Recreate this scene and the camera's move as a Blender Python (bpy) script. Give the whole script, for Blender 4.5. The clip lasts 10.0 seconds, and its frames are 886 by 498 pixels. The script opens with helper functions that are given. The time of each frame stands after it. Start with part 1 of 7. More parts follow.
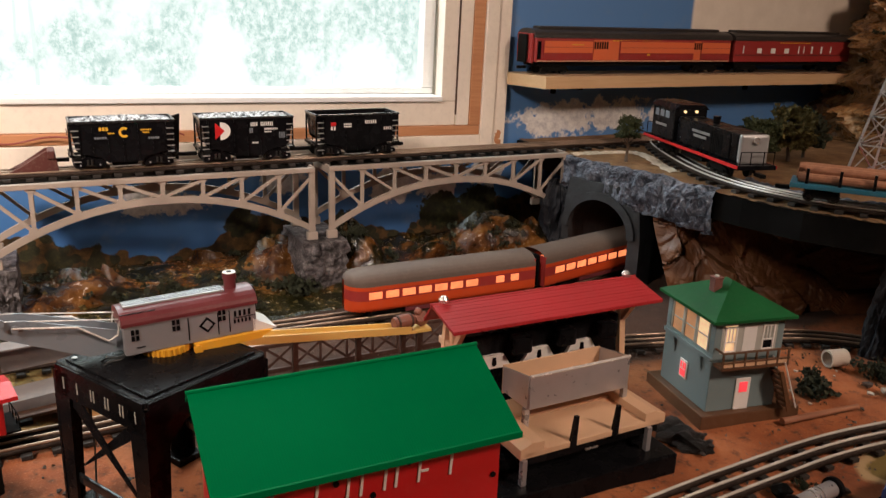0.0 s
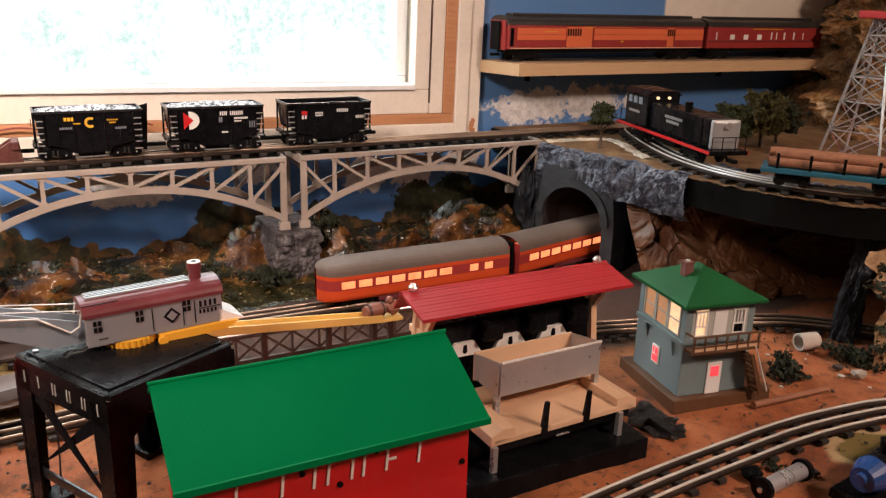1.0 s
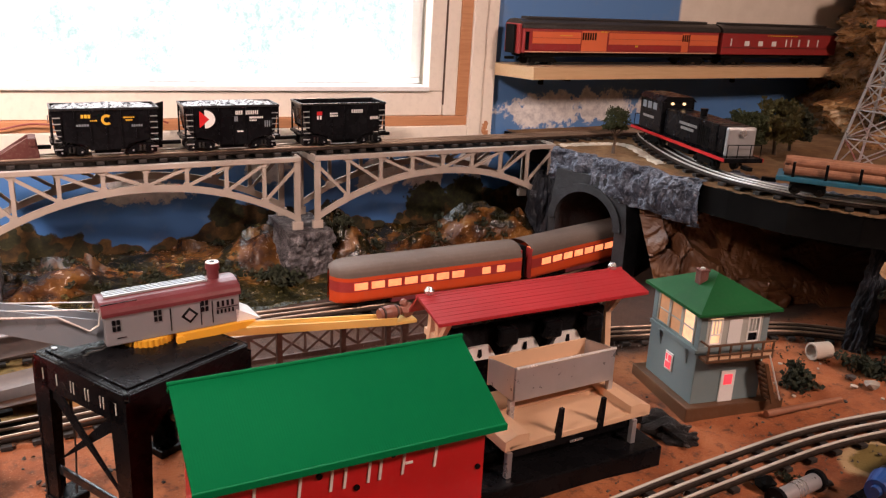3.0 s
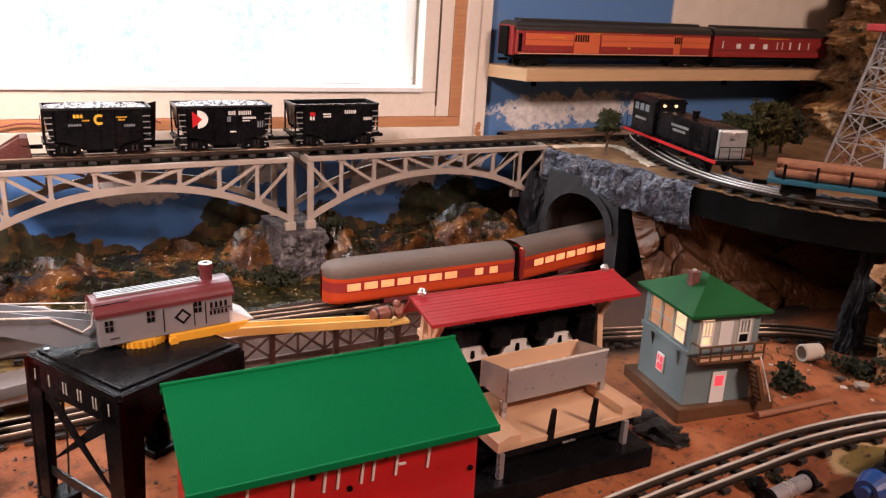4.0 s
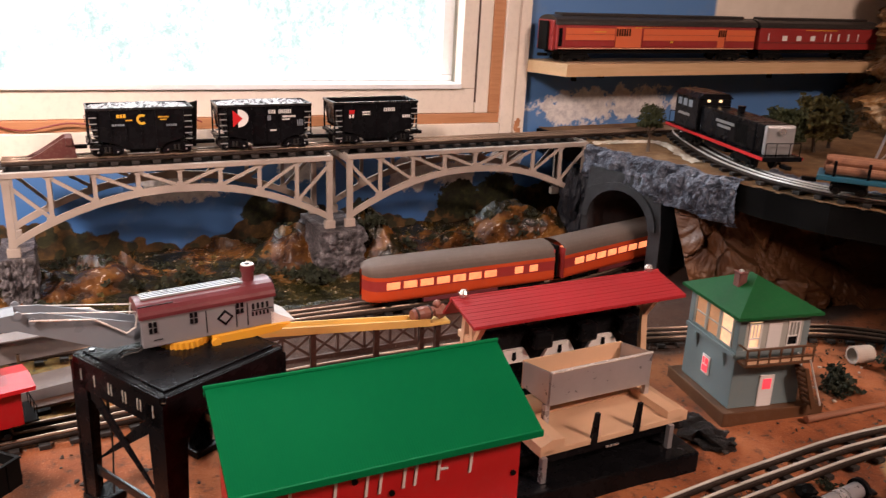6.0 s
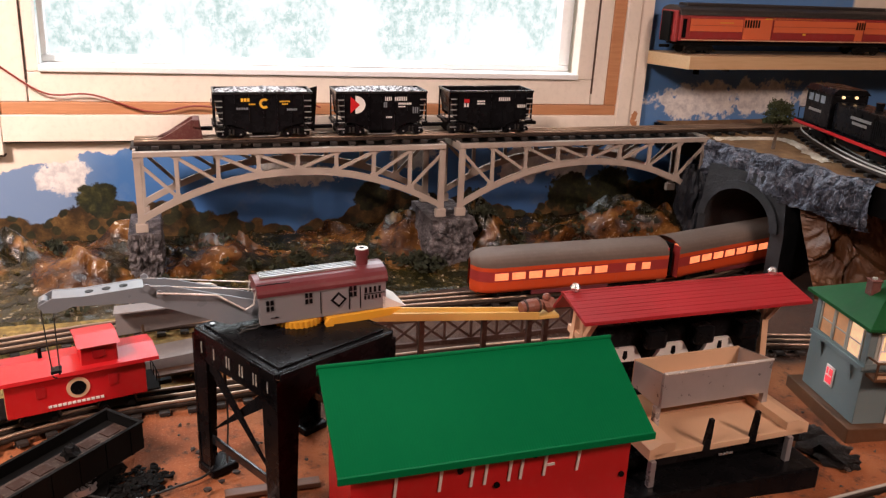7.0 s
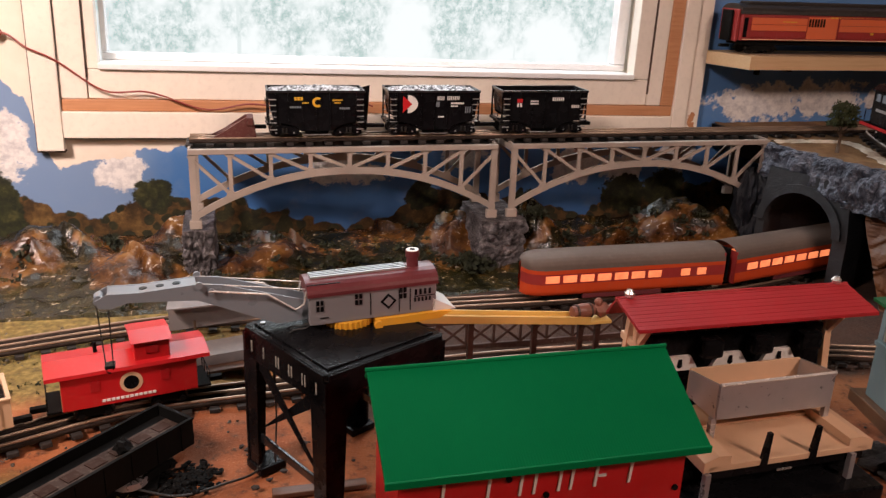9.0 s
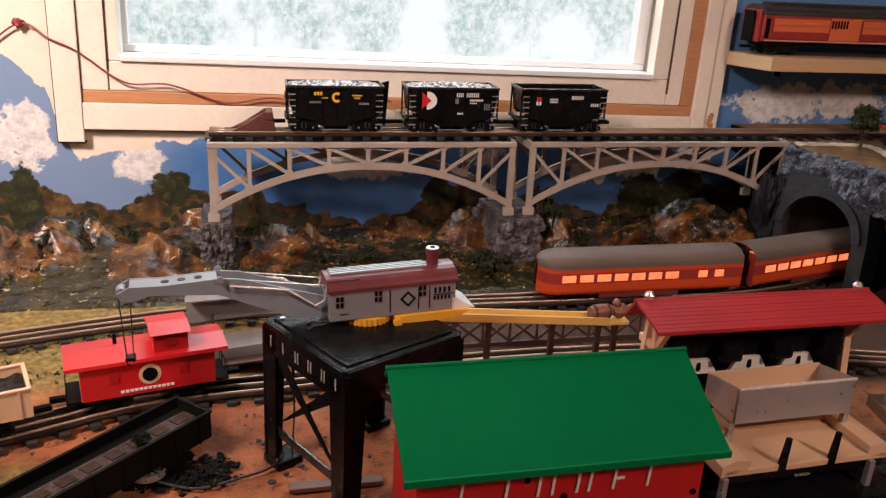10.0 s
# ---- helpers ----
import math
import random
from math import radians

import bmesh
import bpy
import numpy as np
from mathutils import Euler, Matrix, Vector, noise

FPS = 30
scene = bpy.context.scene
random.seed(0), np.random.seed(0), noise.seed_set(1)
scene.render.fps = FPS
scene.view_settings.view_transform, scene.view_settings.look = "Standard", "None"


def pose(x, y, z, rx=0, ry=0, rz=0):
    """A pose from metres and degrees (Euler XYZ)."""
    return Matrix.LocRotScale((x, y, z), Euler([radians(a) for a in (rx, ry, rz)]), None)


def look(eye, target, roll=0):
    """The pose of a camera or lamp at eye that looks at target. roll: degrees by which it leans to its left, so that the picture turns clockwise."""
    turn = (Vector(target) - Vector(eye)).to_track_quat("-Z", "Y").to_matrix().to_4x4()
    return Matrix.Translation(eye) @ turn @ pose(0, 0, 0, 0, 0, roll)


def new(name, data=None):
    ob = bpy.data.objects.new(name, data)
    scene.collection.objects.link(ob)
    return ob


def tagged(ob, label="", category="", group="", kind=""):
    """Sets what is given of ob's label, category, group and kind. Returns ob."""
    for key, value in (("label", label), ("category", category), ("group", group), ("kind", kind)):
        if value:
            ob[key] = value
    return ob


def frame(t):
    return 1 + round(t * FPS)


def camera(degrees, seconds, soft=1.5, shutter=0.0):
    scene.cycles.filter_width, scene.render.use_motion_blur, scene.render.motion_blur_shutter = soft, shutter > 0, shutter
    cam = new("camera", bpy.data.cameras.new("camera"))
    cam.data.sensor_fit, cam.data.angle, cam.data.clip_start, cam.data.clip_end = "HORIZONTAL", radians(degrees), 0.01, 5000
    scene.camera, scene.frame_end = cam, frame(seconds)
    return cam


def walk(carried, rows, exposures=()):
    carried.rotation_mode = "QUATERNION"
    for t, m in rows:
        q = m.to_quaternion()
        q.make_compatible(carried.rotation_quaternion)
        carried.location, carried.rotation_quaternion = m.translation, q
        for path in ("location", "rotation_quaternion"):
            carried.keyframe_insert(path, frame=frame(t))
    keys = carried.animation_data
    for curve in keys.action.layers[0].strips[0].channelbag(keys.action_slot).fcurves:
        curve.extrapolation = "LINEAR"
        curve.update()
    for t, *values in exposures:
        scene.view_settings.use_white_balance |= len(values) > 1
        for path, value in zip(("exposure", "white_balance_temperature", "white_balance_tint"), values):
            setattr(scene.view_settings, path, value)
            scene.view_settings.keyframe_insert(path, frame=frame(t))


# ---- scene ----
cam = camera(57.0, 10.0, soft=1.25, shutter=0.5)
PATH = [
    (0.0, look((0.0140, -0.0164, 0.4782), (0.6617, 1.2647, 0.0431), 1.99)),
    (0.5, look((0.0166, -0.0162, 0.4733), (0.6808, 1.2480, 0.0145), 2.07)),
    (1.0, look((0.0284, -0.0181, 0.4726), (0.7041, 1.2435, 0.0231), 1.74)),
    (1.5, look((0.0218, -0.0170, 0.4755), (0.6995, 1.2465, 0.0349), 2.04)),
    (2.0, look((0.0168, -0.0169, 0.4782), (0.6886, 1.2490, 0.0354), 2.56)),
    (2.5, look((0.0182, -0.0115, 0.4761), (0.6811, 1.2569, 0.0270), 2.48)),
    (4.0, look((0.0155, -0.0126, 0.4785), (0.6963, 1.2463, 0.0293), 2.95)),
    (4.5, look((0.0165, -0.0112, 0.4763), (0.6868, 1.2558, 0.0339), 3.11)),
    (5.0, look((0.0141, -0.0155, 0.4817), (0.6706, 1.2581, 0.0378), 2.68)),
    (6.3, look((0.0167, 0.0025, 0.4824), (0.5949, 1.3003, 0.0014), 1.61)),
    (6.5, look((0.0177, 0.0032, 0.4808), (0.5239, 1.3250, -0.0160), 1.51)),
    (7.0, look((0.0084, 0.0088, 0.4787), (0.4516, 1.3573, -0.0061), 2.29)),
    (7.5, look((0.0072, 0.0024, 0.4794), (0.4985, 1.3471, 0.0315), 3.79)),
    (8.0, look((0.0052, 0.0073, 0.4788), (0.4771, 1.3583, 0.0291), 3.88)),
    (8.5, look((0.0094, 0.0110, 0.4822), (0.4083, 1.3743, 0.0002), 2.46)),
    (9.0, look((0.0087, 0.0200, 0.4789), (0.3662, 1.3916, -0.0118), 2.11)),
    (9.5, look((0.0076, 0.0199, 0.4779), (0.3302, 1.3933, -0.0318), 1.75)),
    (10.0, look((0.0002, 0.0236, 0.4815), (0.3379, 1.3968, -0.0187), 2.88)),
]
EXPOSURES = [(0.0, -0.38, 6500, 3), (1.0, -0.04, 6500, 7), (2.5, 0.0, 6500, 12), (4.5, 0.08, 6500, 17), (5.2, 0.0, 6500, 14), (6.5, -0.03, 6500, 13), (7.5, -0.60, 6500, 12), (10.0, -0.58, 6500, 12)]
walk(cam, PATH, EXPOSURES)

# ---- light ----
world = bpy.data.worlds.new("world")
scene.world = world
world.use_nodes = True
wn = world.node_tree.nodes
sky = wn.new("ShaderNodeTexSky")
sky.sky_type, sky.sun_disc = "NISHITA", False
sky.sun_elevation, sky.sun_rotation = radians(40), radians(200)
world.node_tree.links.new(sky.outputs[0], wn["Background"].inputs[0])
wn["Background"].inputs[1].default_value = 0.12

win_lamp = bpy.data.lights.new("window_daylight", "AREA")
win_lamp.shape, win_lamp.size, win_lamp.size_y = "RECTANGLE", 0.86, 0.42
win_lamp.energy, win_lamp.color = 9.0, (0.86, 0.95, 1.0)
new("window_daylight", win_lamp).matrix_world = look((0.27, 1.485, 0.80), (0.27, 0.75, 0.35))

# both lamps out of view; the second is added to brighten the left wall
for lamp_at, lamp_to, watts, cone, tint in (((1.22, -0.76, 1.42), (0.98, 0.45, 0.0), 21.5, 135, (1.0, 0.715, 0.595)), ((-0.95, 0.12, 1.36), (-0.74, 1.45, 0.38), 36.0, 108, (1.0, 0.78, 0.69))):
    room_lamp = bpy.data.lights.new("ceiling_bulb", "AREA")
    room_lamp.shape, room_lamp.size = "DISK", 0.34
    room_lamp.energy, room_lamp.color, room_lamp.spread = watts, tint, radians(cone)
    new("ceiling_bulb", room_lamp).matrix_world = look(lamp_at, lamp_to)

# ---- materials ----
class Tree:
    """Short hand for a node material."""

    def __init__(self, name):
        self.m = bpy.data.materials.new(name)
        self.m.use_nodes = True
        self.t = self.m.node_tree
        self.b = self.t.nodes["Principled BSDF"]

    def node(self, kind, **sets):
        n = self.t.nodes.new("ShaderNode" + kind)
        for k, v in sets.items():
            n.inputs[k.replace("_", " ")].default_value = v
        return n

    def link(self, a, b):
        self.t.links.new(a, b)

    def pos(self):
        return self.t.nodes.new("ShaderNodeNewGeometry").outputs["Position"]

    def obj(self):
        return self.t.nodes.new("ShaderNodeTexCoord").outputs["Object"]

    def noise(self, vec, scale, detail=4.0, rough=0.6):
        n = self.node("TexNoise", Scale=scale, Detail=detail, Roughness=rough)
        self.link(vec, n.inputs["Vector"])
        return n.outputs["Fac"]

    def ramp(self, fac, stops):
        n = self.t.nodes.new("ShaderNodeValToRGB")
        while len(n.color_ramp.elements) < len(stops):
            n.color_ramp.elements.new(0.5)
        for e, (p, c) in zip(n.color_ramp.elements, stops):
            e.position, e.color = p, (*c, 1) if len(c) == 3 else c
        self.link(fac, n.inputs[0])
        return n.outputs[0]

    def mix(self, fac, a, b, mode="MIX"):
        n = self.t.nodes.new("ShaderNodeMix")
        n.data_type, n.blend_type = "RGBA", mode
        for v, i in ((fac, n.inputs[0]), (a, n.inputs[6]), (b, n.inputs[7])):
            if isinstance(v, (int, float)):
                i.default_value = v
            elif isinstance(v, tuple):
                i.default_value = (*v, 1)
            else:
                self.link(v, i)
        return n.outputs[2]

    def math(self, op, a, b=0.0, clamp=False):
        n = self.t.nodes.new("ShaderNodeMath")
        n.operation, n.use_clamp = op, clamp
        for v, i in ((a, n.inputs[0]), (b, n.inputs[1])):
            if isinstance(v, (int, float)):
                i.default_value = v
            else:
                self.link(v, i)
        return n.outputs[0]

    def step(self, v, lo, hi):
        n = self.t.nodes.new("ShaderNodeMapRange")
        n.interpolation_type = "SMOOTHSTEP"
        n.inputs[1].default_value, n.inputs[2].default_value = lo, hi
        self.link(v, n.inputs[0])
        return n.outputs[0]

    def axes(self, vec):
        n = self.t.nodes.new("ShaderNodeSeparateXYZ")
        self.link(vec, n.inputs[0])
        return n.outputs

    def bump(self, height, strength, distance):
        n = self.node("Bump", Strength=strength, Distance=distance)
        self.link(height, n.inputs["Height"])
        self.link(n.outputs[0], self.b.inputs["Normal"])

    def base(self, c, rough=0.5, metal=0.0):
        i = self.b.inputs["Base Color"]
        if isinstance(c, tuple):
            i.default_value = (*c, 1)
        else:
            self.link(c, i)
        if isinstance(rough, (int, float)):
            self.b.inputs["Roughness"].default_value = rough
        else:
            self.link(rough, self.b.inputs["Roughness"])
        self.b.inputs["Metallic"].default_value = metal


def paint(name, c, rough=0.4, metal=0.0, var=0.18, scale=60.0, bump=0.15, dust=0.08, rand=0.0, spec=0.5):
    """Painted, moulded or metal surface with blotches, scuffs and fine dust."""
    t = Tree(name)
    p = t.pos()
    big, fine = t.noise(p, scale * 0.25, 3), t.noise(p, scale * 4, 5)
    dark = tuple(v * (1 - var) for v in c)
    light = tuple(min(1, v * (1 + var) + 0.01 * var) for v in c)
    col = t.ramp(big, [(0.3, dark), (0.7, light)])
    if rand:
        info = t.t.nodes.new("ShaderNodeObjectInfo").outputs["Random"]
        col = t.mix(1.0, col, t.ramp(info, [(0, (1 - rand,) * 3), (1, (1 + rand,) * 3)]), "MULTIPLY")
    col = t.mix(t.math("MULTIPLY", t.step(fine, 0.45, 0.75), dust), col, (0.32, 0.27, 0.22))
    t.base(col, t.math("ADD", t.math("MULTIPLY", t.noise(p, scale, 4), 0.25), max(0.03, rough - 0.12)), metal)
    t.b.inputs["Specular IOR Level"].default_value = spec
    t.bump(fine, bump, 0.0006)
    return t.m


def ground_mat():
    t = Tree("red_brown_earth")
    p = t.pos()
    a, b, c = t.noise(p, 7, 5), t.noise(p, 60, 6, 0.7), t.noise(p, 420, 4)
    col = t.ramp(a, [(0.3, (0.14, 0.036, 0.011)), (0.5, (0.33, 0.098, 0.031)), (0.68, (0.47, 0.165, 0.060))])
    col = t.mix(t.step(b, 0.5, 0.72), col, (0.07, 0.03, 0.016))
    col = t.mix(t.math("MULTIPLY", t.step(c, 0.55, 0.75), 0.6), col, (0.46, 0.22, 0.12))
    # the grassy, greener strip between the tracks
    x, y, z = t.axes(p)
    g = t.math("MULTIPLY", t.step(y, 0.88, 0.95), t.step(t.math("ADD", t.math("MULTIPLY", x, -1.0), t.math("MULTIPLY", a, 0.5)), 0.1, 0.35))
    g2 = t.math("MULTIPLY", t.step(t.math("MULTIPLY", y, -1), -0.80, -0.74), t.step(t.math("MULTIPLY", x, -1), 0.1, 0.16))
    grass = t.ramp(t.noise(p, 110, 5), [(0.3, (0.06, 0.055, 0.014)), (0.5, (0.18, 0.145, 0.035)), (0.7, (0.36, 0.27, 0.08))])
    col = t.mix(t.math("MULTIPLY", t.math("MAXIMUM", g, g2), 0.85), col, grass)
    # ground darkened round the back tracks: shade near the deck put into the colour
    line = t.math("ADD", y, t.math("MULTIPLY", t.math("SUBTRACT", a, 0.5), 0.10))
    back_shade = t.math("MULTIPLY", t.step(line, 0.79, 0.83), t.step(t.math("ADD", x, t.math("MULTIPLY", a, 0.2)), 0.16, 0.26))
    col = t.mix(t.math("MULTIPLY", back_shade, 0.9), col, t.ramp(c, [(0.35, (0.010, 0.008, 0.007)), (0.6, (0.035, 0.025, 0.019)), (0.8, (0.10, 0.06, 0.04))]))
    # pale sand pool by the front track
    dx, dy = t.math("SUBTRACT", x, 0.842), t.math("SUBTRACT", y, 0.468)
    d = t.math("SQRT", t.math("ADD", t.math("MULTIPLY", dx, t.math("MULTIPLY", dx, 0.45)), t.math("MULTIPLY", dy, dy)))
    d = t.math("ADD", d, t.math("MULTIPLY", t.noise(p, 30), 0.02))
    col = t.mix(t.step(d, 0.052, 0.044), col, (0.42, 0.3, 0.16))
    col = t.mix(t.step(d, 0.041, 0.036), col, (0.16, 0.115, 0.03))
    t.base(col, 0.9)
    t.bump(t.math("ADD", b, t.math("MULTIPLY", c, 0.5)), 0.6, 0.004)
    return t.m


def mural_mat():
    """Window wall: cream paint above, a hand-painted sky with clouds and a wooded ridge below and at the sides."""
    t = Tree("painted_wall")
    p = t.pos()
    x, y, z = t.axes(p)
    n1, n2, n3 = t.noise(p, 6, 5), t.noise(p, 24, 5), t.noise(p, 90, 4)

    def along(stops, top):
        """A height that changes along the wall: (x, z) pairs."""
        u = t.math("MULTIPLY", t.math("ADD", x, 0.6), 1 / 1.8)
        r = t.ramp(u, [((px + 0.6) / 1.8, (pz / top,) * 3) for px, pz in stops])
        return t.math("MULTIPLY", r, top)
    sky_c = t.ramp(t.math("ADD", t.math("MULTIPLY", z, 2.4), t.math("MULTIPLY", n1, 0.5)),
                   [(0.25, (0.050, 0.165, 0.43)), (0.5, (0.055, 0.18, 0.45)), (0.9, (0.095, 0.225, 0.48))])
    sky_c = t.mix(t.math("MULTIPLY", t.step(n2, 0.5, 0.7), 0.35), sky_c, (0.16, 0.25, 0.4))
    # sky paler towards the left end: the stronger light there is painted in
    sky_c = t.mix(t.math("MULTIPLY", t.step(t.math("ADD", x, t.math("MULTIPLY", n2, 0.08)), -0.05, -0.14), 0.8), sky_c, (0.20, 0.29, 0.44))
    mask = None
    for cx, cz, rx, rz in ((-0.36, 0.178, 0.055, 0.05), (-0.18, 0.133, 0.045, 0.032), (0.194, 0.122, 0.085, 0.026), (0.64, 0.125, 0.05, 0.036), (0.74, 0.118, 0.05, 0.036), (0.85, 0.135, 0.05, 0.03),
                           (0.42, 0.15, 0.05, 0.03), (1.02, 0.245, 0.10, 0.042), (1.17, 0.252, 0.10, 0.040), (1.33, 0.255, 0.07, 0.026)):
        dx, dz = t.math("MULTIPLY", t.math("SUBTRACT", x, cx), 1 / rx), t.math("MULTIPLY", t.math("SUBTRACT", z, cz), 1 / rz)
        d = t.math("ADD", t.math("MULTIPLY", dx, dx), t.math("MULTIPLY", dz, dz))
        mask = d if mask is None else t.math("MINIMUM", mask, d)
    puff = t.math("ADD", t.math("ADD", mask, t.math("MULTIPLY", n2, 4.2)), t.math("MULTIPLY", n3, 1.6))
    col = t.mix(t.step(puff, 4.0, 3.6), sky_c, t.ramp(n3, [(0.3, (0.48, 0.48, 0.5)), (0.6, (0.76, 0.75, 0.73))]))
    # ridge of trees
    ridge_z = along([(-0.6, 0.115), (-0.42, 0.105), (-0.33, 0.095), (-0.27, 0.06), (-0.23, 0.05), (-0.19, 0.078), (-0.1, 0.085), (0.0, 0.082), (0.09, 0.05), (0.195, 0.022), (0.27, 0.04), (0.35, 0.088), (0.46, 0.078), (0.55, 0.055), (0.665, 0.030), (0.73, 0.058), (0.83, 0.082), (1.0, 0.09)], 0.2)
    v = t.node("TexVoronoi", Scale=42.0)
    t.link(p, v.inputs["Vector"])
    tops = t.math("MULTIPLY", t.math("SUBTRACT", 0.5, v.outputs["Distance"]), 0.022)
    edge = t.math("ADD", t.math("ADD", ridge_z, tops), t.math("MULTIPLY", t.math("SUBTRACT", n2, 0.5), 0.03))
    # painted slopes: ochre ground with round dark crowns, thicker towards the foot
    slope = t.ramp(t.noise(p, 30, 6, 0.7), [(0.36, (0.016, 0.010, 0.003)), (0.48, (0.055, 0.029, 0.008)), (0.58, (0.11, 0.058, 0.016)), (0.7, (0.20, 0.125, 0.042))])
    crown = t.ramp(t.noise(p, 70, 5, 0.7), [(0.35, (0.006, 0.008, 0.003)), (0.55, (0.024, 0.024, 0.008)), (0.72, (0.07, 0.055, 0.018))])
    v2 = t.node("TexVoronoi", Scale=46.0)
    t.link(p, v2.inputs["Vector"])
    wood = t.math("ADD", t.math("MULTIPLY", t.noise(p, 11, 4), 0.9), t.math("MULTIPLY", v2.outputs["Distance"], -0.55))
    tree_c = t.mix(t.step(wood, 0.17, 0.21), slope, crown)
    col = t.mix(t.step(t.math("SUBTRACT", edge, z), -0.001, 0.0025), col, tree_c)
    # single large painted trees
    big_t = None
    for cx, cz, rx, rz in ((-0.135, 0.093, 0.036, 0.030), (-0.37, 0.055, 0.030, 0.075), (0.745, 0.066, 0.052, 0.040), (0.83, 0.075, 0.05, 0.045), (0.335, 0.075, 0.035, 0.03), (0.53, 0.058, 0.014, 0.026)):
        dx, dz = t.math("MULTIPLY", t.math("SUBTRACT", x, cx), 1 / rx), t.math("MULTIPLY", t.math("SUBTRACT", z, cz), 1 / rz)
        d = t.math("ADD", t.math("MULTIPLY", dx, dx), t.math("MULTIPLY", dz, dz))
        big_t = d if big_t is None else t.math("MINIMUM", big_t, d)
    big_t = t.math("ADD", big_t, t.math("ADD", t.math("MULTIPLY", n2, 1.6), t.math("MULTIPLY", n3, 1.4)))
    col = t.mix(t.step(big_t, 2.5, 2.25), col, t.ramp(n3, [(0.35, (0.006, 0.009, 0.003)), (0.55, (0.026, 0.03, 0.008)), (0.7, (0.07, 0.065, 0.02))]))
    # bare cream above the painted part
    limit = along([(-0.6, 0.40), (-0.42, 0.33), (-0.362, 0.30), (-0.318, 0.255), (-0.30, 0.18), (-0.28, 0.138), (-0.23, 0.152), (-0.143, 0.168), (0.0, 0.175), (0.855, 0.19), (0.879, 0.6), (1.2, 0.6)], 0.6)
    limit = t.math("ADD", limit, t.math("MULTIPLY", t.math("SUBTRACT", n2, 0.5), 0.045))
    cream = t.ramp(n2, [(0.3, (0.75, 0.66, 0.55)), (0.7, (0.83, 0.74, 0.63))])
    col = t.mix(t.step(t.math("SUBTRACT", z, limit), -0.001, 0.002), col, cream)
    col = t.mix(t.math("MULTIPLY", t.step(x, 1.36, 1.37), t.step(z, 0.38, 0.39)), col, cream)
    t.base(col, 0.55)
    t.bump(n3, 0.15, 0.001)
    return t.m


def rock_mat(name, stops, scale=30, bump=0.8, gloss=0.6, dist=0.006):
    t = Tree(name)
    p = t.pos()
    a, b = t.noise(p, scale, 6, 0.65), t.noise(p, scale * 6, 5, 0.7)
    col = t.ramp(t.math("ADD", t.math("MULTIPLY", a, 0.7), t.math("MULTIPLY", b, 0.3)), stops)
    t.base(col, t.math("ADD", t.math("MULTIPLY", b, 0.4), gloss - 0.2))
    t.bump(t.math("ADD", a, t.math("MULTIPLY", b, 0.5)), bump, dist)
    return t.m


def bank_mat():
    """Varnished plaster rock: ochre faces, mossy hollows, a grassy foot and glints painted as pale seams."""
    t = Tree("ochre_plaster_rock")
    p = t.pos()
    x, y, z = t.axes(p)
    big, mid, fine = t.noise(p, 10, 3, 0.5), t.noise(p, 26, 4, 0.55), t.noise(p, 110, 4, 0.6)
    rock = t.ramp(t.math("ADD", t.math("MULTIPLY", mid, 0.85), t.math("MULTIPLY", fine, 0.15)),
                  [(0.34, (0.012, 0.005, 0.002)), (0.45, (0.045, 0.017, 0.005)), (0.54, (0.105, 0.042, 0.010)), (0.64, (0.185, 0.086, 0.022)), (0.75, (0.31, 0.18, 0.07))])
    moss = t.ramp(t.math("ADD", t.math("MULTIPLY", mid, 0.6), t.math("MULTIPLY", fine, 0.4)),
                  [(0.36, (0.004, 0.004, 0.002)), (0.5, (0.013, 0.011, 0.004)), (0.6, (0.042, 0.027, 0.007)), (0.72, (0.11, 0.066, 0.017))])
    grass = t.ramp(t.math("ADD", t.math("MULTIPLY", mid, 0.5), t.math("MULTIPLY", fine, 0.5)), [(0.38, (0.008, 0.007, 0.003)), (0.5, (0.022, 0.021, 0.006)), (0.58, (0.055, 0.042, 0.011)), (0.7, (0.13, 0.07, 0.028))])
    col = t.mix(t.step(t.math("ADD", big, t.math("MULTIPLY", mid, 0.25)), 0.66, 0.60), rock, moss)
    foot = t.math("ADD", z, t.math("MULTIPLY", t.math("SUBTRACT", mid, 0.5), 0.03))
    col = t.mix(t.math("MULTIPLY", t.step(foot, 0.016, 0.006), 0.92), col, grass)
    # thin pale seams paint the varnish glints into the colour
    seam = t.math("ABSOLUTE", t.math("SUBTRACT", t.noise(p, 17, 3, 0.5), 0.5))
    edge_glint = t.math("MULTIPLY", t.step(seam, 0.010, 0.003), t.math("MULTIPLY", t.step(fine, 0.5, 0.58), t.step(mid, 0.48, 0.56)))
    col = t.mix(t.math("MULTIPLY", edge_glint, 0.8), col, (0.62, 0.52, 0.40))
    t.base(col, t.math("ADD", t.math("MULTIPLY", fine, 0.35), 0.06))
    t.bump(t.math("ADD", mid, t.math("MULTIPLY", fine, 0.3)), 0.9, 0.006)
    return t.m


def wood_mat(name, light, dark, scale=(1, 14, 14), rough=0.55, bump=0.2):
    t = Tree(name)
    q = t.t.nodes.new("ShaderNodeMapping")
    q.inputs["Scale"].default_value = scale
    t.link(t.pos(), q.inputs[0])
    a, b = t.noise(q.outputs[0], 16, 5, 0.6), t.noise(t.pos(), 9, 3)
    col = t.mix(0.35, t.ramp(a, [(0.3, dark), (0.65, light)]), t.ramp(b, [(0.3, dark), (0.7, light)]))
    t.base(col, rough)
    t.bump(a, bump, 0.0008)
    return t.m


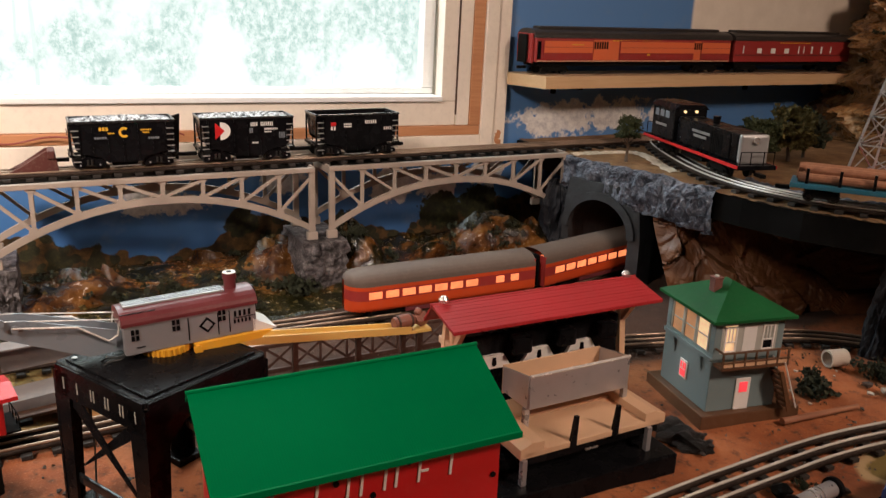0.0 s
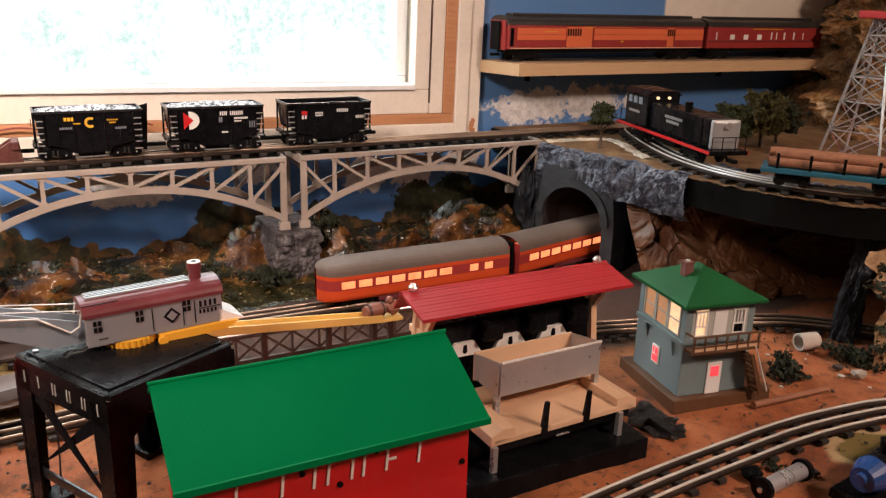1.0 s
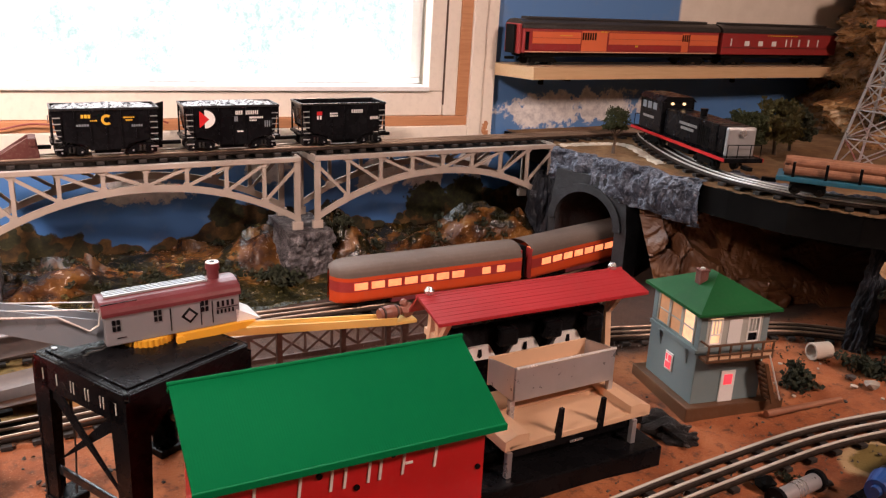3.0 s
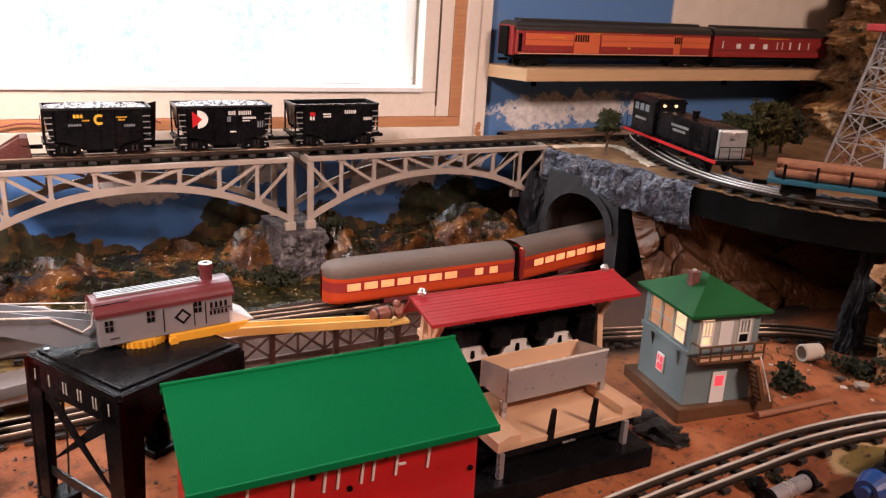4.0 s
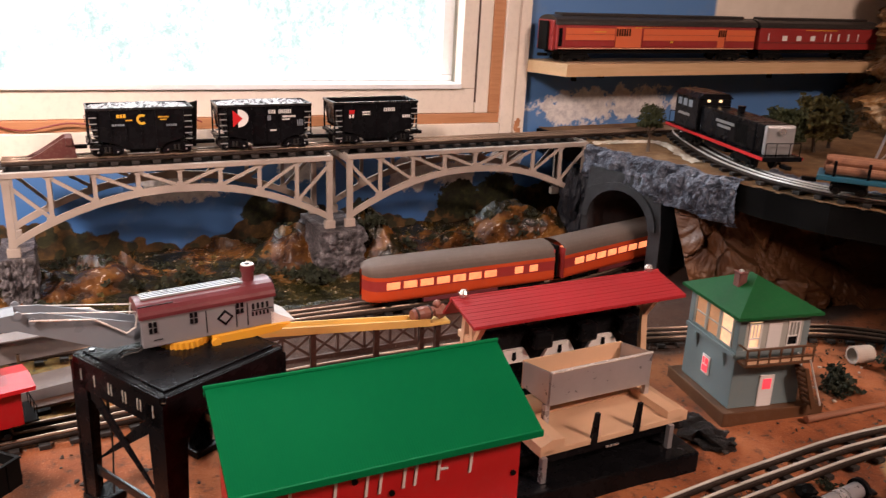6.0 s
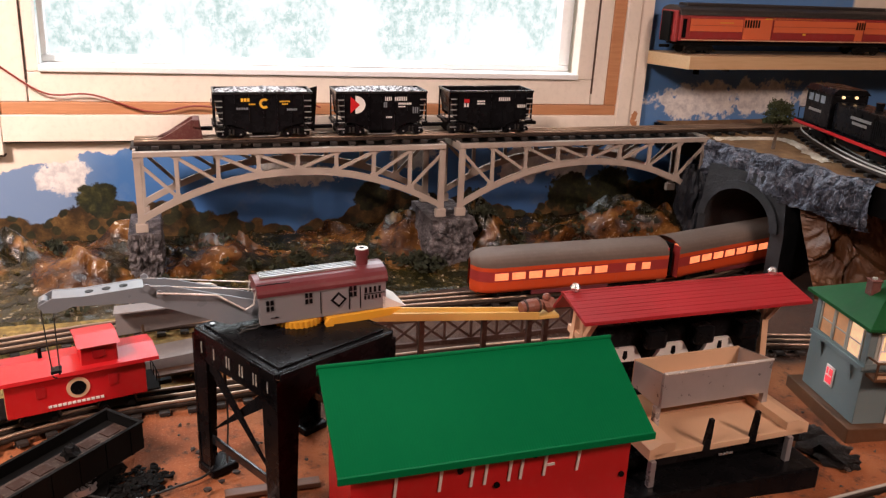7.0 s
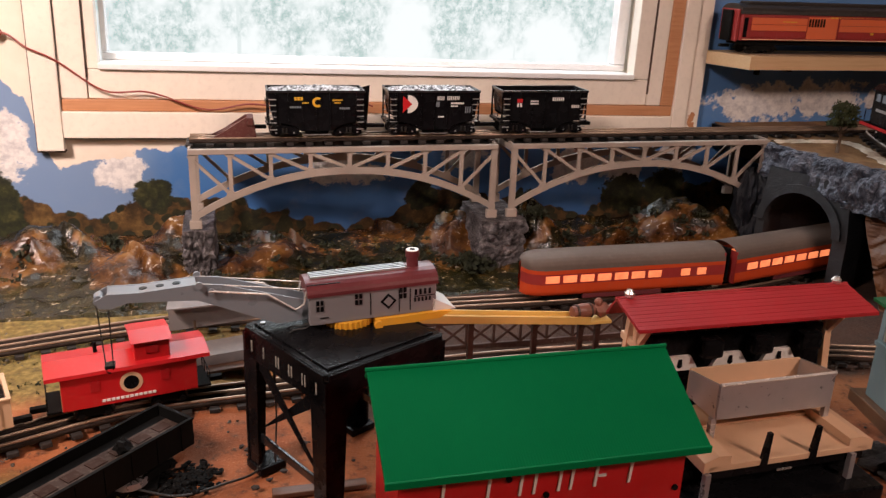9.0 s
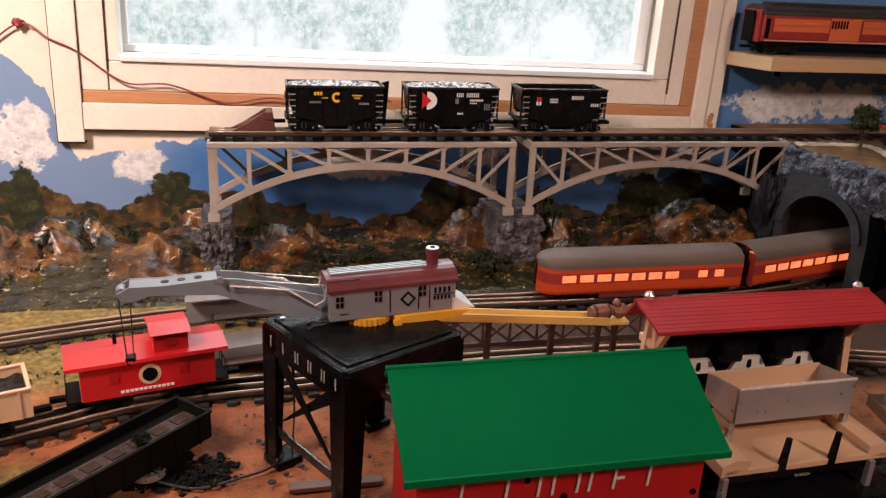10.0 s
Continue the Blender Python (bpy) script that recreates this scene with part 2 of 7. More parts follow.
def glow(name, c, strength, base=(0.8, 0.7, 0.5)):
    t = Tree(name)
    t.base(base, 0.5)
    v = t.ramp(t.noise(t.pos(), 70, 3), [(0.3, tuple(0.55 * k for k in c)), (0.7, c)])
    t.link(v, t.b.inputs["Emission Color"])
    t.b.inputs["Emission Strength"].default_value = strength
    return t.m


def glass_mat():
    t = Tree("window_glass")
    t.base((1, 1, 1), 0.02)
    t.b.inputs["Transmission Weight"].default_value = 1.0
    t.b.inputs["IOR"].default_value = 1.01
    return t.m


def outside_mat():
    """Overexposed garden beyond the window: pale sky with faint trunks and foliage."""
    t = Tree("bright_garden")
    p = t.pos()
    q = t.t.nodes.new("ShaderNodeMapping")
    q.inputs["Scale"].default_value = (1.0, 1.0, 0.8)
    t.link(p, q.inputs[0])
    a, b = t.noise(q.outputs[0], 2.2, 4), t.noise(q.outputs[0], 16, 8, 0.85)
    leaf = t.math("MULTIPLY", t.step(a, 0.42, 0.58), t.step(b, 0.38, 0.60))
    w = t.t.nodes.new("ShaderNodeMapping")
    w.inputs["Scale"].default_value = (3.2, 1.0, 0.12)
    t.link(p, w.inputs[0])
    trunk = t.math("MULTIPLY", t.step(t.noise(w.outputs[0], 2.6, 5, 0.75), 0.61, 0.66), 0.35)
    f = t.math("MAXIMUM", leaf, trunk)
    col = t.mix(t.math("MULTIPLY", f, 0.85), (0.95, 1.0, 0.99), (0.38, 0.53, 0.50))
    e = t.t.nodes.new("ShaderNodeEmission")
    e.inputs[1].default_value = 1.52
    t.link(col, e.inputs[0])
    t.link(e.outputs[0], t.t.nodes["Material Output"].inputs[0])
    return t.m


M_GROUND, M_MURAL = ground_mat(), mural_mat()
M_CREAM = paint("cream_gloss_paint", (0.83, 0.75, 0.65), 0.4, var=0.08, scale=25, dust=0.12)
M_STRIP = wood_mat("bare_pine_strip", (0.56, 0.27, 0.13), (0.42, 0.18, 0.08))
M_SASH = paint("white_sash_paint", (0.85, 0.86, 0.86), 0.35, var=0.05, scale=25)
# unseen walls, ceiling and floor: colours lowered so little light bounces back
M_PLASTER = paint("brown_wall_paint", (0.07, 0.052, 0.04), 0.7, var=0.08, scale=6)
M_CEIL = paint("off_white_ceiling_paint", (0.2, 0.185, 0.17), 0.8, var=0.05, scale=5)
M_FLOOR = wood_mat("floor_boards", (0.16, 0.1, 0.06), (0.1, 0.06, 0.035))
M_ROCK = bank_mat()
M_MOUNT = rock_mat("pale_gold_plaster_rock", [(0.36, (0.03, 0.016, 0.006)), (0.46, (0.15, 0.07, 0.024)), (0.54, (0.33, 0.18, 0.07)), (0.61, (0.52, 0.38, 0.23)), (0.70, (0.78, 0.70, 0.60))], 11, 0.9, 0.3)
# blue-grey rock darkened: the shade under the deck is in its colour
M_PILLAR = rock_mat("dark_wet_rock", [(0.36, (0.005, 0.007, 0.011)), (0.52, (0.015, 0.019, 0.028)), (0.66, (0.035, 0.043, 0.056)), (0.8, (0.14, 0.15, 0.16))], 34, 0.8, 0.45)
M_GREY_ROCK = rock_mat("blue_grey_plaster_rock", [(0.36, (0.03, 0.036, 0.052)), (0.47, (0.085, 0.10, 0.135)), (0.57, (0.17, 0.195, 0.245)), (0.70, (0.44, 0.49, 0.56))], 42, 1.0, 0.5, 0.004)
M_PIER = rock_mat("grey_cast_stone", [(0.38, (0.016, 0.014, 0.016)), (0.48, (0.075, 0.068, 0.072)), (0.56, (0.17, 0.158, 0.165)), (0.68, (0.42, 0.39, 0.39))], 75, 1.0, 0.45)
M_PORTAL = rock_mat("grey_portal_stone", [(0.3, (0.010, 0.012, 0.015)), (0.55, (0.027, 0.031, 0.036)), (0.8, (0.062, 0.068, 0.077))], 40, 0.5, 0.6)
M_KRAFT = rock_mat("crumpled_brown_paper", [(0.3, (0.085, 0.03, 0.012)), (0.5, (0.16, 0.062, 0.023)), (0.75, (0.26, 0.12, 0.05))], 9, 0.3, 0.45)
M_BRIDGE = paint("cream_painted_steel", (0.345, 0.292, 0.25), 0.45, var=0.18, scale=50, dust=0.15)
M_BLACK = paint("black_enamel", (0.004, 0.004, 0.005), 0.27, var=0.3, scale=50, dust=0.002, spec=0.10)
M_GLOSSBLACK = paint("worn_glossy_black_edge", (0.012, 0.012, 0.013), 0.2, var=0.3, scale=50, dust=0.05, spec=0.6)
M_BLACKMATT = paint("matt_black_plastic", (0.005, 0.005, 0.005), 0.5, var=0.3, scale=50, dust=0.004, spec=0.04)
M_RAIL = paint("tinplate_rail", (0.88, 0.84, 0.78), 0.2, 0.42, var=0.15, scale=40, dust=0.03)
M_RAILDARK = paint("weathered_rail", (0.42, 0.31, 0.23), 0.35, 0.7, var=0.4, scale=30, dust=0.2)
M_TIE = paint("brown_black_tie", (0.016, 0.012, 0.010), 0.7, var=0.3, scale=50, dust=0.06, rand=0.3)
M_BALLAST = rock_mat("grey_ballast", [(0.3, (0.03, 0.025, 0.022)), (0.5, (0.12, 0.1, 0.085)), (0.7, (0.28, 0.24, 0.2))], 160, 1.0, 0.9)
M_GREEN = paint("emerald_green_plastic", (0.0, 0.15, 0.048), 0.55, var=0.06, scale=30, dust=0.0, spec=0.05)
M_DKGREEN = paint("dark_green_roof", (0.006, 0.085, 0.022), 0.55, var=0.25, scale=50, dust=0.03, spec=0.2)
M_RED = paint("red_plastic", (0.5, 0.01, 0.014), 0.38, var=0.1, scale=40, dust=0.04)
M_ROOFRED = paint("crimson_roof_plastic", (0.36, 0.014, 0.02), 0.45, var=0.1, scale=40, dust=0.05)
M_WHITE = paint("white_lettering", (0.75, 0.73, 0.7), 0.5, var=0.06)
M_YELLOW = paint("yellow_lettering", (0.7, 0.4, 0.03), 0.5, var=0.06)
M_TAN = paint("tan_plastic", (0.66, 0.43, 0.27), 0.5, var=0.08, scale=40, dust=0.05)
M_ALU = paint("brushed_aluminium", (0.44, 0.42, 0.43), 0.3, 0.55, var=0.12, scale=60)
M_STEEL = paint("bright_steel", (0.72, 0.7, 0.68), 0.25, 0.8, var=0.1)
M_GREYPL = paint("light_grey_plastic", (0.19, 0.215, 0.245), 0.3, var=0.1, scale=50)
M_CABGREY = paint("pale_grey_cab", (0.215, 0.205, 0.215), 0.42, var=0.08, scale=50, dust=0.06)
M_MAROON = paint("maroon_roof", (0.13, 0.025, 0.03), 0.35, var=0.15, scale=50, dust=0.05)
M_YELLOWPL = paint("amber_yellow_plastic", (0.78, 0.38, 0.03), 0.4, var=0.1, scale=50)
M_TOWERGREY = paint("blue_grey_siding", (0.16, 0.215, 0.225), 0.55, var=0.1, scale=40, dust=0.1)
M_TOWERPALE = paint("pale_grey_siding", (0.4, 0.4, 0.36), 0.55, var=0.1, scale=40, dust=0.1)
M_BROWN = paint("brown_plastic_base", (0.1, 0.045, 0.02), 0.45, var=0.2, scale=30)
M_BROWNWOOD = wood_mat("stained_wood", (0.16, 0.07, 0.035), (0.08, 0.035, 0.02))
M_SHELF = wood_mat("planed_pine", (0.62, 0.42, 0.24), (0.52, 0.33, 0.17), (1, 20, 20))
M_COACHRED = paint("crimson_coach", (0.31, 0.028, 0.026), 0.4, var=0.1, scale=30)
M_COACHORANGE = paint("orange_coach", (0.70, 0.15, 0.055), 0.4, var=0.08, scale=30)
M_ORANGE = paint("bright_orange_coach", (0.56, 0.06, 0.01), 0.45, var=0.08, scale=30)
M_COACHGREY = paint("taupe_coach_roof", (0.12, 0.09, 0.075), 0.6, var=0.1, scale=30, spec=0.25)
M_COACHROOF = paint("black_brown_roof", (0.025, 0.02, 0.018), 0.4, var=0.2, scale=40)
M_COAL = rock_mat("black_coal", [(0.35, (0.004, 0.004, 0.005)), (0.6, (0.014, 0.013, 0.013)), (0.8, (0.10, 0.10, 0.11))], 120, 1.0, 0.4)
M_ORE = rock_mat("silvery_ore", [(0.45, (0.008, 0.008, 0.008)), (0.49, (0.3, 0.3, 0.31)), (0.53, (0.9, 0.9, 0.92))], 150, 1.0, 0.4)
M_LEAF = rock_mat("green_foliage", [(0.3, (0.014, 0.022, 0.006)), (0.55, (0.05, 0.06, 0.016)), (0.8, (0.12, 0.11, 0.03))], 90, 0.8, 0.8)
M_DARKLEAF = rock_mat("dark_foliage", [(0.3, (0.008, 0.012, 0.006)), (0.55, (0.022, 0.028, 0.01)), (0.8, (0.07, 0.055, 0.02))], 90, 0.8, 0.8)
M_OLIVE = rock_mat("olive_foliage", [(0.3, (0.03, 0.028, 0.006)), (0.55, (0.11, 0.085, 0.018)), (0.8, (0.26, 0.2, 0.05))], 90, 0.8, 0.8)
M_BARK = wood_mat("dark_bark", (0.09, 0.05, 0.025), (0.03, 0.018, 0.01), (8, 8, 1))
M_LOG = wood_mat("log_wood", (0.34, 0.15, 0.08), (0.2, 0.08, 0.045), (1, 12, 12))
M_PIPE = paint("white_plaster_pipe", (0.48, 0.42, 0.36), 0.7, var=0.15)
M_CARDBOARD = paint("grey_card_ramp", (0.14, 0.13, 0.13), 0.7, var=0.3, scale=25, dust=0.25)
M_WIRE_RED = paint("red_wire_sheath", (0.22, 0.03, 0.02), 0.5)
M_WIRE_BLACK = paint("black_wire_sheath", (0.012, 0.012, 0.012), 0.5)
M_WIREPALE = paint("pale_plated_wire", (0.72, 0.69, 0.66), 0.25, 0.3, var=0.1)
M_GAP = paint("dark_open_joint", (0.08, 0.045, 0.03), 0.9, var=0.3)
M_SILVER = paint("silver_paint", (0.5, 0.5, 0.5), 0.3, 0.6, var=0.1)
M_TEAL = paint("teal_blue_plastic", (0.02, 0.13, 0.2), 0.4, var=0.1)
M_BLUEPL = paint("blue_plastic", (0.008, 0.045, 0.18), 0.35, var=0.1)
M_STONE = paint("pale_pebble", (0.4, 0.34, 0.28), 0.8, var=0.25, rand=0.35)
M_DARKSTONE = paint("dark_pebble", (0.035, 0.024, 0.02), 0.8, var=0.3, rand=0.35)
M_LAMPWHITE = glow("warm_tower_light", (1.0, 0.62, 0.3), 2.2)
M_REDGLOW = glow("red_lit_pane", (1.0, 0.03, 0.06), 1.3, (0.6, 0.1, 0.1))
M_TRAINGLOW = glow("lit_coach_window", (1.0, 0.26, 0.10), 1.9, (0.28, 0.09, 0.04))
M_BULB = glow("ceiling_lamp_glow", (1.0, 0.75, 0.5), 3.0)
M_GLASS, M_OUT = glass_mat(), outside_mat()

# ---- builders ----
def part(name, bm, material, parent=None, label=""):
    """Links a bmesh as one mesh object, under a thing or part."""
    me = bpy.data.meshes.new(name)
    bmesh.ops.recalc_face_normals(bm, faces=bm.faces)
    bm.to_mesh(me)
    bm.free()
    me.materials.append(material)
    ob = new(name, me)
    if parent:
        ob.parent = parent
    return tagged(ob, label)


def share(name, me, parent, m, label=""):
    ob = new(name, me)
    ob.parent = parent
    ob.matrix_basis = m
    return tagged(ob, label)


def thing(name, label, category, m=None, group="", kind=""):
    ob = new(name)
    ob.empty_display_size = 0.02
    if m is not None:
        ob.matrix_basis = m
    return tagged(ob, label, category, group, kind)


def B():
    return bmesh.new()


def box(bm, x0, x1, y0, y1, z0, z1, bev=0.0, m=None):
    vs = [bm.verts.new((x, y, z)) for z in (z0, z1) for y in (y0, y1) for x in (x0, x1)]
    fs = [bm.faces.new([vs[i] for i in q]) for q in ((0, 2, 3, 1), (4, 5, 7, 6), (0, 1, 5, 4), (2, 6, 7, 3), (0, 4, 6, 2), (1, 3, 7, 5))]
    if bev:
        es = {e for f in fs for e in f.edges}
        r = bmesh.ops.bevel(bm, geom=list(es), offset=bev, segments=2, profile=0.6, affect="EDGES")
        vs = list({v for f in r["faces"] for v in f.verts} | {v for v in vs if v.is_valid})
    if m is not None:
        bmesh.ops.transform(bm, matrix=m, verts=[v for v in vs if v.is_valid])
    return bm


def cyl(bm, p0, p1, r0, r1=None, seg=12):
    r1 = r0 if r1 is None else r1
    p0, p1 = Vector(p0), Vector(p1)
    q = (p1 - p0).to_track_quat("Z", "Y")
    rings = []
    for p, r in ((p0, r0), (p1, r1)):
        rings.append([bm.verts.new(p + q @ Vector((r * math.cos(a), r * math.sin(a), 0))) for a in (2 * math.pi * i / seg for i in range(seg))])
    for i in range(seg):
        bm.faces.new((rings[0][i], rings[0][(i + 1) % seg], rings[1][(i + 1) % seg], rings[1][i]))
    bm.faces.new(rings[0][::-1])
    bm.faces.new(rings[1])
    return bm


def tube(bm, pts, r, seg=6):
    """A round bar or wire along points."""
    pts = [Vector(p) for p in pts]
    rings = []
    for i, p in enumerate(pts):
        d = (pts[min(i + 1, len(pts) - 1)] - pts[max(i - 1, 0)]).normalized()
        q = d.to_track_quat("Z", "Y")
        rings.append([bm.verts.new(p + q @ Vector((r * math.cos(a), r * math.sin(a), 0))) for a in (2 * math.pi * k / seg for k in range(seg))])
    for a, b in zip(rings, rings[1:]):
        for k in range(seg):
            best = (a[k], a[(k + 1) % seg], b[(k + 1) % seg], b[k])
            bm.faces.new(best)
    bm.faces.new(rings[0][::-1])
    bm.faces.new(rings[-1])
    return bm


def prism(bm, poly, d0, d1, axis="y"):
    """A flat outline drawn out along an axis: outline in (x, z) for y, (y, z) for x, (x, y) for z."""
    def at(p, d):
        return {"y": (p[0], d, p[1]), "x": (d, p[0], p[1]), "z": (p[0], p[1], d)}[axis]
    a = [bm.verts.new(at(p, d0)) for p in poly]
    b = [bm.verts.new(at(p, d1)) for p in poly]
    n = len(poly)
    for i in range(n):
        bm.faces.new((a[i], a[(i + 1) % n], b[(i + 1) % n], b[i]))
    bm.faces.new(a[::-1])
    bm.faces.new(b)
    return bm


def bar(bm, a, b, w, d0, d1, axis="y"):
    """A flat bar in the x-z plane from a to b, w wide, between two depths y."""
    a, b = Vector(a), Vector(b)
    n = (b - a).normalized()
    s = Vector((-n.y, n.x)) * w / 2
    return prism(bm, [a + s, b + s, b - s, a - s], d0, d1, axis)


def lump(bm, c, r, seed=0, squash=(1, 1, 1), sub=1, rough=0.35):
    res = bmesh.ops.create_icosphere(bm, subdivisions=sub, radius=1)
    rnd = random.Random(seed)
    off = Vector((rnd.random() * 50, rnd.random() * 50, rnd.random() * 50))
    for v in res["verts"]:
        k = 1 + rough * noise.noise(v.co * 1.7 + off) * 1.6
        v.co = Vector(c) + Vector((v.co.x * squash[0], v.co.y * squash[1], v.co.z * squash[2])) * r * k
    return bm


def smooth(ob):
    for f in ob.data.polygons:
        f.use_smooth = True
    return ob


def sheet(fn, nu, nv):
    """A sheet of faces from fn(u, v) with u and v from 0 to 1."""
    bm = bmesh.new()
    g = [[bm.verts.new(fn(i / nu, j / nv)) for i in range(nu + 1)] for j in range(nv + 1)]
    for j in range(nv):
        for i in range(nu):
            bm.faces.new((g[j][i], g[j][i + 1], g[j + 1][i + 1], g[j + 1][i]))
    return bm


def spline(pts, n=8):
    """A smooth curve through points (x, y)."""
    pts = [Vector((*p, 0)) if len(p) == 2 else Vector(p) for p in pts]
    ext = [2 * pts[0] - pts[1], *pts, 2 * pts[-1] - pts[-2]]
    out = []
    for i in range(1, len(ext) - 2):
        p0, p1, p2, p3 = ext[i - 1:i + 3]
        for k in range(n):
            t = k / n
            out.append(0.5 * (2 * p1 + (p2 - p0) * t + (2 * p0 - 5 * p1 + 4 * p2 - p3) * t * t + (3 * p1 - p0 - 3 * p2 + p3) * t ** 3))
    return out + [pts[-1]]


def walkline(pts, step):
    """Even steps along a line: places and headings."""
    out, left = [], 0.0
    for a, b in zip(pts, pts[1:]):
        d = (b - a).length
        while left < d:
            out.append((a.lerp(b, left / d), math.atan2(b.y - a.y, b.x - a.x)))
            left += step
        left -= d
    return out

# ---- the room ----
def room():
    bm = B()
    box(bm, -2.4, -0.218, 1.45, 1.57, -0.9, 1.55)
    box(bm, 0.745, 1.95, 1.45, 1.57, -0.9, 1.55)
    box(bm, -0.218, 0.745, 1.45, 1.57, -0.9, 0.288)
    box(bm, -0.218, 0.745, 1.45, 1.57, 1.02, 1.55)
    tagged(part("wall_north", bm, M_MURAL), "cream window wall with a hand-painted sky and wooded ridge", "wall", kind="structure")
    # added walls and ceiling out of view, kept dark to deepen the shadows
    for n, b in (("wall_east", (1.95, 2.07, -2.3, 1.57)), ("wall_west", (-2.52, -2.4, -2.3, 1.57)), ("wall_south", (-2.4, 1.95, -2.42, -2.3))):
        bm = B()
        box(bm, *b, -0.9, 1.55)
        tagged(part(n, bm, M_PLASTER), "unseen brown wall, darkened to cut bounced light", "wall", kind="structure")
    bm = B()
    box(bm, -2.52, 2.07, -2.42, 1.57, 1.55, 1.65)
    tagged(part("ceiling", bm, M_CEIL), "unseen ceiling, greyed to cut bounced light", "ceiling", kind="structure")
    bm = B()
    box(bm, -2.52, 2.07, -2.42, 1.57, -1.0, -0.9)
    tagged(part("floor", bm, M_FLOOR), "brown wooden floor below the layout", "floor", kind="structure")
    bm = sheet(lambda u, v: (-4 + 10 * u, 6.0, -2 + 6 * v), 1, 1)
    tagged(part("backdrop", bm, M_OUT), "pale overexposed garden with trees beyond the window", "backdrop", kind="structure")


def window():
    w = thing("window_1", "white sash window with cream casing and a bare pine strip", "window", kind="structure")
    for n, m, b in (
        ("casing", M_CREAM, (-0.303, -0.263, 1.430, 1.452, 0.157, 1.10)),
        ("casing", M_CREAM, (-0.263, -0.222, 1.437, 1.452, 0.2412, 1.10)),
        ("casing", M_CREAM, (0.8217, 0.8502, 1.430, 1.452, 0.165, 1.10)),
        ("casing", M_CREAM, (0.8520, 0.8810, 1.436, 1.452, 0.165, 1.10)),
        ("casing", M_CREAM, (0.7672, 0.7955, 1.437, 1.452, 0.2412, 1.10)),
        ("apron", M_CREAM, (-0.2625, 0.8212, 1.431, 1.452, 0.178, 0.2212)),
        ("wood_strip", M_STRIP, (-0.262, 0.8212, 1.436, 1.452, 0.2217, 0.2407)),
        ("wood_strip", M_STRIP, (0.7960, 0.8212, 1.435, 1.452, 0.2410, 1.10)),
        ("stop", M_CREAM, (-0.221, 0.7660, 1.441, 1.452, 0.2412, 0.2880)),
        ("stop", M_CREAM, (-0.221, -0.203, 1.441, 1.47, 0.2885, 1.06)),
        ("stop", M_CREAM, (0.7345, 0.7660, 1.441, 1.47, 0.2885, 1.06)),
        ("window_sill", M_SASH, (-0.2025, 0.734, 1.434, 1.50, 0.2886, 0.2985)),
        ("sash_rail", M_SASH, (-0.2025, 0.734, 1.482, 1.51, 0.299, 0.3105)),
        ("sash_stile", M_SASH, (-0.2025, -0.193, 1.482, 1.51, 0.311, 1.02)),
        ("sash_stile", M_SASH, (0.711, 0.734, 1.482, 1.51, 0.311, 1.02)),
    ):
        part(n, box(B(), *b, bev=0.002), m, w)
    pane = part("pane", box(B(), -0.193, 0.711, 1.494, 1.498, 0.311, 1.02), M_GLASS, w)
    pane.visible_shadow = False
    # open joints round the casing
    for b in ((-0.3047, -0.3031, 1.434, 1.4515, 0.156, 1.10), (-0.3047, -0.2625, 1.434, 1.4515, 0.154, 0.1568), (-0.2632, -0.2618, 1.4362, 1.4515, 0.2415, 1.10), (-0.2225, -0.2212, 1.4365, 1.4515, 0.275, 1.10),
              (-0.2625, -0.02, 1.438, 1.4515, 0.1752, 0.1778), (0.8503, 0.8519, 1.4352, 1.4515, 0.165, 1.10), (0.7661, 0.7671, 1.4365, 1.4515, 0.262, 1.10)):
        part("open_joint", box(B(), *b), M_GAP, w, "dark open joint in the paint")
    # small scars where the paint has come off
    bm = B()
    rnd = random.Random(4)
    for cx, cz, r in ((0.866, 0.205, 0.007), (0.864, 0.219, 0.007), (0.868, 0.193, 0.005)):
        lump(bm, (cx, 1.436, cz), r, rnd.randrange(99), (1, 0.12, 1.2), 2, 0.6)
    part("paint_scar", bm, M_STRIP, w, "brown bare patch in the paint")
    # the house stands a little out of level with the layout
    w.matrix_basis = Matrix.Translation((0.82, 0, 0.222)) @ Matrix.Rotation(radians(0.9), 4, "Y") @ Matrix.Translation((-0.82, 0, -0.222))


def table():
    def f(u, v):
        x, y = -1.5 + 3.44 * u, 0.15 + 1.29 * v
        z = 0.004 * noise.noise((x * 9, y * 9, 0)) + 0.0018 * noise.noise((x * 45, y * 45, 3)) - 0.002
        return x, y, z
    bm = sheet(f, 200, 90)
    box(bm, -1.5, 1.94, 0.15, 1.44, -0.06, -0.012)
    tagged(smooth(part("ground", bm, M_GROUND)), "red-brown scenic earth of the layout with grassy strips", "ground", kind="structure")
    t = thing("layout_table", "plain timber bench frame under the train layout", "table", kind="structure")
    part("apron_board", box(B(), -1.5, 1.94, 0.12, 0.149, -0.12, 0.0, 0.003), M_BROWNWOOD, t)
    for x in (-1.4, 0.2, 1.85):
        for y in (0.2, 1.35):
            part("leg", box(B(), x - 0.04, x + 0.04, y - 0.04, y + 0.04, -0.9, -0.0605, 0.003), M_BROWNWOOD, t)


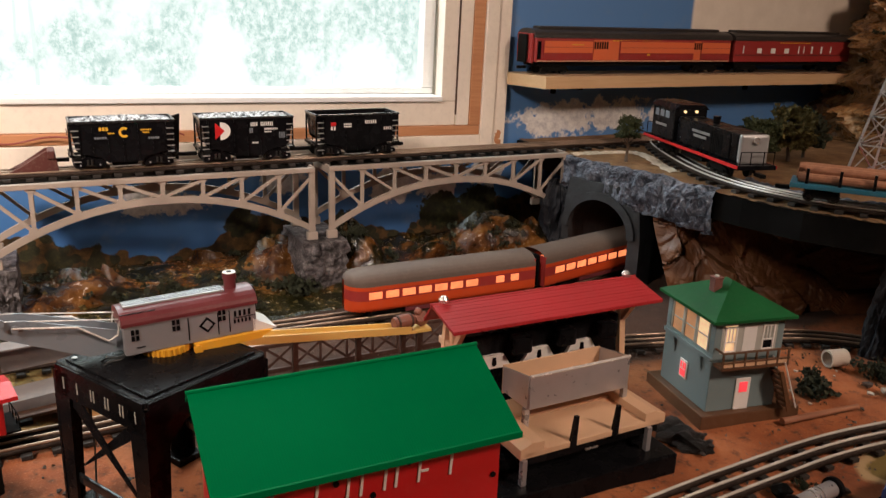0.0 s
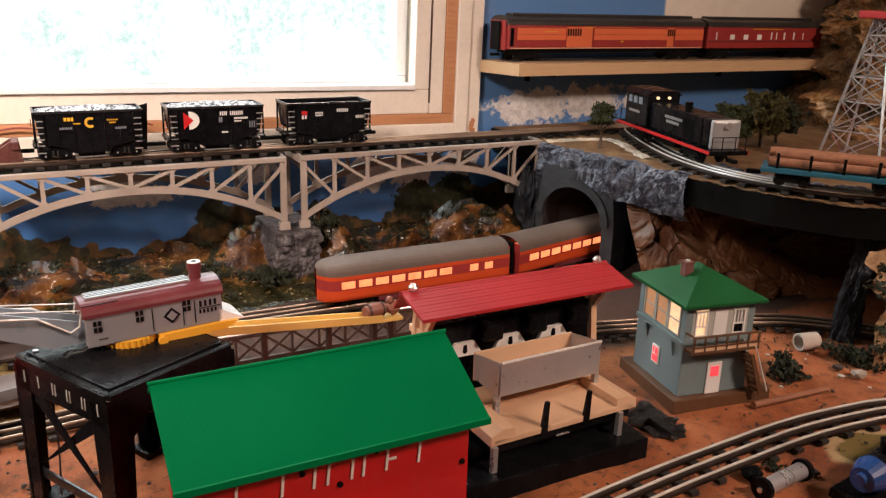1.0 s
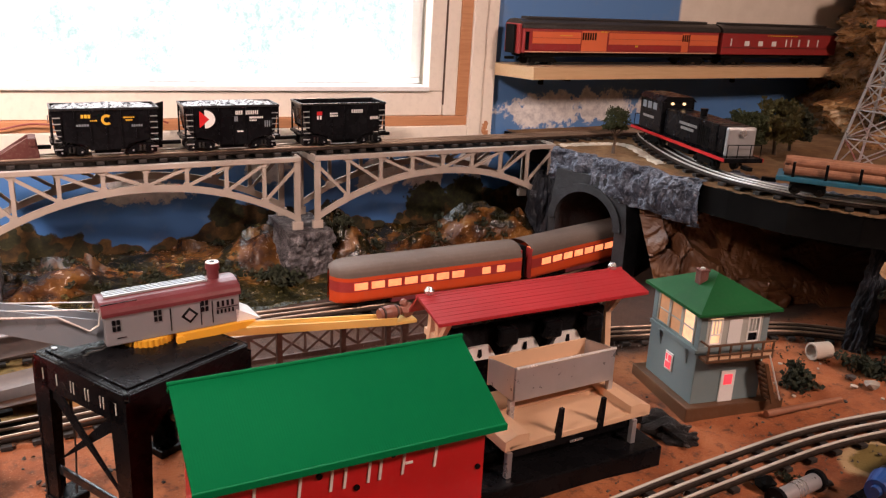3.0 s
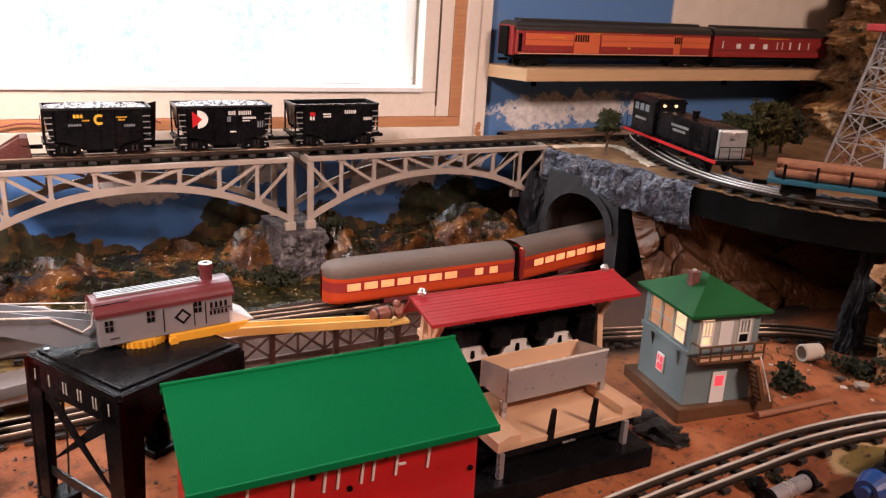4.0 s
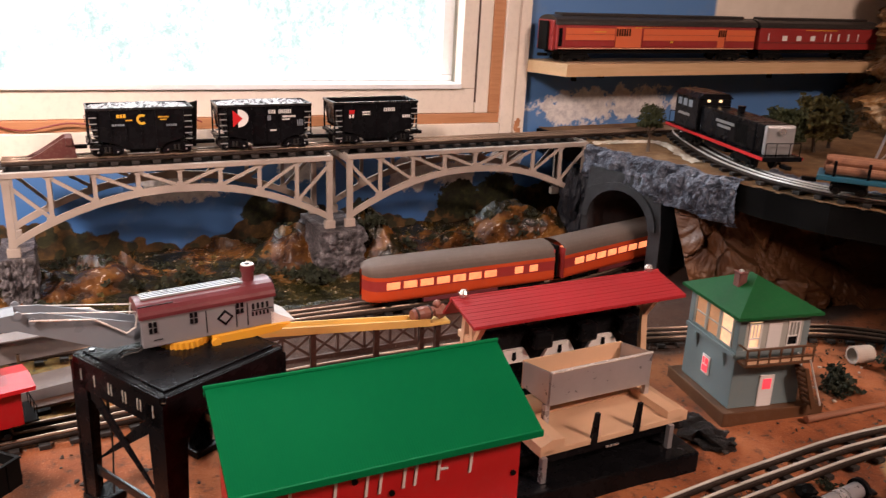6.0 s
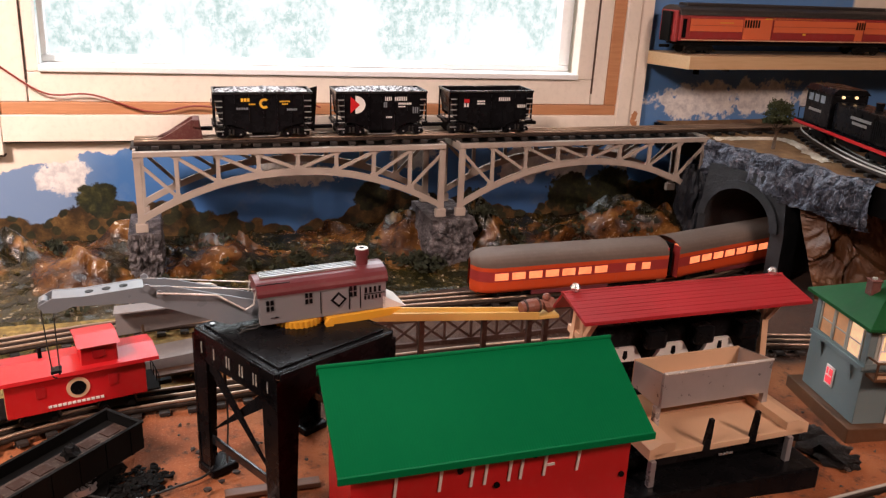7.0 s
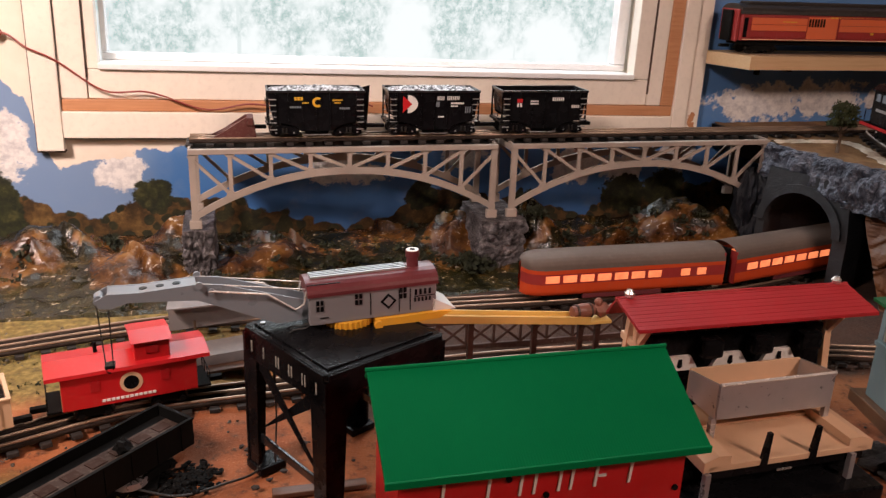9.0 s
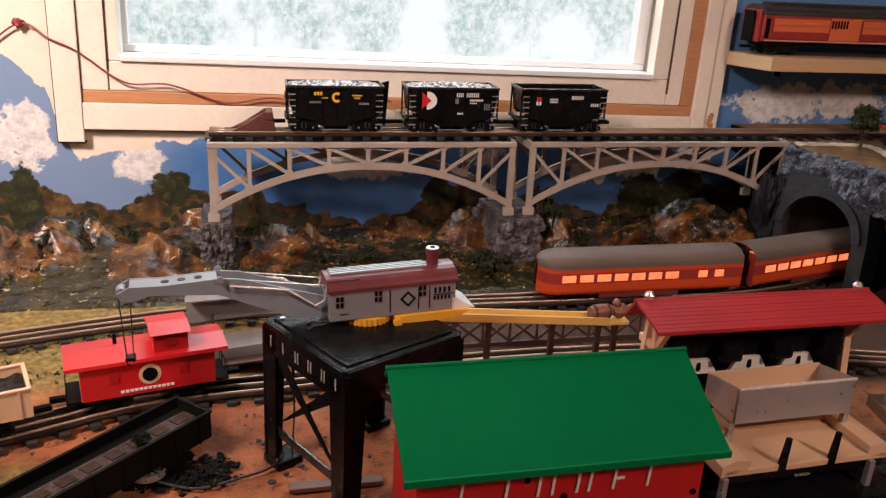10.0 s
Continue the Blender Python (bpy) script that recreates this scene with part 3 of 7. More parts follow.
BUMPS = ((-0.14, 1.28, 0.06, 0.05, 0.045), (-0.09, 1.36, 0.05, 0.05, 0.060), (0.045, 1.33, 0.06, 0.05, 0.045), (0.375, 1.36, 0.05, 0.05, 0.062), (0.49, 1.31, 0.03, 0.06, 0.07), (0.53, 1.27, 0.035, 0.05, 0.05),
         (0.655, 1.28, 0.05, 0.05, 0.035), (0.80, 1.34, 0.06, 0.06, 0.065), (0.86, 1.28, 0.04, 0.06, 0.055), (-0.30, 1.35, 0.09, 0.06, 0.05), (-0.5, 1.34, 0.1, 0.06, 0.06), (-0.8, 1.34, 0.12, 0.07, 0.07))


def bank_h(x, y):
    """Height of the rocky bank along the window wall."""
    v = max(0.0, min(1.0, (y - 1.155) / 0.27))
    q = Vector((x * 17 + 0.6 * noise.noise((x * 9, y * 9, 4)), y * 17, 2.0))
    near, cell = noise.voronoi(q)
    lean = Vector((noise.cell(cell[0] * 9.1) - 0.5, noise.cell(cell[0] * 7.3 + Vector((3, 1, 2))) - 0.5, 0))
    r = 0.95 + 0.45 * noise.noise((x * 13, y * 13, 2)) + 0.9 * (q - cell[0]).dot(lean) + 0.22 * noise.noise((x * 37, y * 37, 5))
    h = 0.018 * v
    for bx, by, sx, sy, bh in BUMPS:
        h += bh * math.exp(-((x - bx) / sx) ** 2 - ((y - by) / sy) ** 2)
    return max(0.0, h * (0.50 + 0.50 * r)) * min(1.0, v * 6) + 0.004 * noise.noise((x * 40, y * 40, 0)) * (v > 0) + (0.001 if v > 0 else -0.006)


def bank():
    bm = sheet(lambda u, v: (-1.45 + 2.42 * u, 1.14 + 0.308 * v, bank_h(-1.45 + 2.42 * u, 1.14 + 0.308 * v)), 420, 60)
    tagged(smooth(part("rocky_bank", bm, M_ROCK)), "ochre and brown plaster rock bank below the window", "rocks", kind="structure")
    rnd = random.Random(11)
    for mat, name, n, r0, r1, lab in ((M_DARKLEAF, "dark_bushes", 260, 0.006, 0.018, "dark green bushes on the rocky bank"),
                                      (M_OLIVE, "olive_tufts", 120, 0.003, 0.007, "olive and yellow grass tufts on the rocky bank"),
                                      # pale flecks modelled in place of glints on the varnished rock
                                      (M_STONE, "pale_chips", 60, 0.0012, 0.0030, "pale flecks standing in for glints on the rocky bank")):
        bm = B()
        for i in range(n):
            x, y = rnd.uniform(-1.3, 0.88), 1.16 + 0.26 * rnd.random()
            if name == "dark_bushes" and noise.noise((x * 6, y * 6, 7)) < -0.02:
                continue
            r = rnd.uniform(r0, r1)
            tuft(bm, (x, y, bank_h(x, y) + r * 0.3), r, rnd)
        tagged(part(name, bm, mat), lab, "bushes", kind="stuff")


def tuft(bm, c, r, rnd, n=26):
    """A loose clump of small leaf flakes."""
    for k in range(n):
        d = Vector((rnd.gauss(0, 1), rnd.gauss(0, 1), rnd.gauss(0, 0.8))).normalized() * r * rnd.uniform(0.35, 1.05)
        p = Vector(c) + Vector((d.x, d.y, abs(d.z) * 1.1 - r * 0.15))
        a, b = Vector((rnd.gauss(0, 1), rnd.gauss(0, 1), rnd.gauss(0, 1))).normalized(), Vector((rnd.gauss(0, 1), rnd.gauss(0, 1), rnd.gauss(0, 1))).normalized()
        s = max(0.0016, r * 0.34) * rnd.uniform(0.6, 1.3)
        vs = [bm.verts.new(p + a * s), bm.verts.new(p + b * s), bm.verts.new(p - a * s * 0.8), bm.verts.new(p - b * s * 0.9)]
        try:
            bm.faces.new(vs)
        except ValueError:
            pass


DECK = [(0.918, 1.444), (0.918, 1.19), (0.962, 0.925), (0.968, 0.865), (0.992, 0.772), (1.042, 0.688), (1.115, 0.622), (1.25, 0.565), (1.94, 0.52), (1.94, 1.444)]


def upper_deck():
    bm = prism(B(), DECK, 0.162, 0.205, "z")
    tagged(part("upper_deck", bm, M_BLACKMATT), "black-edged board carrying the upper track", "deck", kind="structure")

    def top(u, v):
        x, y = 0.88 + 1.06 * u, 0.5 + 0.945 * v
        z = 0.2065 + 0.004 * max(0, noise.noise((x * 14, y * 14, 5))) + 0.001 * noise.noise((x * 80, y * 80, 1))
        return x, y, z
    bm = sheet(top, 130, 110)
    poly = DECK
    def inside(p):
        c = False
        for (xa, ya), (xb, yb) in zip(poly, poly[1:] + poly[:1]):
            if (ya > p.y) != (yb > p.y) and p.x < (xb - xa) * (p.y - ya) / (yb - ya) + xa:
                c = not c
        return c
    bmesh.ops.delete(bm, geom=[f for f in bm.faces if not inside(f.calc_center_median())], context="FACES")
    tagged(smooth(part("upper_ground", bm, M_SAND)), "sandy ochre scenic ground on the upper deck", "ground", kind="structure")
    # carved blue-grey rock face along the deck's end
    a, b = Vector((0.908, 1.235, 0)), Vector((0.968, 0.912, 0))
    d = (b - a).normalized()
    out = Vector((d.y, -d.x, 0))

    def face(u, v):
        p = a.lerp(b, u)
        ang = math.pi * (v * 1.15 - 0.1)
        zz = 0.183 + 0.029 * math.cos(ang) + 0.006 * noise.noise((u * 8, v * 3, 1))
        if v > 0.5:
            zz -= 0.014 * (0.4 + u) * (v - 0.5) * 2
        q = Vector((u * 17 + 1.2 * noise.noise((u * 7, v * 3, 6)), v * 3.2 + u * 3, 4.0))
        d, c = noise.voronoi(q)
        lean = Vector((noise.cell(c[0] * 9.1), noise.cell(c[0] * 7.3 + Vector((3, 1, 2))), 0)) - Vector((0.5, 0.5, 0))
        r = 0.012 * math.sin(max(0.0, min(math.pi, ang))) + 0.004 * min(1.0, (d[1] - d[0]) * 1.3) + 0.009 * (q - c[0]).dot(lean) + 0.0035 * noise.noise(Vector((u * 40, v * 9, 3))) + 0.0022 * noise.noise(Vector((u * 100, v * 22, 7)))
        q = p + out * (r + 0.004)
        return q.x, q.y, zz
    tagged(part("rock_face", sheet(face, 420, 90), M_GREY_ROCK), "carved blue-grey plaster rock edging the upper deck", "rock", kind="structure")


def portal():
    """Tunnel mouth under the rock face, facing along the back track."""
    a, b = Vector((0.890, 1.209, 0)), Vector((0.948, 1.055, 0))
    L = (b - a).length
    ang = math.atan2(b.y - a.y, b.x - a.x)
    t = thing("tunnel_portal", "grey stone tunnel arch under the upper deck", "tunnel", pose(a.x, a.y, 0, 0, 0, math.degrees(ang)), kind="structure")
    bm = B()
    n = 16
    c, r = L * 0.475, L * 0.382
    spring, top = 0.088, 0.178
    pts = [(c - r, 0.0), (c - r, spring)] + [(c - r * math.cos(math.pi * i / n), spring + r * 0.95 * math.sin(math.pi * i / n)) for i in range(1, n)] + [(c + r, spring), (c + r, 0.0)]
    outer = [(0, 0.0), (0, spring * 1.0)] + [(L * i / n, top) for i in range(1, n)] + [(L, spring), (L, 0.0)]
    for d0, d1 in ((-0.012, 0.035),):
        vs = [[bm.verts.new((p[0], d, p[1])) for p in q] for q in (pts, outer) for d in (d0, d1)]
        for i in range(len(pts) - 1):
            bm.faces.new((vs[0][i], vs[0][i + 1], vs[2][i + 1], vs[2][i]))
            bm.faces.new((vs[1][i], vs[1][i + 1], vs[3][i + 1], vs[3][i]))
            bm.faces.new((vs[0][i], vs[0][i + 1], vs[1][i + 1], vs[1][i]))
            bm.faces.new((vs[2][i], vs[2][i + 1], vs[3][i + 1], vs[3][i]))
    part("arch", bm, M_PORTAL, t)
    bm = B()
    m = len(pts)
    ro = [(c - (r + 0.014) * math.cos(math.pi * i / n), spring + (r * 0.95 + 0.014) * math.sin(math.pi * i / n)) for i in range(n + 1)]
    ri = [(c - r * math.cos(math.pi * i / n), spring + r * 0.95 * math.sin(math.pi * i / n)) for i in range(n + 1)]
    for i in range(n):
        prism(bm, [ri[i], ro[i], ro[i + 1], ri[i + 1]], -0.018, -0.0125)
    part("voussoir_ring", bm, M_PORTAL, t)
    # rough side walls and vault of the bore behind the arch
    def bore(u, v):
        k = u * (len(pts) - 1)
        i = min(int(k), len(pts) - 2)
        (xa, za), (xb, zb) = pts[i], pts[i + 1]
        q = Vector((xa + (xb - xa) * (k - i) - c, 0, zb * (k - i) + za * (1 - k + i)))
        q *= 1.03 + 0.04 * noise.noise((u * 9, v * 5, 2.0))
        return c + q.x + 0.05 * v, 0.034 + 0.30 * v, q.z
    part("bore", sheet(bore, 36, 14), M_PORTAL, t, "dark grey tunnel lining")


def buttress():
    """Dark blue-grey rock column between the bridge end and the tunnel."""
    def f(u, v):
        a = 2 * math.pi * u
        k = 1.0 + 0.5 * noise.noise((math.cos(a) * 1.7, math.sin(a) * 1.7, v * 3.5)) + 0.22 * noise.noise((math.cos(a) * 5, math.sin(a) * 5, v * 11))
        return 0.897 + 0.020 * k * math.cos(a), 1.262 + 0.026 * k * math.sin(a), 0.160 * v - 0.004
    tagged(part("rock_buttress", sheet(f, 60, 50), M_PILLAR), "dark blue-grey rock column beside the tunnel", "rock", kind="structure")


def kraft_wall():
    """Crumpled brown paper cliff below the deck, behind the inner curve."""
    line = spline([(0.950, 1.058), (1.0, 1.01), (1.06, 0.97), (1.16, 0.94), (1.30, 0.90), (1.9, 0.80)], 10)

    def f(u, v):
        k = u * (len(line) - 1)
        i = min(int(k), len(line) - 2)
        p = line[i].lerp(line[i + 1], k - i)
        q = Vector((u * 4.2 + v * 0.8, v * 2.6 - u * 3.4, 3.1))
        q += Vector((noise.noise(q * 0.9), noise.noise(q * 0.9 + Vector((5, 2, 1))), 0)) * 0.35
        d, c = noise.voronoi(q)
        lean = Vector((noise.cell(c[0] * 9.1), noise.cell(c[0] * 7.3 + Vector((3, 1, 2))), 0))
        n = 0.22 * min(1.0, (d[1] - d[0]) * 1.5) + 1.1 * (q - c[0]).dot(lean) + 0.35 * noise.cell(c[0] * 5.7) + 0.26 * abs(noise.noise(q * 2.6)) + 0.12 * abs(noise.noise(q * 7.1))
        n = max(-0.3, min(1.3, n))
        return p.x - 0.016 * n + 0.006, p.y - 0.090 * (1 - v) ** 1.3 - 0.027 * n + 0.006, 0.178 * v - 0.002
    tagged(part("paper_cliff", sheet(f, 240, 56), M_KRAFT), "crumpled brown paper cliff under the upper deck", "rocks", kind="structure")
    rnd = random.Random(5)

    def pil(u, v):
        a = 2 * math.pi * u
        r = 0.012 + 0.006 * noise.noise((math.cos(a) * 2, math.sin(a) * 2, v * 5)) + 0.004 * noise.noise((math.cos(a) * 7, math.sin(a) * 7, v * 18)) + 0.006 * (1 - v) ** 2
        return 1.092 + r * math.cos(a) * 1.15 + 0.018 * v, 0.694 + r * math.sin(a), 0.185 * v - 0.003
    tagged(part("rock_pillar", sheet(pil, 72, 60), M_PILLAR), "rock pillar propping the upper deck, shade put into its dark grey", "rock", kind="structure")

    def out(u, v):
        x = 1.034 + 0.5 * u
        n = noise.hetero_terrain((x * 13, v * 3, 1.0), 0.8, 2.1, 5, 0.5)
        return x + 0.03 * noise.noise((v * 6, 2.0, 1.0)), 0.655 - 0.05 * (1 - v) - 0.014 * n - 0.12 * u, 0.16 * v - 0.004
    tagged(part("rock_outcrop", sheet(out, 90, 50), M_TANROCK), "mossy tan rock outcrop beside the pillar", "rock", kind="structure")
    bm = B()
    for i in range(40):
        u, v = rnd.random() ** 2 * 0.4, rnd.random() ** 1.6 * 0.9
        x, y, z = out(u, v)
        tuft(bm, (x, y - 0.006, z), rnd.uniform(0.008, 0.016), rnd)
    tagged(part("moss", bm, M_DARKLEAF), "dark green moss on the rock outcrop", "moss", kind="stuff")


def mountain():
    """Rock mountain at the end of the wall shelf, in the corner."""
    def f(u, v):
        a = math.pi * (0.45 + 0.75 * u)
        prof = (1 - v) ** 1.25
        n = noise.hetero_terrain((u * 7, v * 7, 3.0), 0.7, 2.1, 5, 0.5)
        r = 0.14 + 0.24 * prof + 0.05 * n
        return 2.09 + r * math.cos(a) * 1.15, 1.30 + r * math.sin(a) * 0.95 - 0.18 * (1 - v), 0.203 + 0.42 * v
    tagged(part("mountain", sheet(f, 110, 70), M_MOUNT), "brown and ochre plaster mountain in the corner", "mountain", kind="structure")
    rnd = random.Random(8)
    bm = B()
    for i in range(45):
        x, y, z = f(rnd.random(), rnd.random() ** 0.7)
        tuft(bm, (x - 0.01, y - 0.01, z), rnd.uniform(0.008, 0.024), rnd)
    tagged(part("mountain_bushes", bm, M_DARKLEAF), "dark bushes clinging to the mountain", "bushes", kind="stuff")


M_TANROCK = rock_mat("tan_plaster_rock", [(0.3, (0.10, 0.055, 0.025)), (0.5, (0.30, 0.18, 0.09)), (0.75, (0.55, 0.38, 0.22))], 30, 0.9, 0.7)
M_SAND = rock_mat("ochre_sand", [(0.3, (0.075, 0.035, 0.014)), (0.5, (0.17, 0.09, 0.034)), (0.75, (0.33, 0.21, 0.1))], 25, 0.5, 0.9)
room()
window()
table()
bank()
upper_deck()
portal()
buttress()
kraft_wall()
mountain()


def ceiling_light(x, y):
    t = thing("ceiling_light", "unseen round white ceiling lamp with a warm bulb", "lamp", pose(x, y, 1.55), "ceiling lamps")
    part("rose", cyl(B(), (0, 0, 0), (0, 0, -0.03), 0.15, 0.145, 32), M_CEIL, t)
    part("diffuser", cyl(B(), (0, 0, -0.0305), (0, 0, -0.05), 0.135, 0.13, 32), M_BULB, t)


ceiling_light(1.22, -0.76)
# invented fixture that goes with the added left-wall lamp
ceiling_light(-0.95, 0.12)

# ---- bridge ----
def arch_bridge(x0, x1):
    t = thing("arch_bridge", "cream painted steel arch truss bridge span", "bridge", pose(x0, 1.262, 0), "bridge spans")
    L, top, foot, crown = x1 - x0, 0.2095, 0.098, 0.172
    def arch(x):
        u = 2 * x / L - 1
        return crown - (crown - foot - 0.004) * abs(u) ** 2.1
    for side, (d0, d1) in enumerate(((0.0, 0.006), (0.094, 0.100))):
        part("top_chord", box(B(), 0, L, d0 - 0.002, d1 + 0.002, top - 0.008, top, 0.001), M_BRIDGE, t)
        bm = B()
        n = 24
        up = [(L * i / n, arch(L * i / n) + 0.0055) for i in range(n + 1)]
        lo = [(L * i / n, arch(L * i / n) - 0.0055) for i in range(n + 1)]
        prism(bm, lo + up[::-1], d0 + 0.0004, d1 - 0.0004)
        part("arch_chord", bm, M_BRIDGE, t)
        for x in (0.0055, L - 0.0055):
            part("end_post", bar(B(), (x, foot - 0.004), (x, top - 0.0082), 0.010, d0, d1), M_BRIDGE, t)
            part("foot", box(B(), x - 0.009, x + 0.009, d0 - 0.002, d1 + 0.002, foot - 0.012, foot + 0.002, 0.0015), M_BRIDGE, t)
        for i in range(1, 8):
            x = L * i / 8
            part("post", bar(B(), (x, arch(x)), (x, top - 0.0082), 0.0062, d0 + 0.001, d1 - 0.001), M_BRIDGE, t)
        for i in range(8):
            xa, xb = (L * i / 8, L * (i + 1) / 8) if i < 4 else (L * (i + 1) / 8, L * i / 8)
            part("diagonal", bar(B(), (xa, top - 0.0095), (xb, arch(xb) + 0.004), 0.0050, d0 + 0.0015, d1 - 0.0015), M_BRIDGE, t)
        for i in range(1, 8):
            x = L * i / 8
            g, z = 0.0085, arch(x) + 0.003
            part("gusset", prism(B(), [(x - g, z - 0.004), (x + g, z - 0.004), (x + g * 0.8, z + 0.003), (x + g * 0.35, z + 0.0075), (x - g * 0.35, z + 0.0075), (x - g * 0.8, z + 0.003)], d0 + 0.0002, d1 - 0.0002), M_BRIDGE, t)
            part("gusset", prism(B(), [(x - g, top - 0.0079), (x + g, top - 0.0079), (x + g * 0.35, top - 0.0135), (x - g * 0.35, top - 0.0135)], d0 + 0.0002, d1 - 0.0002), M_BRIDGE, t)
    for x in (0.0, L - 0.004):
        part("end_beam", box(B(), x, x + 0.004, 0.0082, 0.0918, top - 0.010, top + 0.001, 0.0006), M_BRIDGE, t)
    part("deck_plate", box(B(), 0.0045, L - 0.0045, 0.0085, 0.0915, top - 0.0075, top - 0.003, 0.001), M_BLACKMATT, t, "dark deck plate")
    for i in range(9):
        x = min(max(L * i / 8, 0.004), L - 0.004)
        part("cross_beam", box(B(), x - 0.002, x + 0.002, 0.0065, 0.0935, top - 0.014, top - 0.0082), M_BRIDGE, t)


arch_bridge(-0.064, 0.419)
arch_bridge(0.443, 0.922)


def pier(x, y, w, d, h, seed):
    def f(u, v):
        a = 2 * math.pi * u
        c, s = math.cos(a), math.sin(a)
        k = 1 / max(abs(c), abs(s)) ** 0.85
        near, cell = noise.voronoi(Vector((c * 3.4 + seed, s * 3.4, v * 5.0)))
        r = 0.94 + 0.14 * min(1.0, (near[1] - near[0]) * 2.0) * (0.5 + 0.6 * noise.cell(cell[0] * 4.3)) + 0.05 * noise.noise((c * 9, s * 9 + seed, v * 14))
        return x + c * k * w / 2 * r, y + s * k * d / 2 * r, h * v - 0.004 if v < 1 else h
    bm = sheet(f, 96, 60)
    box(bm, x - w * 0.46, x + w * 0.46, y - d * 0.46, y + d * 0.46, h - 0.01, h)
    return tagged(part("stone_pier", bm, M_PIER), "rough grey cast stone pier under the bridge", "pier", "bridge piers")


pier(0.430, 1.305, 0.082, 0.140, 0.0855, 1)
pier(-0.056, 1.312, 0.050, 0.125, 0.0855, 7)


# ---- tracks ----
# dark brown web and foot: shade along the rail sides put into the colour
M_FOOT = paint("rusty_rail_foot", (0.022, 0.013, 0.009), 0.6, 0.0, var=0.3, scale=40, dust=0.08, spec=0.2)
TIE_BM = box(B(), -0.0055, 0.0055, -0.027, 0.027, 0.0, 0.005, 0.0008)
TIE_ME = bpy.data.meshes.new("tie")
TIE_BM.to_mesh(TIE_ME)
TIE_BM.free()
TIE_ME.materials.append(M_TIE)


def track(pts, z, label, rail_mat, ballast=True, spacing=0.030, tie_z=0.0, smooth_n=10, rr=0.0019, gauge=0.016):
    line = spline(pts, smooth_n)
    t = thing("railway_track", label, "track", pose(0, 0, z), kind="structure")
    def offset(k, zz):
        out = []
        for i, p in enumerate(line):
            d = (line[min(i + 1, len(line) - 1)] - line[max(i - 1, 0)]).normalized()
            out.append((p.x - d.y * k, p.y + d.x * k, zz))
        return out
    for k in (-gauge, 0.0, gauge):
        bm = tube(B(), offset(k, 0.0115), rr, 8)
        top_faces = len(bm.faces)
        wv = [offset(k - 0.0006, 0.0105), offset(k + 0.0006, 0.0105), offset(k + 0.0040, 0.0055), offset(k - 0.0040, 0.0055)]
        vs = [[bm.verts.new(p) for p in row] for row in wv]
        for i in range(len(line) - 1):
            for a, b in ((0, 1), (1, 2), (2, 3), (3, 0)):
                bm.faces.new((vs[a][i], vs[a][i + 1], vs[b][i + 1], vs[b][i]))
        bm.faces.ensure_lookup_table()
        for fc in bm.faces[top_faces:]:
            fc.material_index = 1
        smooth(part("rail", bm, rail_mat, t)).data.materials.append(M_FOOT)
    for p, a in walkline(line, spacing):
        share("tie", TIE_ME, t, Matrix.Translation((p.x, p.y, tie_z)) @ Matrix.Rotation(a, 4, "Z"))
    if ballast:
        rnd = random.Random(len(pts))
        bm = B()
        for p, a in walkline(line, 0.0032):
            for k in range(3):
                o = rnd.gauss(0, 0.026)
                q = Vector((p.x - math.sin(a) * o, p.y + math.cos(a) * o, rnd.uniform(-0.001, 0.003)))
                r = rnd.uniform(0.0012, 0.0032)
                vs = [bm.verts.new(q + Vector((rnd.gauss(0, 1), rnd.gauss(0, 1), rnd.gauss(0, 0.8))).normalized() * r) for _ in range(4)]
                for tri in ((0, 1, 2), (0, 2, 3), (0, 3, 1), (1, 3, 2)):
                    bm.faces.new([vs[i] for i in tri])
        tagged(part("ballast", bm, M_BALLAST, t), "loose grey ballast stones", kind="stuff")
    return line


track([(-1.3, 0.72), (-0.85, 0.86), (-0.5, 0.98), (-0.30, 1.043), (-0.1, 1.088), (0.1, 1.095), (0.4, 1.09), (0.7, 1.088), (0.82, 1.103), (0.93, 1.138), (1.1, 1.22), (1.3, 1.30)], 0.0,
             "weathered three-rail track running below the arch bridge", M_RAILDARK)
track([(-1.2, 0.42), (-0.8, 0.60), (-0.5, 0.735), (-0.26, 0.815), (-0.12, 0.868), (0.05, 0.885), (0.25, 0.905), (0.45, 0.905), (0.62, 0.885), (0.776, 0.848), (0.93, 0.805), (1.05, 0.755), (1.14, 0.66), (1.2, 0.5)], 0.0,
              "three-rail track curving round the yard", M_RAILDARK)
track([(0.3, 0.455), (0.44, 0.490), (0.56, 0.506), (0.68, 0.515), (0.78, 0.520), (0.87, 0.515), (0.95, 0.500), (1.08, 0.44), (1.2, 0.36)], 0.0,
              "bright tinplate three-rail curve on brown earth", M_RAIL, spacing=0.042, rr=0.0016, gauge=0.0182)
track([(-0.062, 1.312), (0.2, 1.312), (0.6, 1.312), (1.0, 1.312), (1.3, 1.315), (1.6, 1.33), (1.8, 1.36)], 0.2075,
                  "three-rail track across the arch bridge", M_RAILDARK, ballast=False)
track([(1.21, 1.312), (1.15, 1.272), (1.09, 1.165), (1.038, 1.045), (1.012, 0.95), (1.007, 0.87), (1.030, 0.782), (1.075, 0.712), (1.14, 0.655), (1.25, 0.607), (1.5, 0.57)], 0.2075,
              "shiny three-rail curve along the deck edge", M_RAIL, ballast=False, smooth_n=6, rr=0.0015)


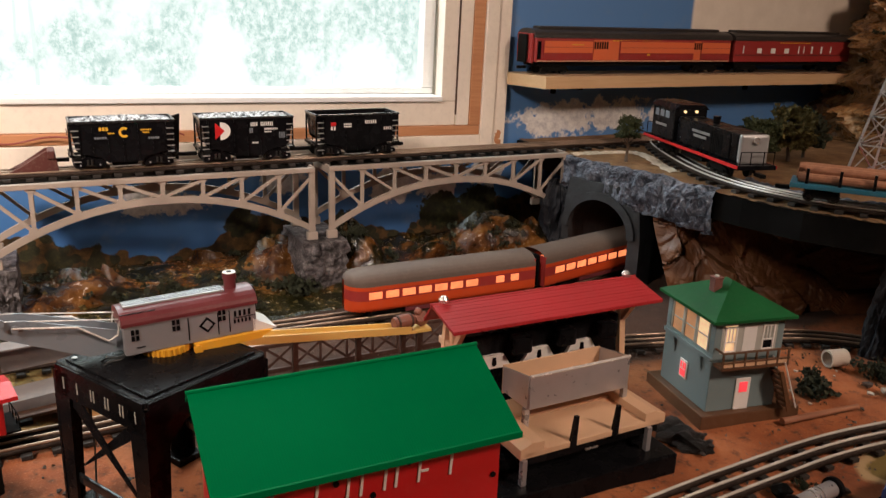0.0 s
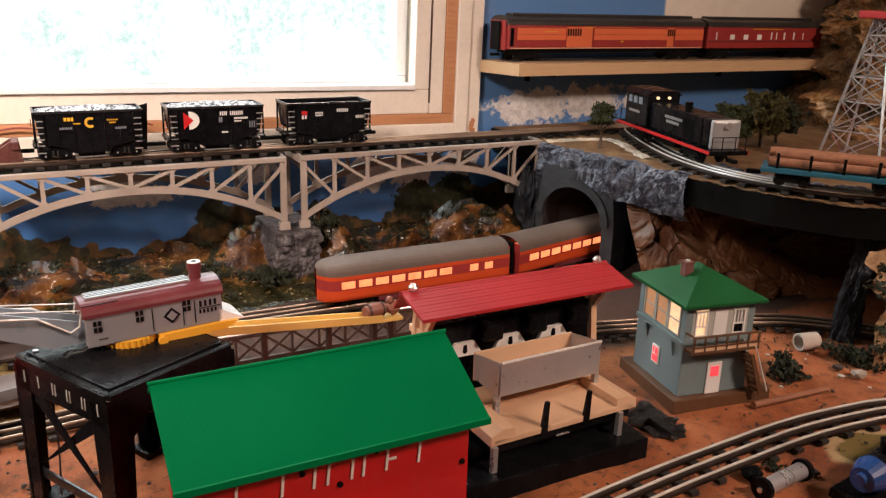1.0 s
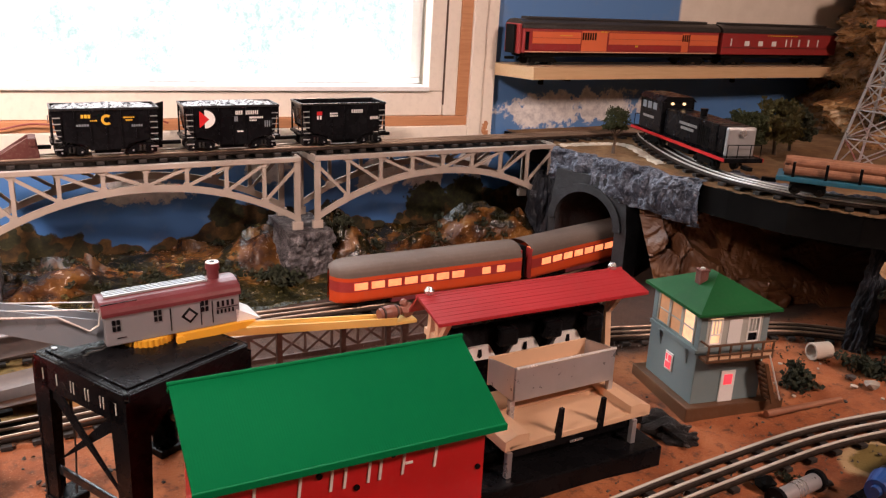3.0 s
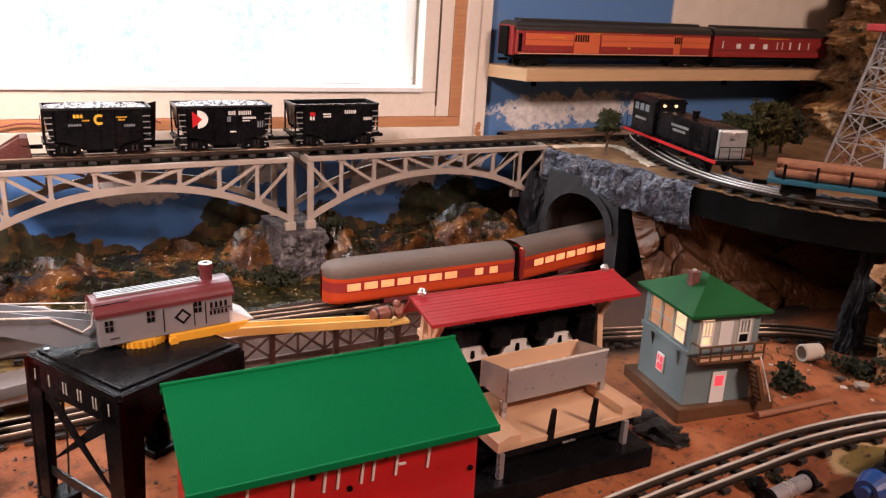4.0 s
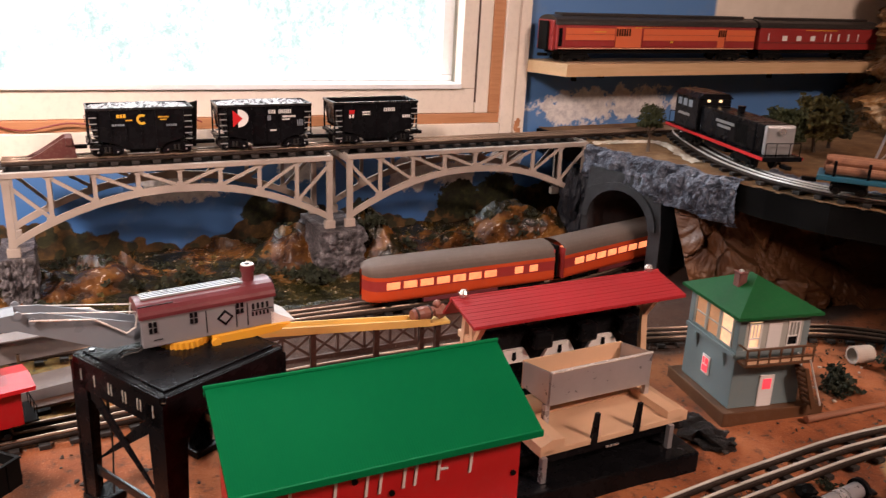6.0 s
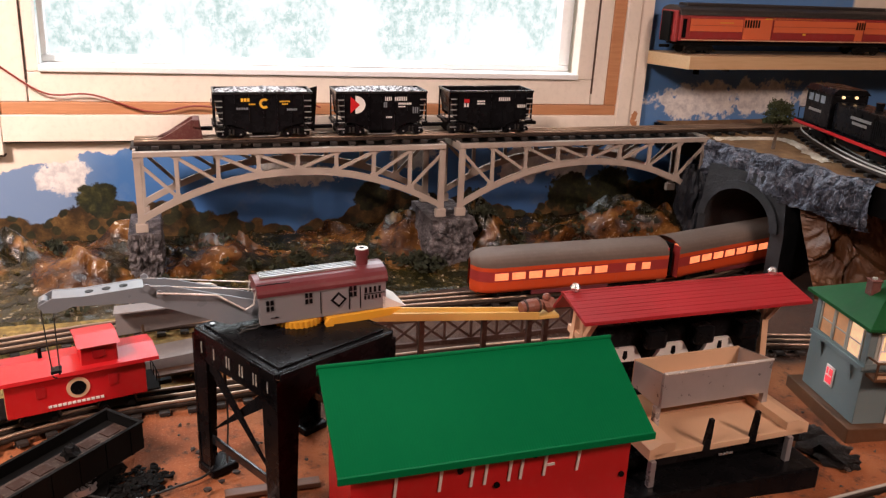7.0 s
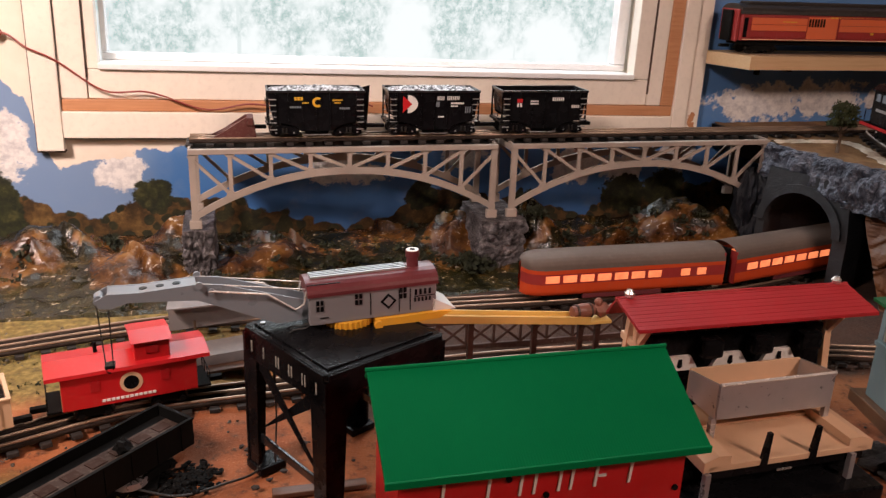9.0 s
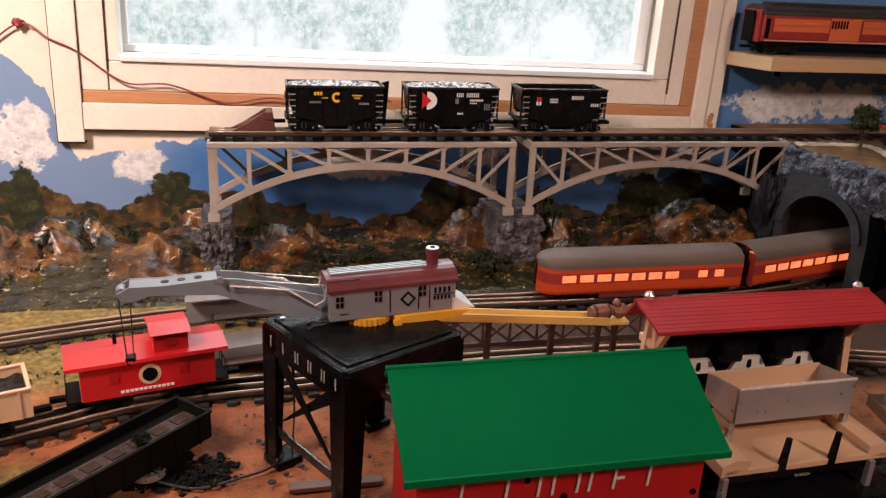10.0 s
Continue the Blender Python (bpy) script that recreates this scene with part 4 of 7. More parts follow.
# ---- barn ----
def barn():
    t = thing("toy_barn", "red toy barn with ribbed emerald green roof and white lettering", "toy building")
    x0, x1, yr, yf, yb, zr, ze = 0.0995, 0.360, 0.594, 0.507, 0.604, 0.175, 0.129
    poly = [(yf + 0.014, 0.0), (yf + 0.014, ze + 0.004), (yr, zr - 0.008), (yb - 0.002, zr - 0.016), (yb + 0.012, ze - 0.016), (yb + 0.012, 0.0)]
    part("barn_body", prism(B(), poly, x0 + 0.012, x1 - 0.012, "x"), M_RED, t)
    for ye, zz in ((yf, ze), (yb, zr - 0.010)):
        d = Vector((0, ye - yr, zz - zr))
        n = Vector((0, -d.z, d.y)).normalized()
        n = n if n.z > 0 else -n
        bm = B()
        o = Vector((0, yr, zr))
        for (u0, u1, h0, h1, xa, xb) in ((0, 1, -0.003, 0.0, x0, x1),):
            vs = [o + d * u + n * h + Vector((x, 0, 0)) for h in (h0, h1) for u in (u0, u1) for x in (xa, xb)]
            vv = [bm.verts.new(v) for v in vs]
            for q in ((0, 1, 3, 2), (4, 6, 7, 5), (0, 4, 5, 1), (2, 3, 7, 6), (0, 2, 6, 4), (1, 5, 7, 3)):
                bm.faces.new([vv[i] for i in q])
        roof = part("roof_slope", bm, M_GREEN, t)
        # raised ribs run down the slope
        rb = B()
        w = 0.0008
        vs = [Vector((xx, 0, 0)) + d * u + n * h for u in (0.0, 1.0) for xx, h in ((-w, 0.0), (-w * 0.4, 0.00007), (w * 0.4, 0.00007), (w, 0.0))]
        vv = [rb.verts.new(v) for v in vs]
        for q in ((0, 1, 5, 4), (1, 2, 6, 5), (2, 3, 7, 6), (0, 3, 2, 1), (4, 5, 6, 7)):
            rb.faces.new([vv[i] for i in q])
        me = bpy.data.meshes.new("rib")
        bmesh.ops.recalc_face_normals(rb, faces=rb.faces)
        rb.to_mesh(me)
        rb.free()
        me.materials.append(M_GREEN)
        x = x0 + 0.003
        while x < x1 - 0.002:
            share("rib", me, roof, Matrix.Translation((x, yr, zr)))
            x += 0.0024
    part("ridge_cap", tube(B(), [(x0 - 0.001, yr, zr - 0.00007), (x1 + 0.001, yr, zr - 0.00007)], 0.002, 8), M_GREEN, t)
    part("eave_lip", box(B(), x0 - 0.0005, x1 + 0.0005, yf - 0.0015, yf + 0.001, ze - 0.0055, ze + 0.0005, 0.0005), M_GREEN, t)
    # white stencil marks, as plain slanting bars
    yw = yf + 0.0132
    z0, z1, st = 0.0948, 0.1135, 0.0023

    def stroke(bm, xa, za, zb):
        s0, s1 = (za - z0) * 0.09, (zb - z0) * 0.09
        return prism(bm, [(xa + s0, za), (xa + st + s0, za), (xa + st + s1, zb), (xa + s1, zb)], yw - 0.0006, yw + 0.001)
    for xs in ((0.1440,), (0.1800,), (0.2060, 0.2175), (0.2380, 0.2480), (0.2685,), (0.2980,)):
        bm = B()
        for xa in xs:
            stroke(bm, xa, z0, z1)
        if xs[0] in (0.2685,):
            box(bm, xs[0] + st + 0.0016, xs[0] + 0.0105, yw - 0.0006, yw + 0.001, 0.1033, 0.1053)
        part("lettering", bm, M_WHITE, t, "white stencilled bar lettering")
    for x, zb in ((0.118, 0.090), (0.198, 0.1106), (0.2295, 0.0925), (0.261, 0.1152), (0.342, 0.084)):
        part("bolt_hole", cyl(B(), (x, yw - 0.0008, zb), (x, yw + 0.002, zb), 0.0026, seg=10), M_BLACK, t)
    part("plinth", box(B(), x0 + 0.006, x1 - 0.006, yf + 0.008, yb + 0.008, -0.004, 0.01, 0.001), M_BLACKMATT, t)


barn()


# ---- coal loader ----
def coal_loader():
    t = thing("coal_loader", "toy coal loader with crimson roof, tan tray and aluminium bin", "toy building")
    part("base", box(B(), 0.366, 0.598, 0.562, 0.775, -0.004, 0.021, 0.002), M_BLACK, t)
    part("pedestal", box(B(), 0.380, 0.590, 0.605, 0.765, 0.0212, 0.034, 0.002), M_BLACK, t)
    # roof
    ry, rz = 0.710, 0.1715
    for ye, ze in ((0.657, 0.1595), (0.729, 0.1490)):
        a, b = Vector((0, ry, rz)), Vector((0, ye, ze))
        def slab(p, q, h0, h1, xa, xb):
            bm = B()
            vs = [bm.verts.new((x, v.y, v.z + h)) for h in (h0, h1) for v in (p, q) for x in (xa, xb)]
            for f in ((0, 1, 3, 2), (4, 6, 7, 5), (0, 4, 5, 1), (2, 3, 7, 6), (0, 2, 6, 4), (1, 5, 7, 3)):
                bm.faces.new([vs[k] for k in f])
            return bm
        slope = part("roof_slope", slab(a, b, -0.0036, -0.0012, 0.3702, 0.6398), M_ROOFRED, t)
        for i in range(9):
            part("roof_board", slab(a.lerp(b, i / 9), a.lerp(b, (i + 0.93) / 9), -0.0011, -0.0002 - 0.0001 * (i % 2), 0.370, 0.640), M_ROOFRED, slope)
    part("ridge_cap", tube(B(), [(0.369, ry, rz - 0.0008), (0.641, ry, rz - 0.0008)], 0.0018, 8), M_ROOFRED, t)
    for x in (0.384, 0.627):
        bm = cyl(B(), (x, ry, rz), (x, ry, rz + 0.004), 0.0045, 0.0055, 14)
        cyl(bm, (x, ry, rz + 0.004), (x, ry, rz + 0.0075), 0.0055, 0.003, 14)
        part("finial_nut", bm, M_STEEL, t, "bright steel nut")
    # tan gable posts
    for x in (0.392, 0.614):
        for y0, y1 in ((0.685, 0.701), (0.727, 0.711)):
            bm = B()
            prism(bm, [(y0 - 0.0035, 0.034), (y0 + 0.0035, 0.034), (y1 + 0.0035, 0.165), (y1 - 0.0035, 0.165)], x - 0.004, x + 0.004, "x")
            part("post", bm, M_TAN, t)
        part("cross_tie", box(B(), x - 0.003, x + 0.003, 0.693, 0.729, 0.118, 0.126, 0.001), M_TAN, t)
        part("knee_brace", prism(B(), [(0.690, 0.126), (0.696, 0.126), (0.676, 0.157), (0.669, 0.157)], x - 0.003, x + 0.003, "x"), M_TAN, t)
        part("gable_brace", prism(B(), [(0.668, 0.1545), (0.719, 0.1500), (0.713, 0.1655), (0.703, 0.1665)], x - 0.002, x + 0.002, "x"), M_TAN, t)
    # black bunker with white slot plates behind the bin
    part("bunker", box(B(), 0.402, 0.606, 0.690, 0.735, 0.034, 0.135, 0.003), M_BLACK, t)
    for i in range(3):
        x = 0.436 + 0.058 * i
        pl = part("slot_plate", prism(B(), [(x - 0.022, 0.096), (x + 0.022, 0.096), (x + 0.012, 0.112), (x - 0.012, 0.112)], 0.6855, 0.6895), M_WHITE, t, "pale slotted plate")
        part("slot", prism(B(), [(x - 0.003, 0.101), (x, 0.0985), (x + 0.003, 0.101), (x + 0.002, 0.109), (x - 0.002, 0.109)], 0.6848, 0.6852), M_BLACK, pl)
    for x in (0.465, 0.523, 0.58):
        part("chute_divider", box(B(), x - 0.012, x + 0.012, 0.672, 0.6895, 0.113, 0.133, 0.004), M_BLACK, t)
    # bin: aluminium front and ends, tan floor and back
    bx0, bx1 = 0.4415, 0.571
    part("bin_front", box(B(), bx0, bx1, 0.6275, 0.629, 0.0765, 0.1135, 0.0004), M_ALU, t, "brushed aluminium front plate")
    part("bin_lip", tube(B(), [(bx0, 0.628, 0.1138), (bx1, 0.628, 0.1138)], 0.0018, 8), M_WIREPALE, t)
    for x in (bx0, bx1):
        part("bin_end", prism(B(), [(0.6292, 0.1135), (0.678, 0.104), (0.678, 0.076), (0.6292, 0.0765)], x - 0.0012, x + 0.0012, "x"), M_ALU, t)
        part("bin_post", box(B(), x - 0.003, x + 0.003, 0.630, 0.636, 0.050, 0.0765, 0.0006), M_ALU, t)
    part("bin_back", box(B(), bx0, bx1, 0.6782, 0.681, 0.072, 0.105, 0.0006), M_TAN, t)
    part("bin_floor", prism(B(), [(0.6365, 0.0835), (0.6775, 0.077), (0.6775, 0.0795), (0.6365, 0.086)], bx0 + 0.0015, bx1 - 0.0015, "x"), M_TAN, t)
    # tan tray
    part("tray_floor", box(B(), 0.402, 0.580, 0.567, 0.672, 0.058, 0.0645, 0.001), M_TAN, t)
    for x, k in ((0.402, 1), (0.580, -1)):
        part("tray_flange", prism(B(), [(x - 0.004 * k, 0.0580), (x - 0.004 * k, 0.0690), (x + 0.010 * k, 0.0745), (x + 0.0235 * k, 0.0735), (x + 0.0235 * k, 0.0648)], 0.567, 0.672), M_TAN, t)
    part("tray_ridge", prism(B(), [(0.425, 0.0648), (0.556, 0.0648), (0.556, 0.0675), (0.425, 0.0675)], 0.628, 0.634), M_TAN, t)
    for x in (0.462, 0.516):
        part("stop_pin", prism(B(), [(x - 0.0045, 0.0575), (x + 0.0035, 0.0575), (x + 0.0042, 0.092), (x + 0.0002, 0.092)], 0.566, 0.570), M_BLACK, t)
    for x in (0.402, 0.562):
        part("tray_leg", box(B(), x - 0.0030, x + 0.0030, 0.564, 0.570, 0.0297, 0.0578, 0.0006), M_ALU, t)
    part("name_plate", box(B(), 0.478, 0.494, 0.5662, 0.5675, 0.05, 0.052), M_STEEL, t)
    part("tray_apron", box(B(), 0.404, 0.578, 0.5705, 0.5735, 0.0478, 0.0575), M_BLACK, t)
    part("tray_block", box(B(), 0.412, 0.570, 0.586, 0.640, 0.0299, 0.0575, 0.001), M_BLACK, t)
    tray_at = Matrix.Translation((0.411, 0.577, -0.0085)) @ Matrix.Rotation(radians(1.7), 4, "Z") @ Matrix.Translation((-0.402, -0.567, 0))
    bin_at = Matrix.Translation((0.4395, 0.617, 0.002)) @ Matrix.Rotation(radians(1.5), 4, "Z") @ Matrix.Translation((-0.4415, -0.628, 0))
    for ob in t.children:
        if ob.name.split("_")[0] in ("tray", "stop", "name"):
            ob.matrix_basis = tray_at
        elif ob.name.split("_")[0] == "bin":
            ob.matrix_basis = bin_at


coal_loader()

# ---- rolling stock ----
def wheel_mesh(r):
    bm = cyl(B(), (0, -0.0022, 0), (0, 0.0022, 0), r, r, 16)
    cyl(bm, (0, 0.0022, 0), (0, 0.0032, 0), r * 1.12, r * 1.12, 16)
    cyl(bm, (0, -0.0034, 0), (0, -0.0022, 0), r * 0.45, r * 0.45, 10)
    me = bpy.data.meshes.new("wheel")
    bmesh.ops.recalc_face_normals(bm, faces=bm.faces)
    bm.to_mesh(me)
    bm.free()
    me.materials.append(M_WHEEL)
    return me


M_WHEEL = paint("blackened_wheel", (0.04, 0.038, 0.036), 0.4, 0.6, var=0.2)
WHEEL, BIGWHEEL = wheel_mesh(0.0072), wheel_mesh(0.009)


def bogie(parent, x, base=0.032, r=0.0072, half=0.017, me=None):
    """A four-wheel truck under a car."""
    bm = B()
    for s in (-1, 1):
        y = s * (half + 0.004)
        prism(bm, [(-base * 0.75, 0.006), (base * 0.75, 0.006), (base * 0.62, 0.013), (base * 0.2, 0.0155), (-base * 0.2, 0.0155), (-base * 0.62, 0.013)], y - 0.002, y + 0.002)
        for k in (-1, 1):
            cyl(bm, (k * base / 2, y + s * 0.002, 0.0075), (k * base / 2, y + s * 0.0042, 0.0075), 0.0032, seg=8)
    box(bm, -0.006, 0.006, -half - 0.002, half + 0.002, 0.009, 0.018)
    t = part("truck", bm, M_BLACKMATT, parent)
    t.matrix_basis = Matrix.Translation((x, 0, 0))
    for k in (-1, 1):
        for s in (-1, 1):
            share("wheel", me or WHEEL, t, Matrix.Translation((k * base / 2, s * 0.016, r)) @ Matrix.Rotation(math.pi if s > 0 else 0, 4, "Z"))
    return t


def couplers(parent, L):
    for k in (-1, 1):
        part("coupler", box(B(), min(k * L / 2, k * (L / 2 + 0.019)), max(k * L / 2, k * (L / 2 + 0.019)), -0.004, 0.004, 0.010, 0.0155, 0.001), M_BLACKMATT, parent)


def letters(parent, x0, z0, w, h, n, y, mat, gap=0.25, label="plain bar lettering"):
    """A run of n plain bars where a word stands."""
    s = w / n
    bm = B()
    for i in range(n):
        a = x0 + s * i
        box(bm, a, a + s * (1 - gap), y - 0.0005, y + 0.0004, z0, z0 + h)
    return part("lettering", bm, mat, parent, label)


def ore_truck(parent, x):
    """A heavy cast truck with springs, axle boxes and four wheels."""
    bm = B()
    base, half = 0.027, 0.0185
    for s in (-1, 1):
        y = s * (half + 0.004)
        prism(bm, [(-0.0215, 0.0075), (-0.0205, 0.0035), (-0.009, 0.0035), (-0.006, 0.0065), (0.006, 0.0065), (0.009, 0.0035), (0.0205, 0.0035), (0.0215, 0.0075), (0.017, 0.0135), (0.007, 0.0185), (-0.007, 0.0185), (-0.017, 0.0135)], *sorted((y, y + s * 0.0032)))
        for k in (-1, 1):
            cyl(bm, (k * base / 2, y + s * 0.0032, 0.0078), (k * base / 2, y + s * 0.0062, 0.0078), 0.0036, 0.0032, 10)
    box(bm, -0.006, 0.006, -half - 0.003, half + 0.003, 0.009, 0.020)
    t = part("truck", bm, M_BLACK, parent)
    t.matrix_basis = Matrix.Translation((x, 0, 0))
    for s in (-1, 1):
        for k in (-1, 1):
            part("spring", cyl(B(), (k * 0.0028, s * (half + 0.0085), 0.0068), (k * 0.0028, s * (half + 0.0085), 0.0148), 0.0017, seg=8), M_WHEEL, t)
            share("wheel", BIGWHEEL, t, Matrix.Translation((k * base / 2, s * 0.016, 0.009)) @ Matrix.Rotation(math.pi if s > 0 else 0, 4, "Z"))
            part("axle_cap", cyl(B(), (k * base / 2, s * (half + 0.0103), 0.0078), (k * base / 2, s * (half + 0.0108), 0.0078), 0.0014, seg=8), M_SILVER, t, "bright axle cap")


def ore_car(m, load, style, label):
    t = thing("ore_car", label, "rail wagon", m, "ore cars on the bridge")
    L, W, zs, zm, z1 = 0.146, 0.060, 0.0105, 0.030, 0.0715
    h = W / 2
    # side sheets: full length above, drawn in to the hopper below
    for s in (-1, 1):
        y0, y1 = s * h, s * (h - 0.0018)
        part("side_sheet", prism(B(), [(-L / 2 + 0.006, zm), (-L * 0.40, zm - 0.006), (-L * 0.20, zs + 0.007), (-L * 0.17, zs), (L * 0.17, zs), (L * 0.20, zs + 0.007), (L * 0.40, zm - 0.006), (L / 2 - 0.006, zm), (L / 2, z1), (-L / 2, z1)], *sorted((y0, y1))), M_BLACK, t)
        # inclined end sheets, from the top of the end down to the hopper
        part("slope_sheet", prism(B(), [(s * L / 2, z1 - 0.002), (s * (L / 2 - 0.002), z1 - 0.002), (s * (L / 2 - 0.010), zm + 0.006), (s * L * 0.15, zs + 0.001), (s * L * 0.15, zs - 0.001), (s * (L / 2 - 0.007), zm + 0.003)], -h + 0.0018, h - 0.0018), M_BLACK, t)
        part("top_rail", box(B(), -L / 2 - 0.0015, L / 2 + 0.0015, *sorted((s * (h - 0.001), s * (h + 0.0020))), z1 - 0.0028, z1 + 0.0010, 0.0006), M_GLOSSBLACK, t)
        part("top_rail", box(B(), *sorted((s * (L / 2 - 0.001), s * (L / 2 + 0.0020))), -h + 0.001, h - 0.001, z1 - 0.0029, z1 + 0.0009, 0.0006), M_GLOSSBLACK, t)
        part("end_sill", box(B(), *sorted((s * (L / 2 - 0.004), s * (L / 2 + 0.0035))), -h + 0.001, h - 0.001, 0.0195, 0.0235, 0.0006), M_BLACK, t)
        for k in (-0.43, -0.29, -0.145, 0.0, 0.145, 0.29, 0.43):
            part("side_rib", box(B(), L * k - 0.0010, L * k + 0.0010, *sorted((s * h, s * (h + 0.0015))), zm - (0.0 if abs(k) > 0.4 else 0.004 if abs(k) > 0.2 else 0.02), z1 - 0.0028), M_BLACK, t)
        for yy in (-1, 1):
            part("corner_post", box(B(), *sorted((s * (L / 2 - 0.0012), s * (L / 2 + 0.0012))), *sorted((yy * (h - 0.0035), yy * (h - 0.001))), 0.0236, z1 - 0.003), M_BLACK, t)
            part("ladder_rail", box(B(), *sorted((s * (L / 2 - 0.0125), s * (L / 2 - 0.0113))), *sorted((yy * (h + 0.0012), yy * (h + 0.0026))), 0.020, z1 - 0.004), M_BLACK, t)
            for k in range(5):
                zz = 0.024 + 0.0088 * k
                part("grab_iron", tube(B(), [(s * (L / 2 - 0.0115), yy * (h + 0.0022), zz), (s * (L / 2 - 0.001), yy * (h + 0.0022), zz)], 0.00085, 5), M_SILVER, t, "pale wire grab iron")
            part("step", box(B(), *sorted((s * (L / 2 - 0.012), s * (L / 2 - 0.001))), *sorted((yy * (h - 0.001), yy * (h + 0.0025))), 0.0125, 0.0138), M_SILVER, t)
    part("centre_sill", box(B(), -L / 2 - 0.004, L / 2 + 0.004, -0.006, 0.006, 0.0182, 0.0222, 0.0004), M_BLACKMATT, t)
    for yy in (-1, 1):
        part("hopper_door", prism(B(), [(-0.020, zs), (0.020, zs), (0.017, 0.0045), (-0.017, 0.0045)], *sorted((yy * 0.012, yy * 0.0235))), M_BLACKMATT, t)
        part("door_frame", tube(B(), [(-0.0225, yy * (h - 0.004), 0.0118), (-0.0225, yy * (h - 0.004), 0.0038), (0.0225, yy * (h - 0.004), 0.0038), (0.0225, yy * (h - 0.004), 0.0118)], 0.0008, 5), M_SILVER, t, "pale hopper door frame")
    part("brake_wheel", cyl(B(), (-L / 2 - 0.0045, -0.016, 0.056), (-L / 2 - 0.0035, -0.016, 0.056), 0.0055, seg=14), M_BLACK, t)
    ore_truck(t, -0.049)
    ore_truck(t, 0.049)
    couplers(t, L + 0.006)
    if load:
        rnd = random.Random(style)
        bm = sheet(lambda u, v: ((u - 0.5) * (L - 0.006), (v - 0.5) * (W - 0.006), z1 - 0.002 + 0.006 * math.sin(math.pi * u) ** 0.5 * math.sin(math.pi * v) ** 0.6 + 0.003 * noise.noise((u * 26, v * 11, style))), 60, 26)
        part("ore_load", bm, M_ORE, t, "heap of glittering silver-black ore")
    y = -h - 0.0016
    if style == 1:
        letters(t, -0.034, 0.058, 0.014, 0.005, 3, y, M_YELLOW)
        letters(t, -0.022, 0.053, 0.010, 0.002, 4, y, M_YELLOW)
        arc = [radians(50 + 13 * i) for i in range(21)]
        ring = [(0.001 + 0.0078 * math.cos(q), 0.055 + 0.0078 * math.sin(q)) for q in arc] + [(0.001 + 0.0042 * math.cos(q), 0.055 + 0.0042 * math.sin(q)) for q in reversed(arc)]
        part("emblem", prism(B(), ring, y - 0.0005, y + 0.0004), M_YELLOW, t, "yellow ring emblem")
        letters(t, 0.024, 0.057, 0.016, 0.002, 6, y, M_YELLOW)
        letters(t, 0.027, 0.053, 0.010, 0.002, 4, y, M_YELLOW)
        letters(t, -0.041, 0.046, 0.018, 0.003, 5, y, M_GREYPL)
        letters(t, 0.035, 0.044, 0.016, 0.003, 5, y, M_GREYPL)
    elif style == 2:
        cx, cz, r = -0.044, 0.0515, 0.014
        pts = [(cx + r * math.cos(radians(a)) * 1.15, cz + r * math.sin(radians(a))) for a in range(-90, 91, 12)]
        part("emblem", prism(B(), pts, y - 0.0005, y + 0.0004), M_WHITE, t, "white half-disc emblem")
        part("emblem", prism(B(), [(cx - 0.008, cz + r * 0.95), (cx + 0.007, cz), (cx - 0.008, cz - r * 0.95)], y - 0.0009, y - 0.0006), M_RED, t, "red triangle emblem")
        letters(t, 0.004, 0.0575, 0.012, 0.0062, 4, y, M_WHITE, 0.45)
        letters(t, 0.020, 0.0575, 0.021, 0.0062, 7, y, M_WHITE, 0.45)
        letters(t, 0.026, 0.051, 0.022, 0.003, 8, y, M_WHITE)
        letters(t, 0.026, 0.047, 0.012, 0.002, 4, y, M_WHITE)
        letters(t, 0.002, 0.047, 0.006, 0.008, 2, y, M_GREYPL)
        letters(t, 0.006, 0.030, 0.010, 0.0025, 4, y, M_WHITE)
        letters(t, 0.050, 0.037, 0.014, 0.010, 4, y, M_GREYPL, 0.5)
    else:
        letters(t, 0.012, 0.0555, 0.021, 0.0058, 6, y, M_WHITE, 0.45)
        letters(t, -0.026, 0.054, 0.014, 0.0025, 4, y, M_WHITE)
        letters(t, -0.026, 0.050, 0.014, 0.0025, 5, y, M_WHITE)
        letters(t, -0.049, 0.046, 0.010, 0.006, 2, y, M_WHITE, 0.4)
        part("emblem", box(B(), -0.049, -0.040, y - 0.0005, y + 0.0004, 0.053, 0.059), M_RED, t, "small red emblem")
        letters(t, 0.046, 0.044, 0.018, 0.005, 5, y, M_WHITE, 0.4)
    return t


RZ = 0.2075 + 0.0134
ore_car(pose(0.1295, 1.312, RZ), True, 1, "black ore car heaped with ore and yellow bar lettering")
ore_car(pose(0.3155, 1.312, RZ), True, 2, "black ore car heaped with ore, white emblem and red triangle")
ore_car(pose(0.502, 1.312, RZ), False, 3, "empty black ore car with white bar lettering")


def plate_and_bumper():
    t = thing("leaning_card", "matt black card panel leaning behind the ore car", "panel")
    part("panel", prism(B(), [(0.198, 0.2215), (0.215, 0.2215), (0.220, 0.294), (0.196, 0.288)], 1.336, 1.339), M_BLACKMATT, t)
    t = thing("track_bumper", "rusty red track bumper at the bridge end", "bumper")
    bm = B()
    for y in (1.298, 1.326):
        prism(bm, [(-0.030, 0.2195), (0.038, 0.2195), (0.034, 0.250), (0.022, 0.250), (-0.012, 0.228)], y - 0.003, y + 0.003)
    part("frame", bm, M_RUST, t)
    part("beam", box(B(), 0.024, 0.034, 1.292, 1.332, 0.238, 0.2505, 0.002), M_RUST, t)
    part("strut", tube(B(), [(-0.02, 1.312, 0.224), (0.024, 1.312, 0.244)], 0.003, 8), M_RUST, t)


